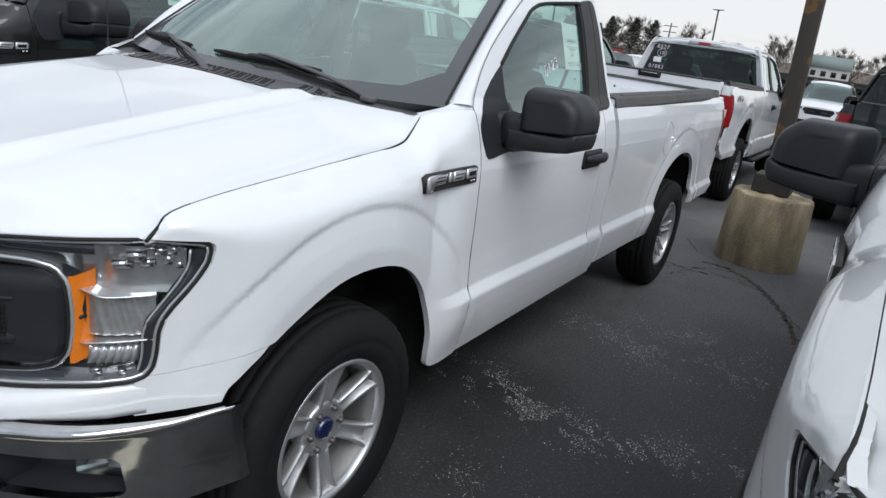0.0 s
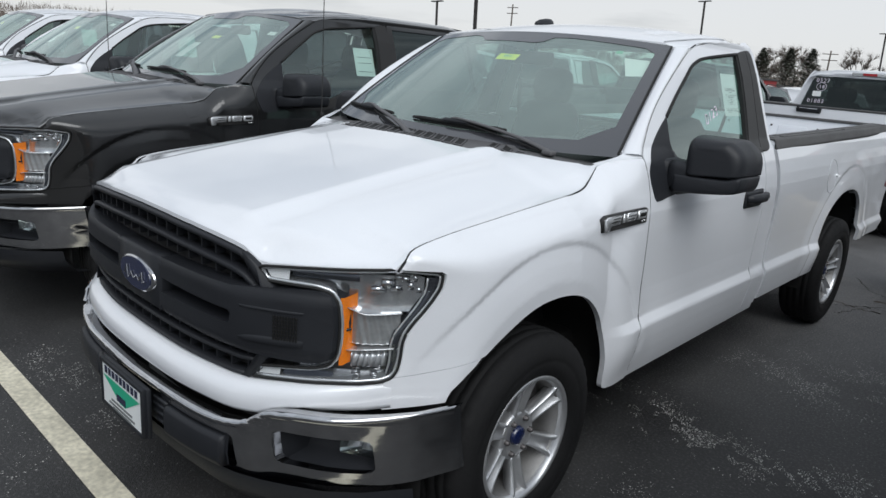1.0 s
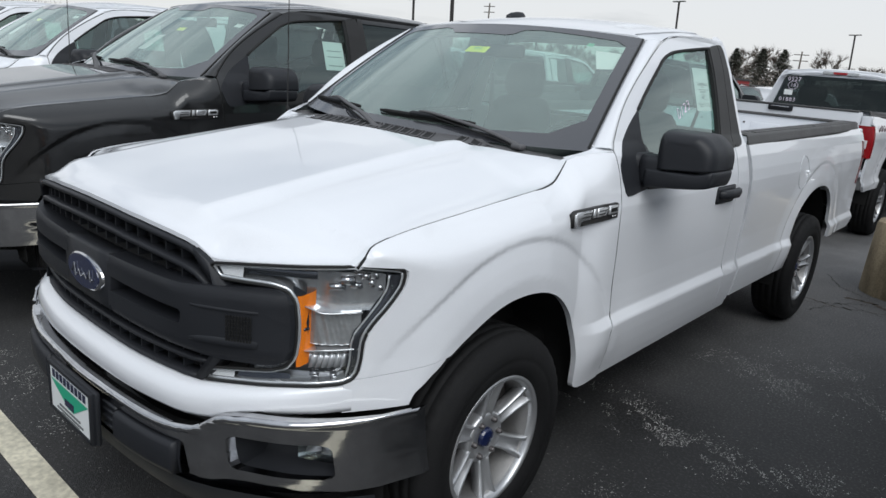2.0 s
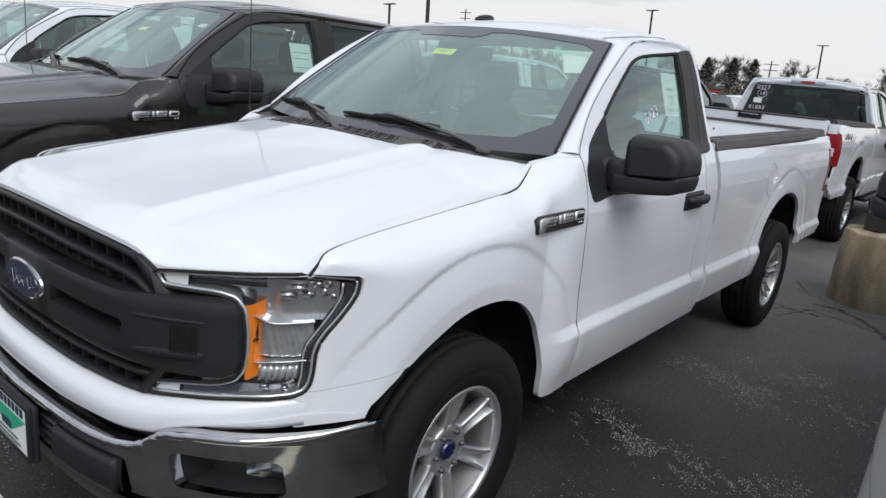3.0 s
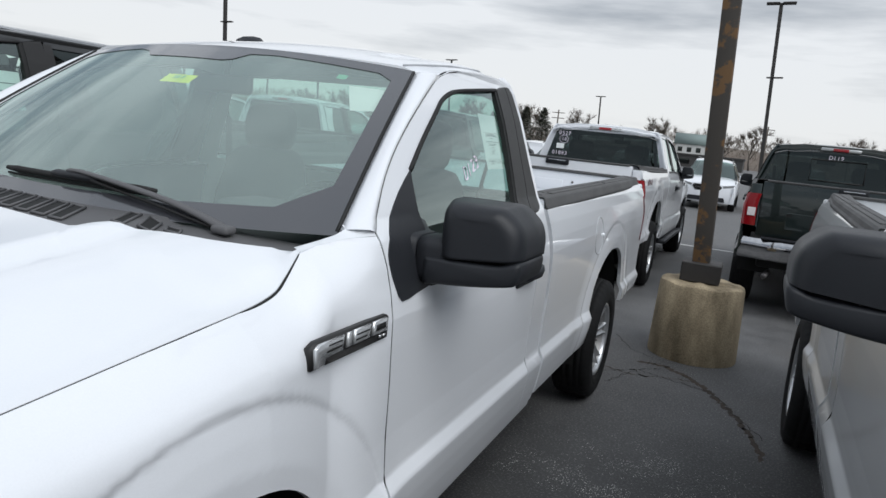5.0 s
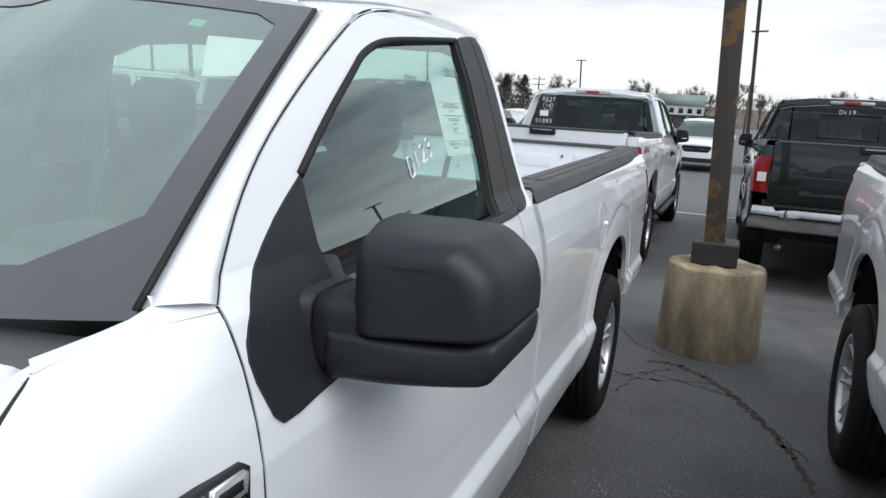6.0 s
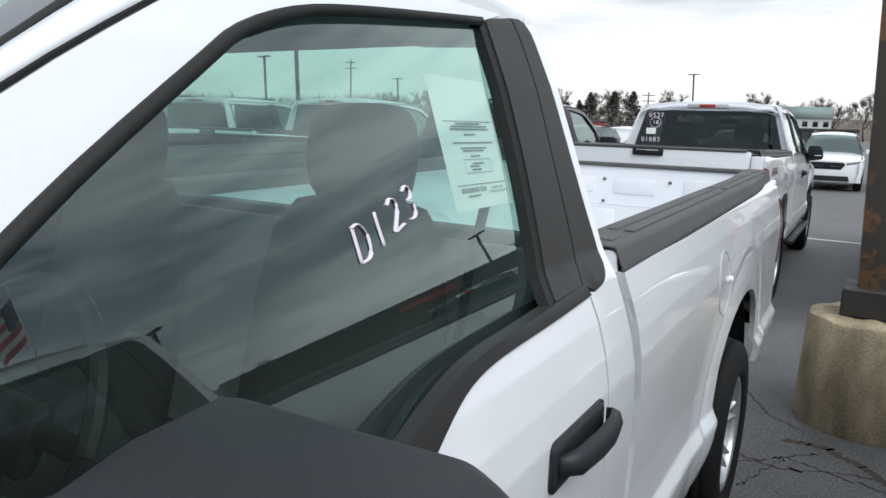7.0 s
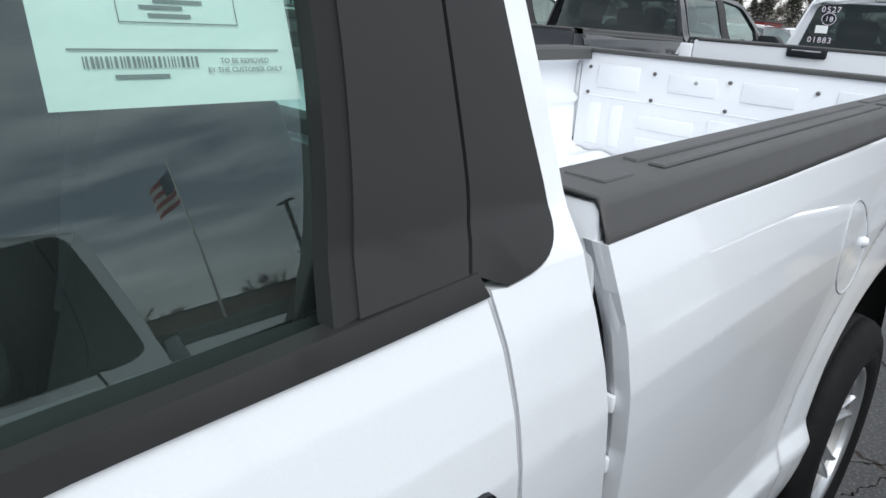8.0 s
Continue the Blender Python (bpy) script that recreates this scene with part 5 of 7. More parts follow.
    # black sheet behind chin and bumper stands in for the gap's shadow
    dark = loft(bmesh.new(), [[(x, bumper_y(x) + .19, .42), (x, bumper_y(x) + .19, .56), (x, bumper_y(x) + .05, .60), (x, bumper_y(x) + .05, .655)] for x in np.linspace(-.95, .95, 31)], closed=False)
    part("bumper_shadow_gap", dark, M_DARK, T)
    # bumper
    def brow(a):
        zt = lerp(a, [(0, .572), (.50, .580), (.58, .594), (.64, .640), (.7, .648), (.978, .657)])
        zb = lerp(a, [(0, .400), (.4, .402), (.6, .412), (.9, .428), (.978, .436)])
        return zt, zb
    lip = [(-.004, .016), (-.001, .006), (.006, .0), (.012, .001), (.020, .006), (.05, .010), (.11, .020), (.20, .038), (.25, .050)]
    face = lambda a, z: (a, bumper_y(a) + lerp(brow(a)[0] - z, lip), z)
    top_edge = [(a, brow(a)[0] + .003) for a in [0] + list(np.linspace(.1, .5, 6)) + list(np.linspace(.53, .70, 9)) + list(np.linspace(.74, .978, 6))]
    low_edge = [(a, brow(a)[1]) for a in np.linspace(.978, 0, 16)]
    upper = top_edge + [(.9775, .53), (.878, .53), (.878, .564), (.873, .577), (.860, .584), (.76, .587), (.685, .588), (.668, .583), (.657, .572), (.655, .53), (.545, .53), (.540, .536), (.528, .540), (0, .536)]
    lower = [(.545, .53), (.655, .53), (.655, .496), (.659, .483), (.672, .477), (.76, .473), (.858, .471), (.872, .476), (.878, .488), (.878, .53), (.9775, .53)] + low_edge + [(0, .425), (.525, .424), (.540, .429), (.545, .440)]
    halves = []
    for flip in (False, True):
        out = bmesh.new()
        for piece in (upper, lower):
            one = sheet(piece, face, (.04, .006), (0, .030, 0))
            tmp = bpy.data.meshes.new("tmp")
            one.to_mesh(tmp)
            out.from_mesh(tmp)
            bpy.data.meshes.remove(tmp)
            one.free()
        halves.append(part("front_bumper" if not flip else "bumper_half", out, M_CHROME_B, T if not flip else halves[0], "chrome front bumper with fog lamp openings" if not flip else "", flip))
    bumper = halves[0]
    mid = loft(bmesh.new(), [[(x, bumper_y(x) + .016, .435), (x, bumper_y(x) + .010, .48), (x, bumper_y(x) + .016, .535)] for x in np.linspace(-.53, .53, 20)], closed=False)
    part("bumper_centre", mid, M_PLASTIC, bumper)
    for s in (1, -1):
        pad = bmesh.new()
        loft(pad, [[(x * s, bumper_y(x) + o, z) for o, z in ((.02, .428), (-.004, .434), (-.010, .45), (-.010, .515), (-.004, .528), (.02, .532))] for x in (.255, .262, .35, .44, .515, .522)])
        part("bumper_pad", pad, M_PLASTIC, bumper)
        slots = bmesh.new()
        for z in (.45, .475, .50, .522):
            loft(slots, [[(x * s, bumper_y(x) + .004, z), (x * s, bumper_y(x) + .004, z + .008), (x * s, bumper_y(x) + .02, z + .008), (x * s, bumper_y(x) + .02, z)] for x in (.165, .20, .245)])
        part("bumper_slats", slots, M_PLASTIC, bumper)
        hole = loft(bmesh.new(), [[(x * s, bumper_y(x) + d, z) for d, z in ((.048, .466), (.15, .480), (.17, .53), (.15, .575), (.040, .594))] for x in np.linspace(.650, .884, 7)], closed=False)
        for a in (.650, .884):
            hole.faces.new([hole.verts.new((a * s, bumper_y(a) + d, z)) for d, z in ((.045, .466), (.035, .594), (.17, .59), (.17, .47))])
        part("fog_recess", hole, M_PLASTIC, bumper)
        ribs = bmesh.new()
        for z in (.545, .562):
            loft(ribs, [[(x * s, bumper_y(x) + .10, z), (x * s, bumper_y(x) + .085, z + .003), (x * s, bumper_y(x) + .10, z + .006)] for x in (.66, .72, .78)], closed=False)
        part("recess_ribs", ribs, M_PLASTIC, bumper)
        fog = loft(bmesh.new(), [[(a * s, bumper_y(a) + d, z) for a, z in ((.800, .532), (.876, .510), (.880, .584), (.798, .586))] for d in (.052, .060)])
        lamp = part("fog_lamp", fog, M_LENS, bumper, "clear fog lamp in the bumper")
        bowl = bmesh.new()
        for k, (a0, a1, z0, z1) in enumerate(((.803, .826, .540, .583), (.828, .850, .532, .560), (.828, .850, .562, .583), (.852, .876, .522, .552), (.852, .876, .554, .583))):
            loft(bowl, [[(a0 * s, bumper_y(a0) + .070 + .012 * (k % 2), z0), (a1 * s, bumper_y(a1) + .084 - .012 * (k % 2), z0), (a1 * s, bumper_y(a1) + .074, z1), (a0 * s, bumper_y(a0) + .088, z1)], [(a0 * s, bumper_y(a0) + .11, z0), (a1 * s, bumper_y(a1) + .11, z0), (a1 * s, bumper_y(a1) + .11, z1), (a0 * s, bumper_y(a0) + .11, z1)]])
        part("fog_reflector", bowl, M_BRIGHT, lamp)
    val = loft(bmesh.new(), [[(x, bumper_y(x) + .02, .415), (x, bumper_y(x) + .03, .36), (x, bumper_y(x) + .09, .29), (x, bumper_y(x) + .25, .28)] for x in np.linspace(-.94, .94, 25)], closed=False)
    part("air_dam", val, M_PLASTIC, T, "black air dam under the bumper")
    plate = part("dealer_plate", boxed((0, -.968, .468), (.305, .008, .155), .003, 1), M_PAPER, T, "white dealer plate with a green wedge")
    fr = bmesh.new()
    for c, s in (((0, -.968, .548), (.33, .016, .014)), ((0, -.968, .388), (.33, .016, .014)), ((.159, -.968, .468), (.014, .016, .17)), ((-.159, -.968, .468), (.014, .016, .17))):
        box(fr, c, s, .003)
    box(fr, (0, -.955, .468), (.352, .018, .178), .008)
    part("plate_frame", fr, M_PLASTIC, plate)
    if near:
        wedge = bmesh.new()
        wedge.faces.new([wedge.verts.new(q) for q in ((-.145, -.9735, .500), (.145, -.9735, .500), (.03, -.9735, .435), (-.01, -.9735, .435))])
        part("plate_wedge", wedge, M_PLATE_G, plate)
        for i in range(9):
            part("plate_bar", boxed((-.118 + i * .0295, -.9735, .522), (.019, .002, .026)), M_BLUE, plate)
        for z, w in ((.452, .07), (.425, .16), (.410, .20), (.398, .14)):
            part("plate_bar", boxed((0, -.9738, z), (w, .002, .006 if z < .44 else .024)), M_BLUE if z > .44 else M_INK, plate)


def cabin(T, extra, near):
    """Dashboard, steering wheel and seats."""
    dash = loft(bmesh.new(), [[(x, .62 + .02 * (x / .8) ** 2, 1.27), (x, .72, 1.30), (x, .86, 1.285), (x, 1.00, 1.24), (x, 1.04, 1.10), (x, .96, .90), (x, .70, .90)] for x in np.linspace(-.80, .80, 11)])
    hood = boxed((.40, .96, 1.285), (.40, .20, .06), .025, 3)
    part("dashboard", dash, M_INT, T, "grey plastic dashboard")
    part("instrument_hood", hood, M_INT, T)
    wheel = bmesh.new()
    ringpts = [(.185 * math.cos(a), 0, .185 * math.sin(a)) for a in np.linspace(0, 2 * math.pi, 33)]
    tube(wheel, ringpts, .014, 8)
    box(wheel, (0, .01, -.01), (.15, .04, .11), .02)
    box(wheel, (0, .01, 0), (.34, .02, .035), .008)
    box(wheel, (0, .01, -.1), (.04, .02, .16), .008)
    bmesh.ops.transform(wheel, matrix=Matrix.Translation((.40, 1.13, 1.20)) @ Matrix.Rotation(radians(-25), 4, "X"), verts=wheel.verts)
    part("steering_wheel", wheel, M_SATIN, T, "dark steering wheel")
    rows = [1.825] + ([1.72 + extra] if extra > .3 else [])
    for yb in rows:
        for x in (.40, -.40):
            back = bmesh.new()
            rings = []
            for z, w, d, y in ((.72, .24, .10, yb - .10), (.95, .26, .10, yb - .05), (1.2, .25, .085, yb + .0), (1.36, .22, .07, yb + .03), (1.42, .17, .05, yb + .045), (1.435, .10, .03, yb + .05)):
                rings.append([(x + w * math.cos(a) * (abs(math.cos(a)) ** -.35 if abs(math.cos(a)) > .05 else 1), y + d * math.sin(a), z) for a in np.linspace(0, 2 * math.pi, 20, endpoint=False)])
            loft(back, rings)
            seat = part("seat", back, M_CLOTH, T, "grey cloth seat")
            hr = loft(bmesh.new(), [[(x + w * math.copysign(abs(math.cos(a)) ** .6, math.cos(a)), yb + yo + d * math.copysign(abs(math.sin(a)) ** .7, math.sin(a)), z) for a in np.linspace(0, 2 * math.pi, 24, endpoint=False)] for z, w, d, yo in
                                        ((1.425, .075, .028, .050), (1.432, .108, .042, .050), (1.455, .124, .052, .050), (1.50, .133, .058, .050), (1.55, .133, .058, .053), (1.59, .126, .053, .057), (1.615, .108, .044, .060), (1.628, .078, .030, .062), (1.632, .040, .015, .062))])
            part("head_restraint", hr, M_CLOTH, seat)
            cu = boxed((x, yb - .32, .80), (.52, .52, .18), .06, 3)
            part("seat_cushion", cu, M_CLOTH, seat)
            posts = bmesh.new()
            tube(posts, [(x - .06, yb + .05, 1.41), (x - .06, yb + .055, 1.50)], .006, 6)
            tube(posts, [(x + .06, yb + .05, 1.41), (x + .06, yb + .055, 1.50)], .006, 6)
            part("restraint_posts", posts, M_CHROME, seat)
    mirror = boxed((0, 1.10, 1.67), (.25, .03, .065), .015, 3)
    tube(mirror, [(0, 1.11, 1.69), (0, 1.13, 1.76)], .010, 6)
    part("interior_mirror", mirror, M_SATIN, T)
    visor = bmesh.new()
    for x in (.37, -.37):
        box(visor, (x, 1.29, 1.770), (.36, .15, .020), .008)
    part("sun_visors", visor, M_HEAD, T)
    both("belt_web", lambda: tube(bmesh.new(), [(.70, 1.93 + extra, 1.55), (.66, 1.90, 1.3), (.64, 1.86, 1.0)], .022, 6, .15), M_INT, T)


def cargo_bed(T, coat, wb, end, extra, step, near, sx, IN):
    f0 = 2.118 + extra
    arch = [(wb - .505, .475), (wb - .535, .55), (wb - .53, .66), (wb - .47, .80), (wb - .37, .90), (wb - .22, .966), (wb - .03, .985), (wb + .16, .960), (wb + .31, .89), (wb + .41, .79), (wb + .455, .66), (wb + .47, .56)]
    side = [(f0, .475)] + [(y + .012 + extra, z) for y, z in ((2.113, .70), (2.124, .90), (2.112, 1.03), (2.092, 1.15), (2.085, 1.21), (2.074, 1.25), (2.066, 1.305))] + \
        [(end - .10, 1.348), (end - .012, 1.348), (end - .010, 1.262), (end - .085, 1.256), (end - .098, 1.10), (end - .085, .915), (end - .01, .90), (end - .01, .62), (end - .10, .56)] + spl(arch, 3)[::-1]
    both("bed_side", lambda: sheet(side, sx(), .0115 if near else .04, IN), coat, T)
    front_y = lambda z: lerp(z, [(.475, f0), (.70, f0 + .007), (.90, f0 + .018), (1.03, f0 + .006), (1.15, f0 - .014), (1.21, f0 - .021), (1.25, f0 - .032), (1.32, f0 - .043)]) + .004
    both("bed_front_return", lambda: loft(bmesh.new(), [[(side_x(front_y(z), z, wb) - .003, front_y(z), z), (side_x(front_y(z), z, wb) - .012, front_y(z) - .004, z), (side_x(front_y(z), z, wb) - .034, front_y(z) - .002, z), (side_x(front_y(z), z, wb) - .040, front_y(z) + .02, z)] for z in np.linspace(.48, 1.305, 16)], closed=False), coat, T)
    for z in np.linspace(.62, 1.10, 6):
        both("flange_tab", lambda: boxed((side_x(front_y(z), z, wb) - .030, front_y(z) - .010, z), (.026, .010, .024), .004), coat, T)
    both("bed_front_corner", lambda: boxed((.852, f0 - .030, 1.264), (.110, .012, .168), .005, 2), coat, T)
    # black sheet across the cab-to-bed gap stands in for its shade
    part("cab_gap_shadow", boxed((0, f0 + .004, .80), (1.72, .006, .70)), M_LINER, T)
    # rail caps
    prof = [(.913, 1.337), (.922, 1.342), (.923, 1.356), (.914, 1.366), (.911, 1.388), (.902, 1.399), (.800, 1.402), (.788, 1.392), (.785, 1.34)]
    dz = lambda y: -.042 * (1 - (y - f0) / (end - f0))
    ys = [f0 - .038, f0 - .032] + list(np.linspace(f0 + .1, end - .12, 12)) + [end - .07, end - .06]
    for flip in (False, True):
        inner = [(x - (.006 if x > .86 else -.002), z - (.006 if z > 1.37 else 0)) for x, z in prof[::-1]]
        rl = loft(bmesh.new(), [[(x - .035 * smooth(end - .9, end, y), y, z + dz(y)) for x, z in prof + inner] for y in ys])
        cap = part("rail_cap", rl, M_TRIM, T, "grey textured plastic rail cap", flip)
        ribs = bmesh.new()
        n = max(int((end - f0) / 1.15), 1)
        seg = (end - f0 - .25) / n
        for i in range(n):
            a, b = f0 + .16 + i * seg, f0 + .10 + (i + 1) * seg
            for x in (.828, .868):
                box(ribs, (x - .035 * smooth(end - .9, end, (a + b) / 2), (a + b) / 2, 1.4015 + dz((a + b) / 2)), (.026, b - a, .006), .0025, 1, None, .0157)
        part("cap_ribs", ribs, M_TRIM, cap, "", flip)
        po = boxed((.845, f0 + .055, 1.400 + dz(f0 + .055)), (.06, .075, .005), .002, 1)
        part("pocket_cover", po, M_TRIM, cap, "", flip)
    both("bed_top_flange", lambda: loft(bmesh.new(), [[(.905 - .035 * smooth(end - .9, end, y), y, 1.30 + dz(y) + .008), (.898 - .035 * smooth(end - .9, end, y), y, 1.393 + dz(y)), (.80 - .035 * smooth(end - .9, end, y), y, 1.388 + dz(y)), (.795 - .035 * smooth(end - .9, end, y), y, 1.34 + dz(y))] for y in [f0 - .026] + ys[2:-2] + [end - .08]], closed=False), coat, T)
    # inside
    inn = bmesh.new()
    z0 = .86
    xi = .795
    def inner_side(s):
        rows = []
        for y in np.linspace(f0 + .02, end - .09, 30):
            k = smooth(.62, .42, abs(y - wb))
            rows.append([(s * (xi - .0), y, 1.36 + dz(y)), (s * (xi + .045), y, 1.31 + dz(y)), (s * (xi + .045), y, 1.16), (s * (xi + .03 - .02 * 1), y, 1.13), (s * (xi + .03), y, 1.10), (s * (xi + .03 - .20 * k), y, 1.08 - .02 * k), (s * (xi + .02 - .22 * k), y, .90), (s * (xi - .02 - .2 * k), y, z0)])
        return rows
    for s in (1, -1):
        loft(inn, inner_side(s), closed=False)
    rows = []
    for i in range(41):
        x = -.80 + 1.6 * i / 40
        rows.append([(x, f0 + .015, z0 + (.012 if i % 4 < 2 else 0)), (x, end - .10, z0 + (.012 if i % 4 < 2 else 0))])
    loft(inn, rows, closed=False)
    loft(inn, [[(x, f0 + .015, 1.335), (x, f0 + .02 + (.012 if i % 5 in (1, 2) else 0), 1.30), (x, f0 + .02 + (.012 if i % 5 in (1, 2) else 0), .95), (x, f0 + .02, z0)] for i, x in enumerate(np.linspace(-.84, .84, 36))], closed=False)
    part("bed_liner", inn, coat, T, "painted inside of the cargo bed", sharp=.9)
    front_cap = boxed((0, f0 + .01, 1.340), (1.62, .06, .03), .008)
    part("bulkhead_cap", front_cap, M_TRIM, T)
    # tailgate
    tg = boxed((0, end - .055, 1.10), (1.62, .075, .56), .012, 2)
    gate = part("tailgate", tg, coat, T, "closed tailgate, pressed panels inside")
    capm = boxed((0, end - .058, 1.385), (1.56, .095, .022), .008)
    part("tailgate_cap", capm, M_TRIM, gate, "black plastic top edge")
    yi = end - .0925
    pan = bmesh.new()
    for x0, x1, za, zb in ((-.70, -.46, 1.20, 1.32), (.46, .70, 1.20, 1.32), (-.30, -.06, 1.22, 1.31), (.06, .30, 1.22, 1.31), (-.74, -.66, .90, 1.12), (-.60, -.53, .90, 1.12), (.53, .60, .90, 1.12), (.66, .74, .90, 1.12), (-.44, -.14, 1.02, 1.09), (-.44, -.14, .91, .98), (.14, .44, 1.02, 1.09), (.14, .44, .91, .98), (-.07, .07, .90, 1.12)):
        box(pan, ((x0 + x1) / 2, yi, (za + zb) / 2), (x1 - x0, .012, zb - za), .0055, 2)
        if near:
            part("pressing", pan, coat, gate)
            pan = bmesh.new()
    if near:
        pan.free()
        part("pressed_seam", boxed((0, yi, 1.155), (1.56, .006, .008), .002, 1), coat, gate)
        bolt = None
        for x, z in ((-.75, 1.30), (-.75, 1.17), (-.38, 1.30), (-.38, 1.17), (-.16, 1.28), (0, 1.30), (0, 1.17), (.38, 1.30), (.38, 1.17)):
            m = Matrix.Translation((x, yi - .004, z)) @ Matrix.Rotation(radians(90), 4, "Z")
            if bolt is None:
                bolt = part("gate_bolt", revolve(bmesh.new(), [(0, 0), (-.004, .008), (.004, .010)], 10), M_STEEL, gate)
                bolt.matrix_basis = m
            else:
                share(bolt, gate, m, "gate_bolt")
    else:
        tagged(part("pressings", pan, coat, gate), kind="stuff")
    th = boxed((0, end - .012, 1.355), (.26, .03, .075), .015, 3)
    hand = part("tailgate_handle", th, M_PLASTIC, gate, "black handle with bright strip")
    part("handle_strip", boxed((0, end + .004, 1.362), (.19, .008, .016), .004), M_CHROME, hand)
    part("gate_recess", boxed((.0, end - .018, 1.0), (1.1, .008, .17), .003, 1), coat, gate)
    both("bed_corner_post", lambda: boxed((.866, end - .046, 1.13), (.100, .070, .44), .012), coat, T)
    # tail lamps, bumper
    for flip in (False, True):
        def zone(za, zb, off):
            bm = bmesh.new()
            rows = []
            for z in np.linspace(za, zb, 6):
                lean = .03 * (z - .92) / .4
                x = side_x(end - .1, z, wb) + off
                rows.append([(x, end - .11 + lean, z), (x + .002, end - .06 + lean, z), (x - .012, end - .022 + lean, z), (x - .04, end - .006 + lean, z), (x - (.075 if near else .135), end - .002 + lean, z)])
            return loft(bm, rows, closed=False)
        tl = part("tail_lamp", zone(.92, 1.25, .002), M_RED, T, "red tail lamp", flip)
        xl = side_x(end - .1, 1.06, wb)
        part("reverse_lens", boxed((xl - .085, end + .010, 1.06), (.075, .008, .085), .003, 1), M_REDW, tl, "", flip)
    rb = bmesh.new()
    loft(rb, [[(x, end + .03 - .10 * smooth(.6, .95, abs(x)), .80), (x, end + .07 - .10 * smooth(.6, .95, abs(x)), .79), (x, end + .075 - .10 * smooth(.6, .95, abs(x)), .70), (x, end + .05 - .10 * smooth(.6, .95, abs(x)), .60), (x, end - .02 - .10 * smooth(.6, .95, abs(x)), .57)] for x in np.linspace(-.95, .95, 21)], closed=False)
    bump = part("rear_bumper", rb, M_CHROME_B, T, "chrome rear bumper with black step")
    part("bumper_step", boxed((0, end + .03, .805), (1.5, .10, .02), .008), M_PLASTIC, bump)
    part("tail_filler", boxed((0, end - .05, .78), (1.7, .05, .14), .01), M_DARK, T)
    # filler flap and reflectors on the driver's side
    if near:
        fy = 3.09
        pts = [(fy + .095 * math.cos(a), 1.105 + .105 * math.sin(a)) for a in np.linspace(0, 2 * math.pi, 29)]
        groove = tube(bmesh.new(), [(side_x(y, z, wb) + .0005, y, z) for y, z in pts], .0022, 5)
        flap = part("filler_flap", groove, M_GROOVE, T, "round fuel filler flap outline")
        nub = revolve(bmesh.new(), [(.016, 0), (.013, .010), (.0, .014)], 14, (side_x(fy, 1.105, wb) - .002, fy + .075, 1.105))
        part("flap_catch", nub, coat, flap)
    tip = tube(bmesh.new(), [(.62, end - .25, .42), (.66, end - .08, .40)], .032, 14)
    part("tail_pipe", tip, M_STEEL, T)


def badge(T, wb, near):
    """Chrome model plate on each front wing, drawn as plain blocks."""
    for flip in (False, True):
        def at(u, v, o):
            y, z = .327 + .292 * u, 1.082 + .010 * u + .052 * v
            return (side_x(.327, 1.08, wb) * (1 - u) + side_x(.619, 1.12, wb) * u + .004 + o, y, z)
        def block(bm, u0, u1, v0, v1, o0, o1):
            loft(bm, [[at(u0, v0, o), at(u1, v0, o), at(u1, v1, o), at(u0, v1, o)] for o in (o0, o1)])
        def slab(bm, ring, o0, o1):
            loft(bm, [[at(u, v, o) for u, v in ring] for o in (o0, o1)])
        base = bmesh.new()
        slab(base, [(.0, -.06), (1.0, -.06), (1.0, .90), (.965, 1.06), (.05, 1.06), (-.02, .86)], -.012, .003)
        b = part("model_plate", base, M_SATIN, T, "chrome model plate of plain blocks", flip)
        for ring in ([(.03, -.02), (.13, -.02), (.14, .28), (.36, .32), (.37, .98), (.06, .98), (.01, .82)], [(.40, .34), (.46, .34), (.475, .98), (.41, .98)], [(.49, .34), (.71, .34), (.725, .98), (.495, .98)], [(.745, .34), (.965, .34), (.975, .86), (.945, .98), (.755, .98)]):
            ch = bmesh.new()
            slab(ch, ring, .003, .0075)
            cx, cy = sum(q[0] for q in ring) / len(ring), sum(q[1] for q in ring) / len(ring)
            loft(ch, [[at(u, v, .0075) for u, v in ring], [at(cx + (u - cx) * .86, cy + (v - cy) * .86, .0095) for u, v in ring]])
            part("plate_block", ch, M_BRIGHT, b, "", flip)
        for u0, u1, v0, v1 in ((.15, .33, .52, .60), (.17, .33, .76, .82), (.52, .69, .72, .79), (.51, .66, .50, .57), (.79, .93, .52, .80)):
            dk = bmesh.new()
            block(dk, u0, u1, v0, v1, .006, .0102)
            part("plate_slot", dk, M_DARK, b, "", flip)
        for k in range(4):
            rib = bmesh.new()
            block(rib, .16 + .02 * k, .84, .20 - .065 * k, .215 - .065 * k, .003, .0045)
            part("plate_rib", rib, M_TRIM, b, "", flip)
        for u0 in (.87, .925):
            bar = bmesh.new()
            block(bar, u0, u0 + .035, .06, .20, .003, .0055)
            part("plate_bar", bar, M_BRIGHT, b, "", flip)


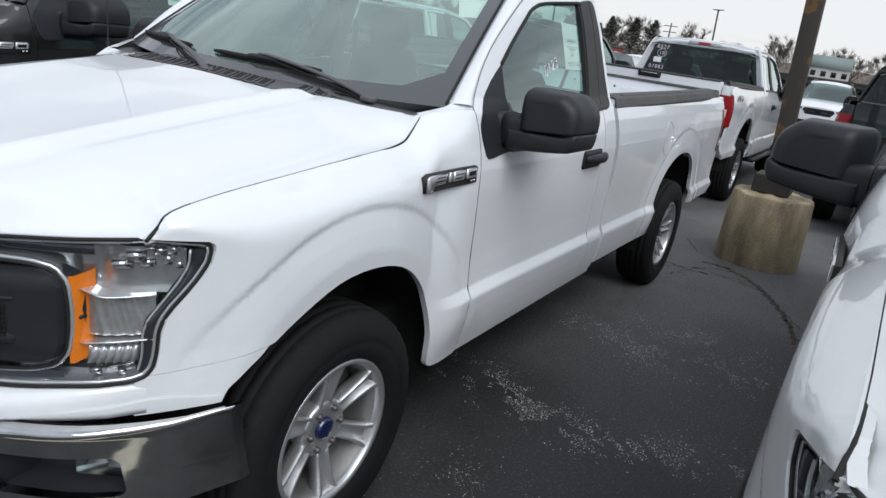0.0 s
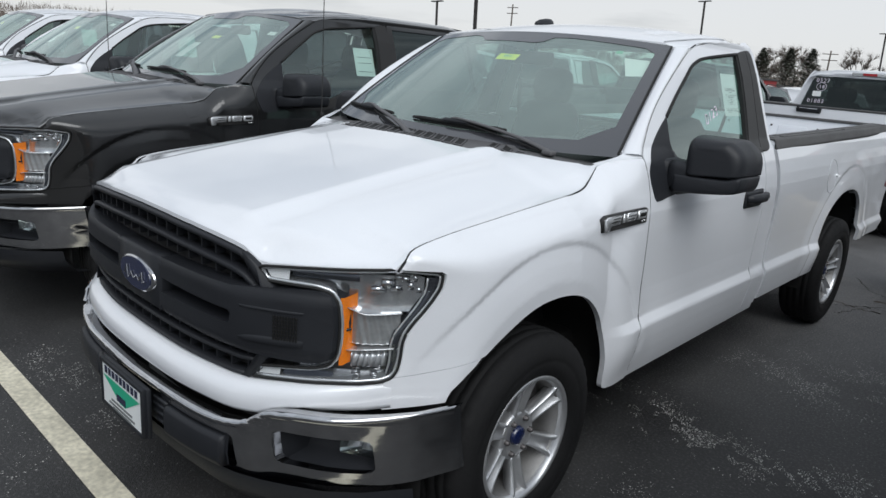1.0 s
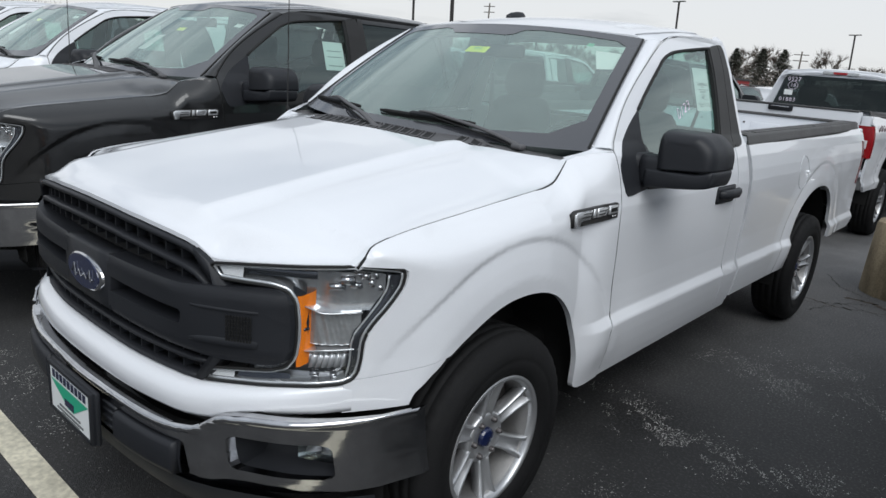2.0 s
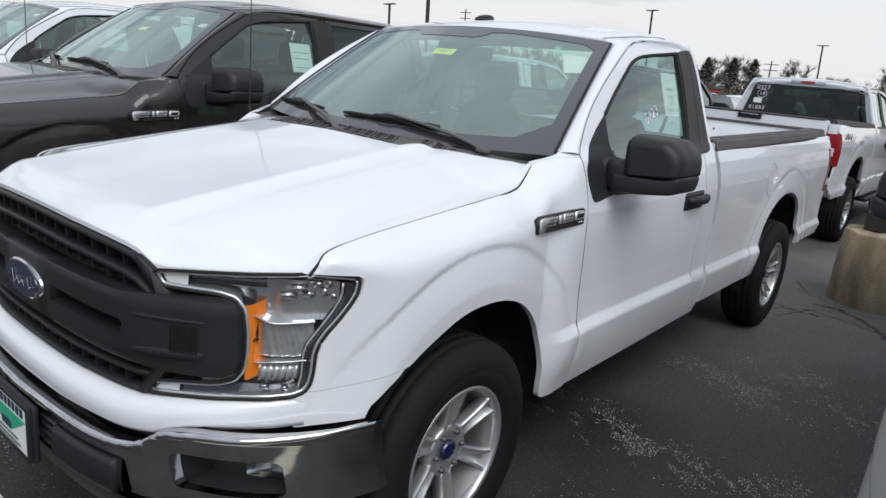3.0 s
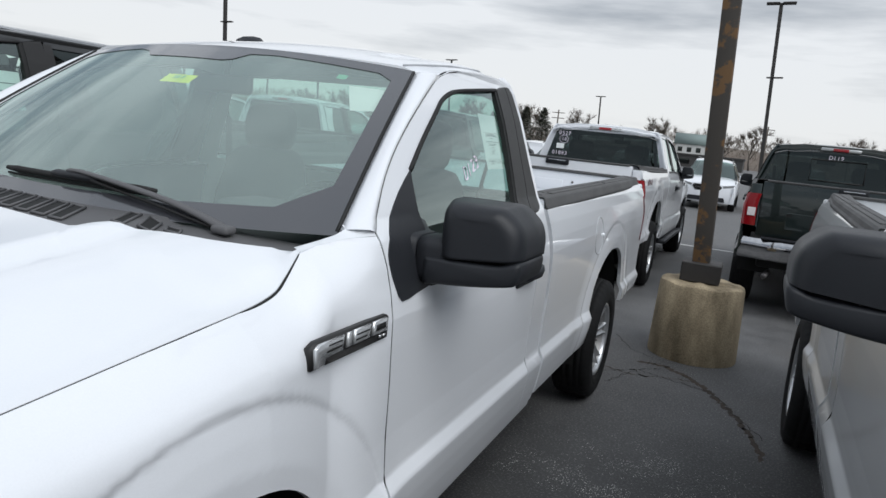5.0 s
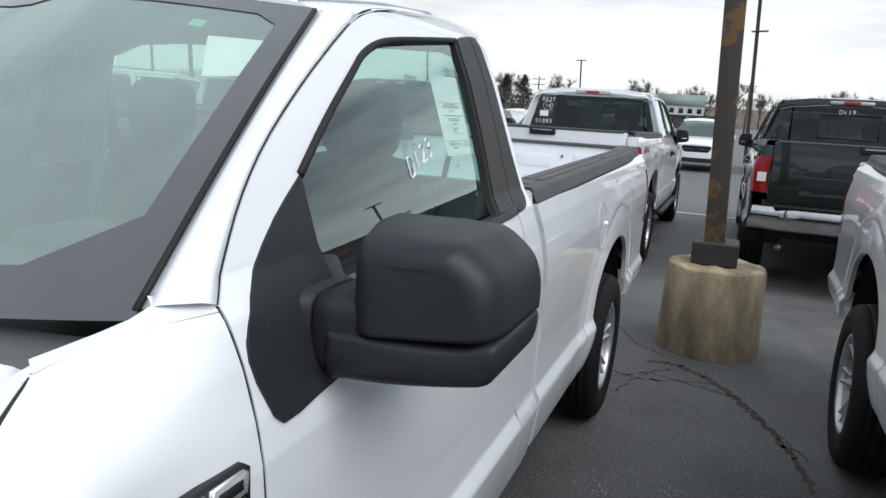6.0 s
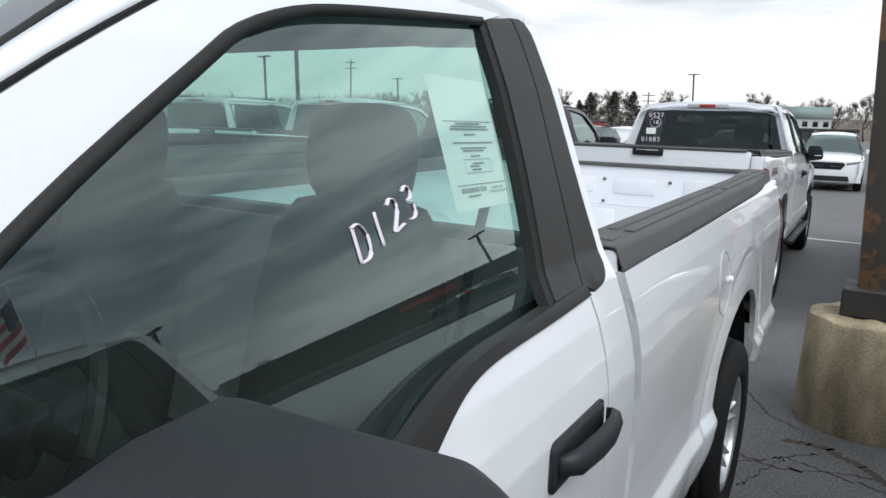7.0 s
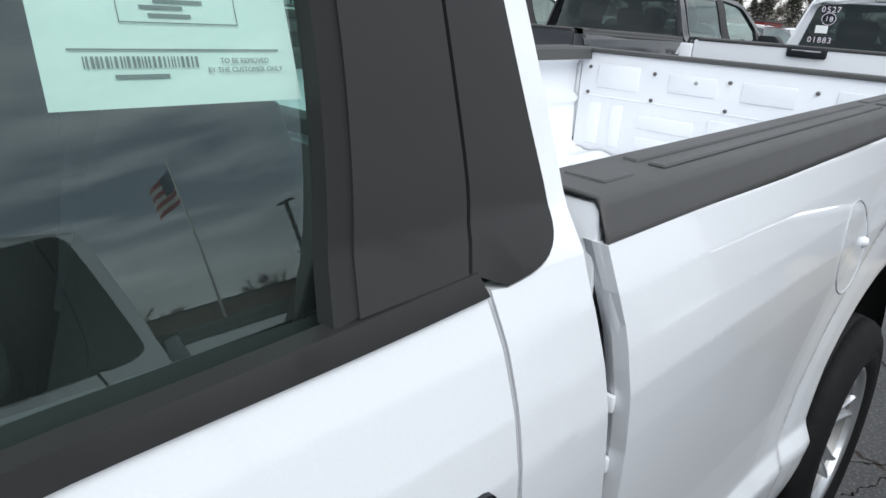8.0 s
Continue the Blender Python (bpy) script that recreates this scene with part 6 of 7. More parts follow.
# ---- ground ----
def ground():
    bm = bmesh.new()
    xs = [-900, -200, -60, -20, -8, -4, -2, 0, 2, 4, 8, 20, 60, 200, 900]
    ys = [-900, -200, -60, -20, -6, -3, 0, 3, 6, 9, 14, 20, 40, 90, 200, 900]
    vs = [[bm.verts.new((x, y, 0)) for x in xs] for y in ys]
    for a, b in zip(vs, vs[1:]):
        for j in range(len(xs) - 1):
            bm.faces.new((a[j], a[j + 1], b[j + 1], b[j]))
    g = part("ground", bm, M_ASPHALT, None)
    tagged(g, "dark sealed asphalt car park with pale grit", "ground", kind="structure")


ground()


def painted_line(x0, x1, y0, y1, mat, label):
    bm = bmesh.new()
    bm.faces.new([bm.verts.new(q) for q in ((x0, y0, .004), (x1, y0, .004), (x1, y1, .004), (x0, y1, .004))])
    tagged(part("painted_line", bm, mat, None), label, "road marking", kind="structure")


painted_line(-14, 4.4, -1.013, -.908, M_LINE, "worn cream stall line painted on asphalt")
painted_line(-14, 14, 12.66, 12.77, M_LINE_W, "white stall line painted on asphalt")

# ---- parked trucks ----
hero = pickup("white two-door pickup truck with black grille, chrome bumper and long bed", M_WHITE, (0, 0, 0), near=True, step=.035, antenna=True)
black = pickup("black crew cab pickup truck parked beside the white one", M_BLACK, (-2.70, -.035, 0), extra=.90, wb=3.683, lift=.06, antenna=True)
# silver truck's door glass is darkened to stand in for its shaded cabin
pickup("silver two-door pickup truck with black door mirrors beside the lamp post", M_SILVER, (3.018, .025, 0), -.8, lift=.05, near=True, step=.035, side_glass=M_GLASS_D)
white_four = pickup("white extended cab four wheel drive pickup truck seen from behind", M_WHITE, (-.29, 11.55, 0), 180, extra=.575, wb=3.683, lift=.06, small_mirror=True)
green = pickup("very dark green crew cab pickup truck seen from behind", M_GREEN, (2.60, 11.9, 0), 180, extra=.90, wb=3.683, lift=.06, brightwork=True, small_mirror=True)


# ---- lamp post on its concrete base ----
def lamp_post():
    T = thing("lamp_post", "rust-spotted bronze square lamp post on a round concrete base", "lamp post", (1.45, 5.12, 0))
    bm = bmesh.new()
    prof = [(.345, 0), (.348, .02), (.338, .3), (.328, .58), (.318, .605), (.295, .618), (.0, .625)]
    rows = []
    for a in np.linspace(0, 2 * math.pi, 48, endpoint=False):
        w = 1 + .006 * math.sin(a * 3 + 1) + .003 * math.sin(a * 11)
        rows.append([(r * w * math.cos(a), r * w * math.sin(a), z + (.006 * math.sin(a * 7) if z > .5 else 0)) for r, z in prof])
    loft(bm, rows + rows[:1], closed=False)
    bmesh.ops.remove_doubles(bm, verts=bm.verts, dist=.0005)
    part("concrete_base", bm, M_CONC, T, "weathered round concrete base with exposed aggregate")
    lean = Matrix.Rotation(radians(-2.5), 4, "Y")
    p = bmesh.new()
    box(p, (0, 0, 4.4), (.135, .135, 7.4), .012, 2, lean)
    post = part("post", p, M_POLE, T, "square post with rust spots")
    part("base_cover", box(bmesh.new(), (-.02, 0, .70), (.30, .30, .155), .008, 1), M_POLE_D, T)
    h = bmesh.new()
    box(h, (0, 0, 8.15), (1.3, .3, .10), .03, 2, lean)
    part("lamp_head", h, M_POLE_D, post)
    return T


lamp_post()

# ---- more parked vehicles ----
white_left = pickup("white extended cab pickup truck in the same row", M_WHITE, (-5.45, -.02, 0), extra=.575, wb=3.683, lift=.03, step=.07)
white_left_b = copy_thing(white_left, pose(-8.15, .05, 0))
grey_back = pickup("dark grey crew cab pickup truck seen from behind", M_GREY, (-3.02, 11.6, 0), 180, extra=.90, wb=3.683, lift=.06, step=.07)
white_back = copy_thing(white_four, pose(-5.75, 11.5, 0, 0, 0, 180))
tagged(white_back, "white extended cab pickup truck in the back row")
pickup("silver grey crew cab pickup truck in the back row", M_SILVER, (-8.5, 11.55, 0), 180, extra=.90, wb=3.683, lift=.05, step=.08)
grey_right = copy_thing(grey_back, pose(5.35, 11.7, 0, 0, 0, 180))
tagged(grey_right, "dark grey pickup truck in the back row beyond the green one")
white_right = copy_thing(white_left, pose(5.80, -.05, 0))
tagged(white_right, "white extended cab pickup truck beyond the silver one")


def suv(label, coat, at, turn=0.0):
    """A compact five-door SUV, nose towards minus y."""
    T = thing("compact_suv", label, "car", at, turn, "parked compact cars")
    W = .92
    low = [(.30, .86), (.45, .90), (.62, W), (.85, W), (.98, .88), (1.04, .80)]
    xw = lambda y, z: lerp(z, low) - .10 * smooth(.55, 0.0, y) ** 2 - .08 * smooth(4.0, 4.5, y)
    out = [(.06, .32), (.35, .30), (.40, .45), (.55, .64), (.80, .72), (1.05, .64), (1.20, .45), (1.25, .30), (3.20, .30), (3.25, .45), (3.40, .64), (3.65, .72), (3.90, .64), (4.05, .45), (4.10, .32), (4.45, .36), (4.48, .9), (4.3, 1.04), (1.25, 1.02), (.7, 1.0), (.25, .92), (.05, .78)]
    both("body_side", lambda: sheet(out, lambda y, z: (xw(y, z), y, z), .1, (-.03, 0, 0)), coat, T)
    hood = loft(bmesh.new(), [[(x, .03 + .10 * (x / .8) ** 2, .86 - .08 * (x / .8) ** 2), (x, .25, .965 - .05 * (x / .8) ** 4), (x, .7, 1.05 - .05 * (x / .8) ** 4), (x, 1.22, 1.09 - .06 * (x / .8) ** 4)] for x in np.linspace(-.82, .82, 11)], closed=False)
    part("bonnet", hood, coat, T)
    part("front_fascia", loft(bmesh.new(), [[(x, .04 + .11 * (x / .86) ** 2, .86 - .06 * (x / .86) ** 2), (x, .02 + .11 * (x / .86) ** 2, .70), (x, -.02 + .12 * (x / .86) ** 2, .50), (x, .03 + .12 * (x / .86) ** 2, .26)] for x in np.linspace(-.88, .88, 13)], closed=False), coat, T)
    part("upper_grille", sheet([(-.36, .62), (.36, .62), (.46, .76), (.40, .82), (-.40, .82), (-.46, .76)], lambda x, z: (x, .0 + .10 * (x / .86) ** 2, z), .15, (0, .05, 0)), M_DARK, T, "black grille")
    bars = loft(bmesh.new(), [[(x, -.012 + .10 * (x / .86) ** 2, z) for z in (.70, .73)] for x in np.linspace(-.4, .4, 9)], closed=False)
    part("grille_bar", bars, M_CHROME, T)
    part("lower_grille", sheet([(-.60, .30), (.60, .30), (.55, .44), (-.55, .44)], lambda x, z: (x, -.02 + .12 * (x / .86) ** 2, z), .15, (0, .05, 0)), M_PLASTIC, T)
    ov = revolve(bmesh.new(), [(0, 0), (0, .06), (.01, .066)], 20)
    bmesh.ops.transform(ov, matrix=Matrix.Translation((0, -.02, .73)) @ Matrix.Rotation(radians(90), 4, "Z") @ Matrix.Diagonal((1, 1.3, .55, 1)), verts=ov.verts)
    part("oval_emblem", ov, M_BLUE, T)
    for flip in (False, True):
        hl = part("headlamp", sheet([(.50, .74), (.80, .76), (.87, .84), (.80, .88), (.48, .82)], lambda x, z: (x, .02 + .13 * (x / .86) ** 2, z), .08, (0, .05, 0)), M_REFL, T, "clear headlamp", flip)
        part("fog_surround", sheet([(.58, .46), (.80, .48), (.80, .58), (.58, .55)], lambda x, z: (x, .0 + .11 * (x / .86) ** 2, z), .08, (0, .03, 0)), M_PLASTIC, T, "", flip)
        part("indicator", sheet([(.63, .49), (.76, .50), (.76, .55), (.63, .53)], lambda x, z: (x, -.006 + .11 * (x / .86) ** 2, z), .08, (0, .02, 0)), M_AMBER, hl, "", flip)
    cab = [(1.15, .70), (1.85, .615), (2.6, .60), (3.6, .60), (4.25, .62)]
    roofz = lambda x, y: lerp(y, [(1.75, 1.60), (2.1, 1.67), (2.8, 1.695), (3.6, 1.665), (4.2, 1.60)]) - .05 * (x / .6) ** 2
    part("roof", sheet([(-.60, 1.85), (0, 1.78), (.60, 1.85), (.60, 4.2), (-.60, 4.2)], lambda x, y: (x, y, roofz(x, y)), .15, (0, 0, -.03)), coat, T)
    part("windscreen", loft(bmesh.new(), [[(.76 * u, 1.20 + .12 * u * u, 1.07), (.70 * u, 1.5 + .10 * u * u, 1.34), (.59 * u, 1.79 + .07 * u * u, 1.60 - .03 * u * u)] for u in np.linspace(-1, 1, 9)], closed=False), M_GLASS, T)
    sidew = [(1.45, 1.07), (1.98, 1.52), (2.2, 1.58), (3.5, 1.57), (4.1, 1.45), (4.25, 1.14), (4.2, 1.08)]
    gx = lambda y, z: (.88 - .47 * (z - 1.0), y, z)
    both("side_glass", lambda: sheet(sidew, gx, .2), M_GLASS_D, T)
    ring = [(1.22, 1.04), (1.86, 1.60), (2.2, 1.645), (3.6, 1.63), (4.25, 1.56), (4.46, 1.10), (4.25, 1.14), (4.1, 1.45), (3.5, 1.57), (2.2, 1.58), (1.98, 1.52), (1.45, 1.07), (4.24, 1.08), (4.24, 1.03)]
    both("window_frame", lambda: sheet(ring, lambda y, z: (.885 - .47 * (z - 1.0), y, z), .2), coat, T)
    part("tail", sheet([(-.84, .40), (.84, .40), (.86, 1.0), (.62, 1.58), (-.62, 1.58), (-.86, 1.0)], lambda x, z: (x, 4.47 - .22 * smooth(1.0, 1.6, z), z), .2), coat, T)
    part("underbody", boxed((0, 2.25, .36), (1.5, 4.0, .2), .03), M_DARK, T)
    part("cabin_floor", boxed((0, 2.6, .9), (1.5, 2.6, .2), .05), M_INT, T)
    both("door_mirror", lambda: boxed((1.0, 1.62, 1.12), (.20, .10, .14), .03, 3), coat, T)
    both("roof_bar", lambda: tube(bmesh.new(), [(.56, 2.1, 1.66), (.56, 2.3, 1.70), (.56, 3.6, 1.69), (.56, 3.9, 1.64)], .018, 6), M_SATIN, T)
    for s in (1, -1):
        for y in (.82, 3.66):
            add_wheel(T, s * .80, y, .34, s, .885)
    return T


suv_a = suv("white compact SUV with black grille facing the trucks", M_WHITE, (.30, 23.4, 0))
for x, y, c in ((-2.5, 23.6, 0), (-5.2, 23.5, 0), (3.1, 23.5, 1), (6.0, 23.6, 0), (-7.9, 23.4, 1), (-10.6, 23.5, 0), (8.8, 23.5, 0)):
    if c:
        suv("dark grey compact SUV facing the trucks", M_GREY, (x, y, 0))
    else:
        copy_thing(suv_a, pose(x, y, 0))
for x in (-16, -13.2, -10.4, -7.6, 11.6, 14.4):
    copy_thing(suv_a, pose(x, 33.0, 0, 0, 0, 180))


# ---- lamp posts further off ----
def far_lamp(x, y, h, arm=0.28, base=True):
    T = thing("street_lamp", "dark bronze car park lamp on a tall square pole", "street lamp", (x, y, 0), group="car park lamps")
    lean = Matrix.Rotation(radians(-2.5), 4, "Y")
    p = box(bmesh.new(), (0, 0, h / 2), (.14, .14, h), .01, 1, lean)
    post = part("pole", p, M_POLE_D, T)
    hd = box(bmesh.new(), (-arm - .02, 0, h), (.50, .36, .07), .02, 1, lean)
    box(hd, (arm + .02, 0, h), (.50, .36, .07), .02, 1, lean)
    box(hd, (0, 0, h - .02), (arm * 2, .08, .08), .01, 1, lean)
    if h > 8:
        part("side_light", box(bmesh.new(), (.1, 0, h * .64), (.62, .2, .05), .015, 1, lean), M_POLE_D, post)
    part("lamp_head", hd, M_POLE_D, post)


for x, y, h in ((-15.1, 78, 7.4), (1.86, 31, 8.1), (-25.5, 60, 8.4), (-20.9, 24.5, 8.6), (-37.7, 39, 6.1), (-39, 58, 5.8), (30, 60, 8.5), (24, 8, 8.0), (36, -6, 8.5), (25.4, 17.8, 8.4), (19.4, 35, 7.2)):
    far_lamp(x, y, h)


# ---- trees ----
def bare_tree(label, x, y, h, seed, twigs=1000):
    rng = random.Random(seed)
    T = thing("bare_tree", label, "tree", (x, y, -.1), group="trees along the horizon")
    wood, fuzz = bmesh.new(), bmesh.new()
    tips = []

    def limb(p, d, ln, r, lvl):
        q = p + d * ln * .5 + Vector((rng.uniform(-1, 1), rng.uniform(-1, 1), rng.uniform(0, 1))) * ln * .06
        e = p + d * ln
        tube(wood, [p, q, e], [r, r * .75, r * .5], 5 if lvl < 2 else 3)
        if lvl >= 3:
            tips.append((e, d, ln))
            return
        for _ in range(rng.choice((2, 3, 3)) if lvl else 6):
            s = rng.uniform(.45, 1.0) if lvl == 0 else rng.uniform(.5, 1.0)
            nd = (d * rng.uniform(.5, 1.0) + Vector((rng.uniform(-1, 1), rng.uniform(-1, 1), rng.uniform(-.1, .7))) * .75).normalized()
            limb(p.lerp(e, s), nd, ln * rng.uniform(.5, .72), r * .5, lvl + 1)
    limb(Vector((0, 0, 0)), Vector((0, 0, 1)), h * .42, h * .018, 0)
    for i in range(twigs):
        e, d, ln = rng.choice(tips)
        a = e - d * ln * rng.uniform(0, .6)
        for _ in range(3):
            nd = (d + Vector((rng.uniform(-1, 1), rng.uniform(-1, 1), rng.uniform(-.4, .9)))).normalized() * h * rng.uniform(.05, .13)
            side = nd.cross(Vector((rng.uniform(-1, 1), rng.uniform(-1, 1), rng.uniform(-1, 1)))).normalized() * h * .0011
            fuzz.faces.new([fuzz.verts.new(q) for q in (a - side, a + side, a + nd)])
    part("trunk", wood, M_BARK, T)
    tagged(part("twig_mass", fuzz, M_TWIG, T), kind="stuff")
    return T


def evergreen(label, x, y, h, seed):
    rng = random.Random(seed)
    T = thing("evergreen_tree", label, "tree", (x, y, -.1), group="trees along the horizon")
    part("trunk", tube(bmesh.new(), [(0, 0, 0), (0, 0, h * .5), (0, 0, h * .97)], [h * .018, h * .012, h * .003], 6), M_BARK, T)
    bm = bmesh.new()
    for i in range(1500):
        t = rng.random() ** .8
        z = h * (.10 + .90 * t)
        reach = h * .31 * (1 - t) ** .70 * rng.uniform(.25, 1.2) + h * .006
        a = rng.uniform(0, 2 * math.pi)
        c = Vector((reach * math.cos(a), reach * math.sin(a), z - reach * .25 + rng.uniform(-.02, .02) * h))
        d = Vector((math.cos(a), math.sin(a), rng.uniform(-.35, .25)))
        u = Vector((-math.sin(a), math.cos(a), rng.uniform(-.3, .3)))
        w = h * rng.uniform(.014, .034)
        bm.faces.new([bm.verts.new(q) for q in (c - d * w * 1.6, c + u * w, c + d * w * 1.7, c - u * w)])
    tagged(part("needles", bm, M_PINE, T), kind="stuff")
    return T


tree_a = bare_tree("bare grey-brown tree in late winter", -60, 170, 11, 1)
tree_b = bare_tree("bare spreading tree in late winter", -30, 175, 10, 2, 1100)
tree_c = bare_tree("bare tall tree in late winter", 20, 180, 12, 3)
pine_a = evergreen("dark green evergreen tree on the horizon", -43, 150, 9.4, 4)
rng = random.Random(11)
for x, y, s in ((-52.5, 150, .98), (-49.5, 156, 1.0), (-55, 150, .80), (-46.5, 148, .98), (-58.5, 152, .75)):
    copy_thing(pine_a, pose(x, y, -.1, 0, 0, x * 37) @ Matrix.Scale(s, 4)) if s < .99 else bare_tree("bare tree among evergreens", x, y, 9.2, int(-x))
# belt of woodland on the low rise behind the car park
for i in range(64):
    x = -150 + i * 6.0 + rng.uniform(-2.5, 2.5)
    y = 205 + rng.uniform(-16, 22)
    src = (tree_a, tree_b, tree_c)[i % 3]
    s = rng.uniform(1.0, 1.5)
    copy_thing(src, pose(x, y, 0, 0, 0, rng.uniform(0, 360)) @ Matrix.Scale(s, 4))
for i in range(36):
    a = -1.25 + i * .062 + rng.uniform(-.02, .02)
    r = 150 + rng.uniform(-10, 25)
    s = rng.uniform(.7, 1.1)
    copy_thing((tree_a, tree_b, tree_c)[i % 3], pose(r * math.cos(a), r * math.sin(a), 0, 0, 0, rng.uniform(0, 360)) @ Matrix.Scale(s, 4))


# nearer row of trees across the road
for i in range(26):
    a = .02 + i * .030 + rng.uniform(-.01, .01)
    d = 96 + rng.uniform(-6, 8)
    copy_thing((tree_b, tree_a, tree_c)[i % 3], pose(d * math.cos(a), d * math.sin(a), 0, 0, 0, rng.uniform(0, 360)) @ Matrix.Scale(rng.uniform(.95, 1.3), 4))


def woods():
    """Brown mass of far woodland: many thin upright twig strips on a low bank."""
    r = random.Random(5)
    bm = bmesh.new()
    for i in range(76000):
        a = r.uniform(-1.35, 2.9)
        d = 235 + r.uniform(-18, 25)
        x, y = d * math.cos(a), d * math.sin(a)
        top = 8.6 + 1.3 * math.sin(a * 9) + .9 * math.sin(a * 23 + 1) + 1.0 * noise.noise(Vector((a * 60, 0, 3))) + .8 * noise.noise(Vector((a * 190, 0, 7)))
        z = top * r.uniform(0, 1) ** .55 - 1.2
        t = Vector((-math.sin(a), math.cos(a), 0))
        w, h = r.uniform(.025, .085), r.uniform(.7, 1.9)
        k = r.gauss(0, .40)
        bm.faces.new([bm.verts.new(q) for q in (Vector((x, y, z)) - t * w, Vector((x, y, z)) + t * w, Vector((x, y, z + h)) + t * k)])
    tagged(part("far_woods", bm, M_TWIG, None), "brown leafless woods along the horizon", "woods", kind="stuff")
    bank = bmesh.new()
    rows = []
    for a in np.linspace(-1.4, 2.95, 90):
        h = 5.6 + 1.2 * math.sin(a * 9) + .7 * math.sin(a * 23 + 1)
        rows.append([(225 * math.cos(a), 225 * math.sin(a), -.2), (242 * math.cos(a), 242 * math.sin(a), h * .8), (265 * math.cos(a), 265 * math.sin(a), h)])
    loft(bank, rows, closed=False)
    tagged(part("far_bank", bank, M_TWIG, None), "low wooded rise behind the car park", "ground", kind="structure")


woods()


def building(name, label, at, size, wall, roof, rows, cols, turn=0.0, pitched=False):
    T = thing(name, label, "building", at, turn)
    w, d, h = size
    part("wall", boxed((0, 0, h / 2), (w, d, h)), wall, T)
    if pitched:
        part("roof", loft(bmesh.new(), [[(x, -d / 2 - .3, h), (x, 0, h + d * .35), (x, d / 2 + .3, h)] for x in (-w / 2 - .3, w / 2 + .3)]), roof, T)
    else:
        part("roof", boxed((0, 0, h + .15), (w + .4, d + .4, .3)), roof, T)
    if name == "service_building":
        part("fascia", boxed((-w * .05, -d / 2 - .1, h - .40), (w * .16, .2, .5)), M_REDSIGN, T, "red fascia")
    for r in range(rows):
        for c in range(cols):
            x = -w / 2 + w * (c + .5) / cols
            z = h * (r + .5) / rows
            part("window", boxed((x, -d / 2, z), (w / cols * .5, .12, h / rows * .45)), M_GLASS_D, T)


building("house", "pale two-storey house among the trees", (-13.2, 190, 0), (11, 8, 5.2), M_SIDING, M_SLATE, 2, 5, 8, True)
building("shop_building", "long low brown building behind parked cars", (-16, 150, 0), (30, 14, 2.3), M_ROOF, M_ROOF, 1, 7)
building("shop_building", "low building with a red front", (-44, 120, 0), (8, 8, 2.6), M_REDSIGN, M_ROOF, 1, 3)
building("warehouse", "long white low commercial building", (-120, 92, 0), (40, 20, 5.0), M_SIDING, M_ROOF, 1, 0, 50)
building("warehouse", "dark long low building across the road", (70, 30, 0), (50, 18, 7.0), M_BRICK, M_ROOF, 1, 12, -70)


building("service_building", "long dark service building with a red fascia", (31, 42, 0), (26, 12, 5.4), M_ROOF, M_ROOF, 1, 3, -37)


# ---- flagpole across the road ----
def flagpole(x, y):
    T = thing("flagpole", "tall white flagpole with a striped flag", "flagpole", (x, y, 0))
    pole = part("pole", tube(bmesh.new(), [(0, 0, 0), (0, 0, 15.2)], [.10, .05], 8), M_SIDING, T)
    for i in range(7):
        bm = bmesh.new()
        z0, z1 = 15.0 - i * .34, 15.0 - (i + 1) * .34
        loft(bm, [[(u * 3.6, .25 * math.sin(u * 7), z0 - u * .9), (u * 3.6, .25 * math.sin(u * 7), z1 - u * .9)] for u in np.linspace(.02, 1, 12)], closed=False)
        part("flag_stripe", bm, M_REDSIGN if i % 2 == 0 else M_SIDING, pole)
    bm = bmesh.new()
    loft(bm, [[(u * 1.5, .25 * math.sin(u * 1.5 / 3.6 * 7) - .03, 15.0 - u * .375), (u * 1.5, .25 * math.sin(u * 1.5 / 3.6 * 7) - .03, 13.7 - u * .375)] for u in np.linspace(.02, 1, 6)], closed=False)
    part("flag_canton", bm, M_BLUE, pole)


flagpole(34, 17.8)


def utility_pole(x, y, h):
    T = thing("utility_pole", "wooden utility pole with cross arms", "utility pole", (x, y, 0), group="utility poles")
    p = part("pole", tube(bmesh.new(), [(0, 0, 0), (0, 0, h)], [.16, .11], 8), M_BARK, T)
    for z in (h - .5, h - 1.4):
        part("cross_arm", boxed((0, 0, z), (2.2, .1, .12)), M_BARK, p)


for x, y, h in ((-72.7, 92, 11.4), (-31, 118, 7.6), (2.2, 128, 8.2)):
    utility_pole(x, y, h)


# ---- papers, stickers and marker writing ----
def on_glass(truck, name, y0, y1, z0, z1, off, mat, parent=None, flip=False, wb=3.584, label=""):
    bm = sheet([(y0, z0), (y1, z0), (y1, z1), (y0, z1)], lambda y, z: (glass_x(z) + off + .012, y, z), .08)
    return part(name, bm, mat, parent or truck, label, flip)


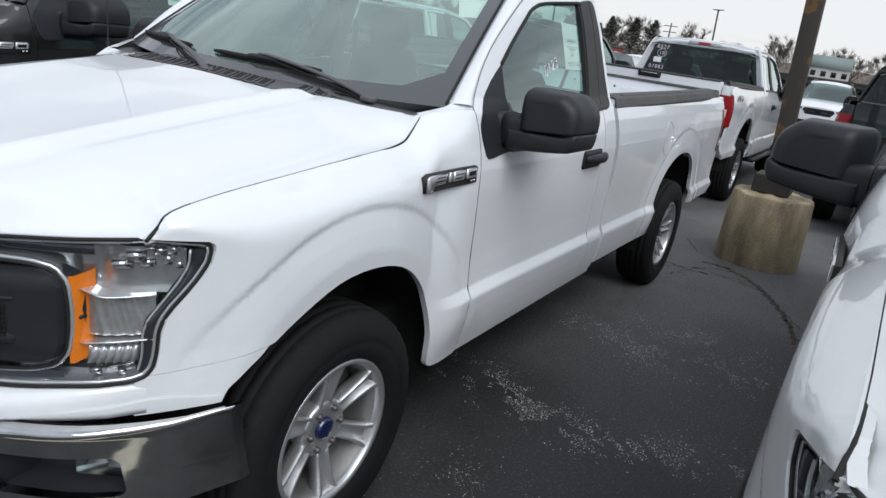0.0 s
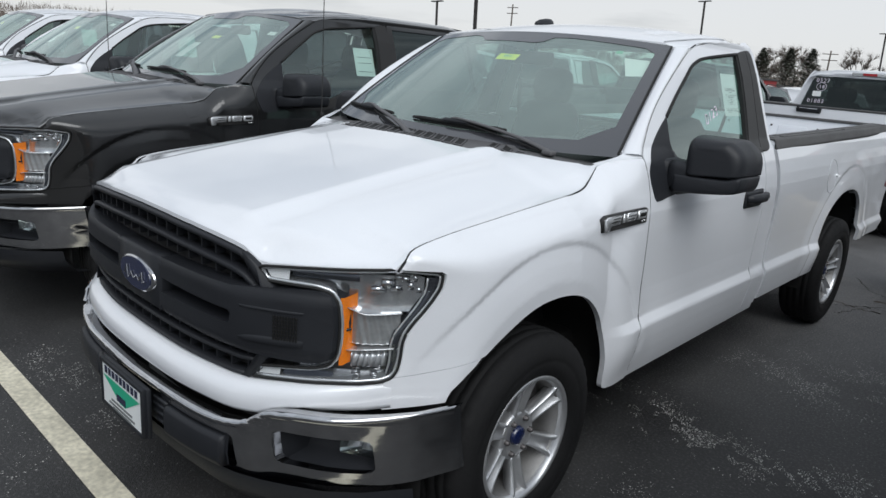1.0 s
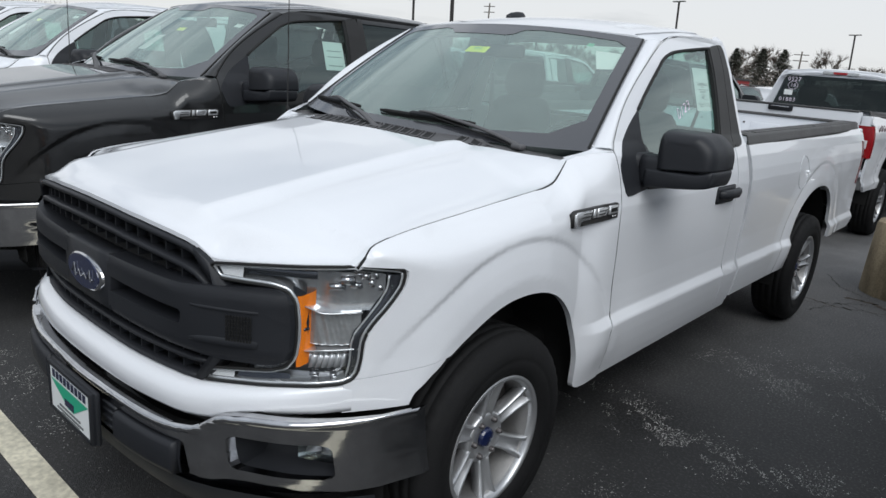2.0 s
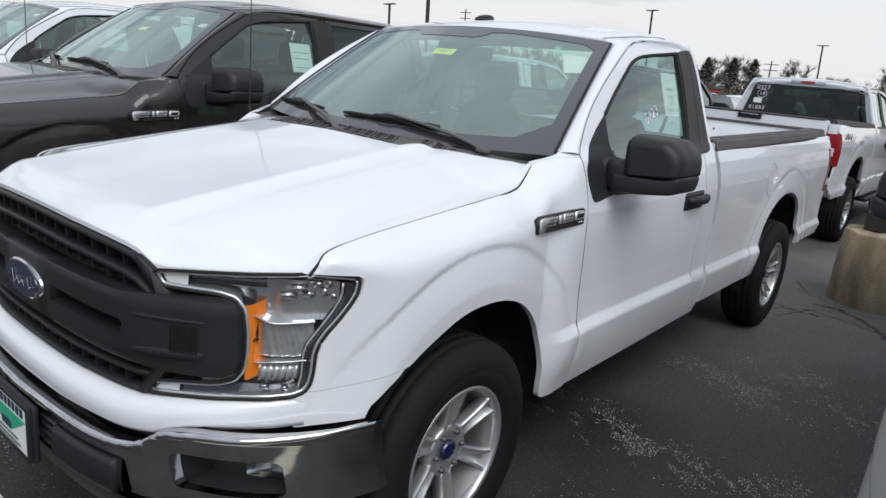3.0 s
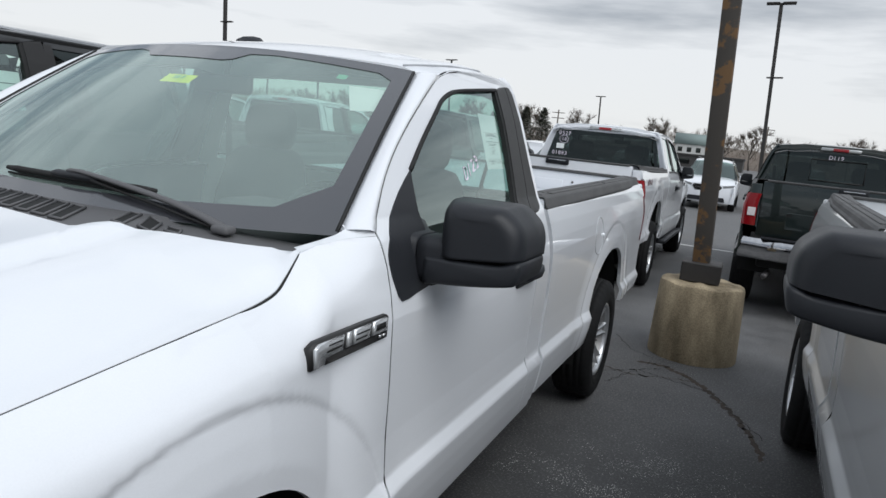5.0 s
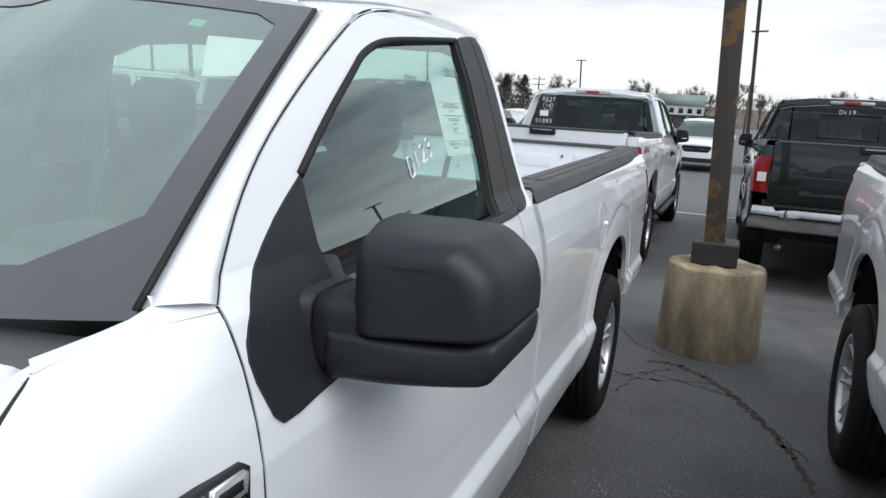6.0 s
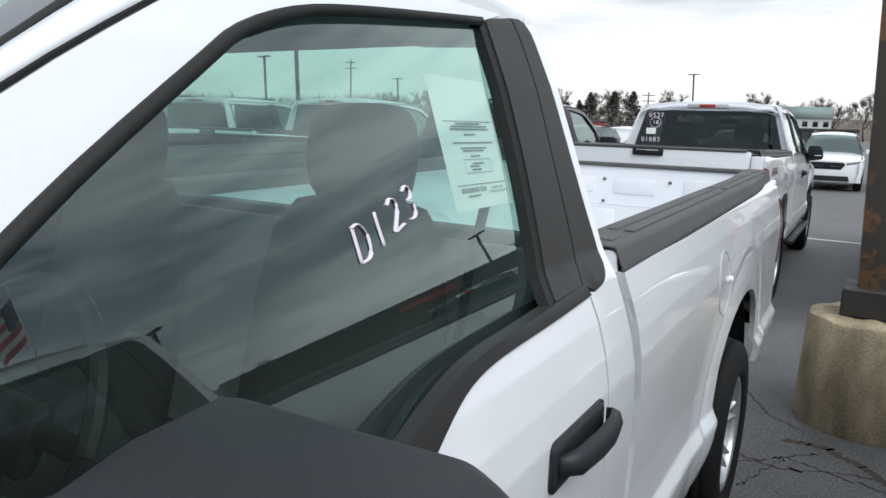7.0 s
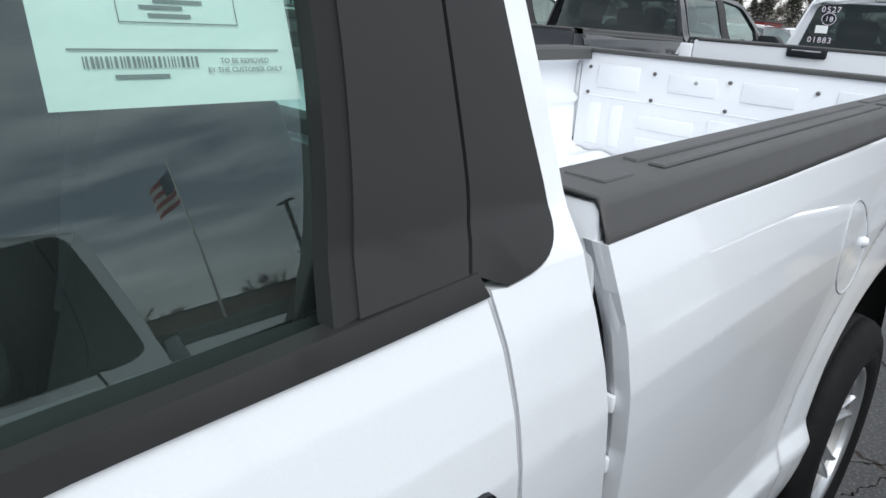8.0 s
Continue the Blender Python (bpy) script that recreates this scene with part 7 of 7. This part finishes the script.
def window_paper(truck, printed):
    slip = lambda name, y0, y1, z0, z1, off, mat, parent=None, label="": on_glass(truck, name, y0 + .029, y1 + .029, z0, z1, off, mat, parent, label=label)
    sh = slip("window_paper", 1.523, 1.704, 1.470, 1.664, -.019, M_PAPER, label="white printed paper inside the door window")
    o = -.0175
    if not printed:
        for z in (1.50, 1.56, 1.60):
            slip("print_bar", 1.55, 1.68, z, z + .004, o, M_INK, sh)
        return
    slip("print_rule", 1.540, 1.690, 1.505, 1.5062, o, M_INK, sh)
    slip("print_rule", 1.540, 1.690, 1.598, 1.5992, o, M_INK, sh)
    for z, a, b in ((1.594, 1.575, 1.650), (1.590, 1.560, 1.672), (1.586, 1.556, 1.676), (1.578, 1.595, 1.63), (1.566, 1.556, 1.68), (1.558, 1.575, 1.655), (1.554, 1.58, 1.645), (1.546, 1.60, 1.63), (1.535, 1.60, 1.635), (1.531, 1.59, 1.62), (1.526, 1.595, 1.625)):
        slip("print_bar", a, b, z, z + .0022, o, M_INK, sh)
    for a, b, c, d in ((1.575, 1.66, 1.522, 1.5228), (1.575, 1.66, 1.5418, 1.5426), (1.575, 1.5757, 1.522, 1.5426), (1.6593, 1.66, 1.522, 1.5426)):
        slip("print_box", a, b, c, d, o, M_INK, sh)
    rng2 = random.Random(3)
    y = 1.548
    while y < 1.622:
        w = rng2.choice((.0009, .0014, .002))
        slip("barcode_bar", y, y + w, 1.4945, 1.5015, o, M_INK, sh)
        y += w + rng2.choice((.001, .0016))
    slip("print_bar", 1.566, 1.602, 1.488, 1.4905, o, M_INK, sh)
    for body, z in (("TO BE REMOVED", 1.4985), ("BY THE CUSTOMER ONLY", 1.4925)):
        x = glass_x(z) - .0045
        m = Matrix.Translation((x, 1.689, z)) @ Matrix.Rotation(-.314, 4, "Y") @ Matrix(((0, 0, 1, 0), (1, 0, 0, 0), (0, 1, 0, 0), (0, 0, 0, 1)))
        text_mesh("removal_note", body, .0052, m, M_INK, sh, depth=.0001)


def screen_sticker(truck, u0, u1, v0, v1, mat, name, label):
    fn = lambda u, v: glass_front(u, v) + Vector((0, .006, -.006))
    return part(name, sheet([(u0, v0), (u1, v0), (u1, v1), (u0, v1)], fn, .1), mat, truck, label)


window_paper(hero, True)
st = screen_sticker(hero, -.085, .080, .69, .752, M_YELLOW, "stock_sticker", "yellow sticker inside the windscreen")
for u in (-.02, 0.0, .025):
    fn = lambda u_, v_: glass_front(u_, v_) + Vector((0, .003, -.003))
    part("sticker_stroke", sheet([(u - .006, .711), (u + .004, .711), (u + .006, .737), (u - .003, .737)], fn, .1), M_GREENST, st)
note = lambda u, v: glass_front(u, v) + Vector((0, .012, -.012))
part("screen_note", sheet([(.755, .84), (.905, .845), (.942, .692), (.825, .668)], note, .05), M_PAPER, hero, "white paper note inside the windscreen")
screen_sticker(hero, .690, .732, .862, .895, M_GREENST, "green_tag", "small green tag inside the windscreen")
for tr in (black, white_left, white_left_b):
    window_paper(tr, False)
    screen_sticker(tr, -.065, .072, .70, .748, M_YELLOW, "stock_sticker", "yellow sticker inside the windscreen")
    screen_sticker(tr, .66, .75, .845, .90, M_PAPER, "white_tag", "small white tag inside the windscreen")
    screen_sticker(tr, -.28, -.12, .40, .62, M_PAPER, "window_sheet", "pale sheet behind the windscreen")

# marker strokes on the door glass: D 1 2 3, climbing to the rear
GLYPHS = {
    "D": [[(.05, 1), (.10, .5), (.14, 0)], [(.0, .98), (.35, 1.06), (.66, .80), (.72, .38), (.55, .10), (.14, 0)]],
    "1": [[(.30, 1.0), (.36, .5), (.44, 0)]],
    "2": [[(.05, .82), (.25, 1.0), (.52, .95), (.58, .70), (.40, .36), (.22, .04), (.45, .10), (.80, .22)]],
    "3": [[(.08, .86), (.30, 1.02), (.54, .92), (.50, .68), (.28, .56), (.56, .52), (.64, .26), (.48, .04), (.22, .0)]],
}


def marker(truck, text, y, z, size, gap, climb, wb=3.584):
    for i, ch in enumerate(text):
        bm = bmesh.new()
        y0, z0 = y + i * gap, z + i * gap * climb
        for stroke in GLYPHS[ch]:
            pts = [(y0 + a * size * .95, z0 + b * size) for a, b in stroke]
            pts = [(glass_x(q) + .0015, p, q) for p, q in spl(pts, 4)]
            tube(bm, pts, .0031, 6, .3)
        part("marker_digit" if ch != "D" else "marker_letter", bm, M_CHALK, truck, "white marker writing on the glass")


marker(hero, "D123", 1.304, 1.437, .040, .0368, .34)


# writing on the rear windows and the bed sides of the back row
def spread(name, body, size, m, mat, truck, depth=None):
    for i, ch in enumerate(body):
        step = Matrix.Translation(((i - (len(body) - 1) / 2) * size * .60, 0, 0))
        t = text_mesh(name, ch, size, m @ step, mat, truck) if depth is None else text_mesh(name, ch, size, m @ step, mat, truck, depth=depth)
        t.location.z = .06


def rear_text(truck, body, x, z, size, extra):
    y = lerp(z, [(.5, 2.075), (1.3, 2.02), (1.82, 1.965)]) + extra + .012
    m = Matrix.Translation((x, y, z)) @ Matrix(((-1, 0, 0, 0), (0, 0, 1, 0), (0, 1, 0, 0), (0, 0, 0, 1)))
    spread("window_writing", body, size, m, M_CHALK, truck)


for tr in (white_four,):
    rear_text(tr, "0527", .56, 1.70, .075, .575)
    rear_text(tr, "18", .56, 1.615, .065, .575)
    rear_text(tr, "01883", .60, 1.42, .075, .575)
    ring = [(.56 + .062 * math.cos(a), 2.0 + .575 + .010, 1.617 + .055 * math.sin(a)) for a in np.linspace(0, 2 * math.pi, 21)]
    o = part("marker_ring", tube(bmesh.new(), ring, .003, 5), M_CHALK, tr)
    o.location.z = .06
    pp = part("window_tag", boxed((.60, 2.025 + .575, 1.52), (.11, .004, .07)), M_PAPER, tr, "small white paper on the rear window")
    pp.location.z = .06
rear_text(green, "D119", .03, 1.71, .07, .90)

for tr, wb in ((white_four, 3.683), (green, 3.683)):
    for s in (1, -1):
        x = side_x(wb + .78, 1.20, wb) + .002
        m = Matrix.Translation((s * x, wb + .78, 1.17)) @ (Matrix(((0, 0, 1, 0), (1, 0, 0, 0), (0, 1, 0, 0), (0, 0, 0, 1))) if s > 0 else Matrix(((0, 0, -1, 0), (-1, 0, 0, 0), (0, 1, 0, 0), (0, 0, 0, 1))))
        spread("drive_decal", "4X4", .23, m, M_REDDEC if tr == white_four else M_INK, tr, .001)
    for s in (1, -1):
        bm = boxed((s * .93, 1.35, .36), (.16, 2.3, .05), .02, 2)
        sb = part("side_step", bm, M_PLASTIC, tr, "black side step")
        sb.location.z = .06


slider = tube(bmesh.new(), [(x, lerp(z, [(.5, 2.075), (1.3, 2.02), (1.82, 1.965)]) + .912, z) for x, z in ((-.30, 1.42), (-.30, 1.68), (.30, 1.68), (.30, 1.42), (-.30, 1.42))], .010, 6)
part("slider_frame", slider, M_RUBBER, green, "black frame of the sliding rear window").location.z = .06


# roof fin of the white truck
fin = loft(bmesh.new(), [[(-.33 + .026 * s * math.cos(a), 1.62 + .09 * s * math.sin(a) + .05 * (1 - s), 1.862 + z) for a in np.linspace(0, 2 * math.pi, 16, endpoint=False)] for s, z in ((1.0, 0.0), (.96, .014), (.7, .030), (.3, .040))])
part("roof_aerial", fin, M_PLASTIC, hero, "black roof aerial fin")


# ---- loose grit and cracks on the asphalt ----
def grit():
    r = random.Random(21)
    bm = bmesh.new()

    def fleck(x, y, s):
        a = r.uniform(0, 6.3)
        k = r.choice((3, 4, 5))
        ph = [a + 2 * math.pi * i / k + r.uniform(-.3, .3) for i in range(k)]
        top = [bm.verts.new((x + s * r.uniform(.6, 1) * math.cos(p), y + s * r.uniform(.6, 1) * math.sin(p), .0015 + s * r.uniform(.2, .5))) for p in sorted(ph)]
        bm.faces.new(top)
    bands = [((.55, 1.36), (.95, 1.29), (1.19, 1.17), (1.52, 1.23), (1.95, 1.42), (2.3, 1.5)), ((.8, 2.40), (1.3, 2.31), (1.65, 2.40), (2.1, 2.50)), ((1.2, 2.85), (1.45, 2.72), (1.9, 2.8)),
             ((-1.7, -.80), (-1.2, -.73), (-.6, -.80)), ((-1.6, -1.3), (-.6, -1.2), (0, -1.25)), ((1.0, .6), (1.5, .5), (2.0, .62)), ((1.1, .15), (1.6, .05), (2.1, .2))]
    for n, (line, wide, count, big) in enumerate(zip(bands, (.052, .075, .065, .045, .08, .05, .06), (7000, 3900, 1700, 1600, 1200, 1300, 1000), (.0033, .0032, .0029, .003, .003, .0029, .0029))):
        for _ in range(count):
            i = r.randrange(len(line) - 1)
            t = r.random()
            x = line[i][0] * (1 - t) + line[i + 1][0] * t + r.gauss(0, wide) * (1.0 + 1.4 * r.random())
            y = line[i][1] * (1 - t) + line[i + 1][1] * t + r.gauss(0, wide) * (1.0 + 1.4 * r.random())
            if noise.noise(Vector((x * 5, y * 5, n))) + .7 * noise.noise(Vector((x * 17, y * 17, n))) > .02:
                fleck(x, y, big * (.25 + 1.1 * r.random() ** 2.5) + .0006)
    for _ in range(16000):
        x, y = r.uniform(-3.4, 3.4), r.uniform(-2.4, 7)
        if noise.noise(Vector((x * 1.5, y * 1.5, 9))) > 0:
            fleck(x, y, r.uniform(.0009, .0030))
    tagged(part("grit", bm, M_FLECK, None), "pale grit and paint flakes scattered on asphalt", "grit", kind="stuff")


grit()


def crack(pts, w, seed, mat=None, lift=.0025):
    r = random.Random(seed)
    bm = bmesh.new()
    line = []
    for a, b in zip(pts, pts[1:]):
        for i in range(14):
            t = i / 14
            line.append((a[0] * (1 - t) + b[0] * t + r.gauss(0, .008), a[1] * (1 - t) + b[1] * t + r.gauss(0, .008)))
    loft(bm, [[(x - .6 * w * r.uniform(.3, 1), y - w * r.uniform(.3, 1), lift), (x + .6 * w * r.uniform(.3, 1), y + w * r.uniform(.3, 1), lift)] for x, y in line], closed=False)
    tagged(part("asphalt_crack" if mat is None else "asphalt_stain", bm, mat or M_CRACK, None), "ragged crack in the asphalt surface" if mat is None else "brown rust stain run across the asphalt", "crack" if mat is None else "stain", kind="structure")


crack([(.80, 4.10), (.94, 4.17), (1.14, 4.37), (1.30, 4.52)], .007, 1)
crack([(1.14, 4.37), (1.26, 4.33), (1.68, 4.21), (1.86, 3.80), (2.0, 3.5)], .005, 2)
crack([(.98, 3.92), (1.05, 4.1), (1.14, 4.37)], .006, 3)
crack([(1.2, 4.75), (1.0, 4.9), (.8, 5.3)], .006, 4)
crack([(1.12, 4.60), (1.30, 4.60), (1.52, 4.42), (1.68, 4.16), (1.80, 3.90), (1.92, 3.58), (2.0, 3.2)], .034, 5, M_RUSTRUN, .0012)
crack([(.85, 4.28), (1.13, 4.22), (1.30, 4.30), (1.55, 4.38)], .012, 6, M_RUSTRUN, .0014)

bpy.data.objects.remove(WHEEL_HOLDER)
for o in (W_RIM, W_TYRE, W_CAP, W_NUT, W_DISC, W_HUB, W_SPOKE, W_BARREL):
    bpy.data.objects.remove(o)
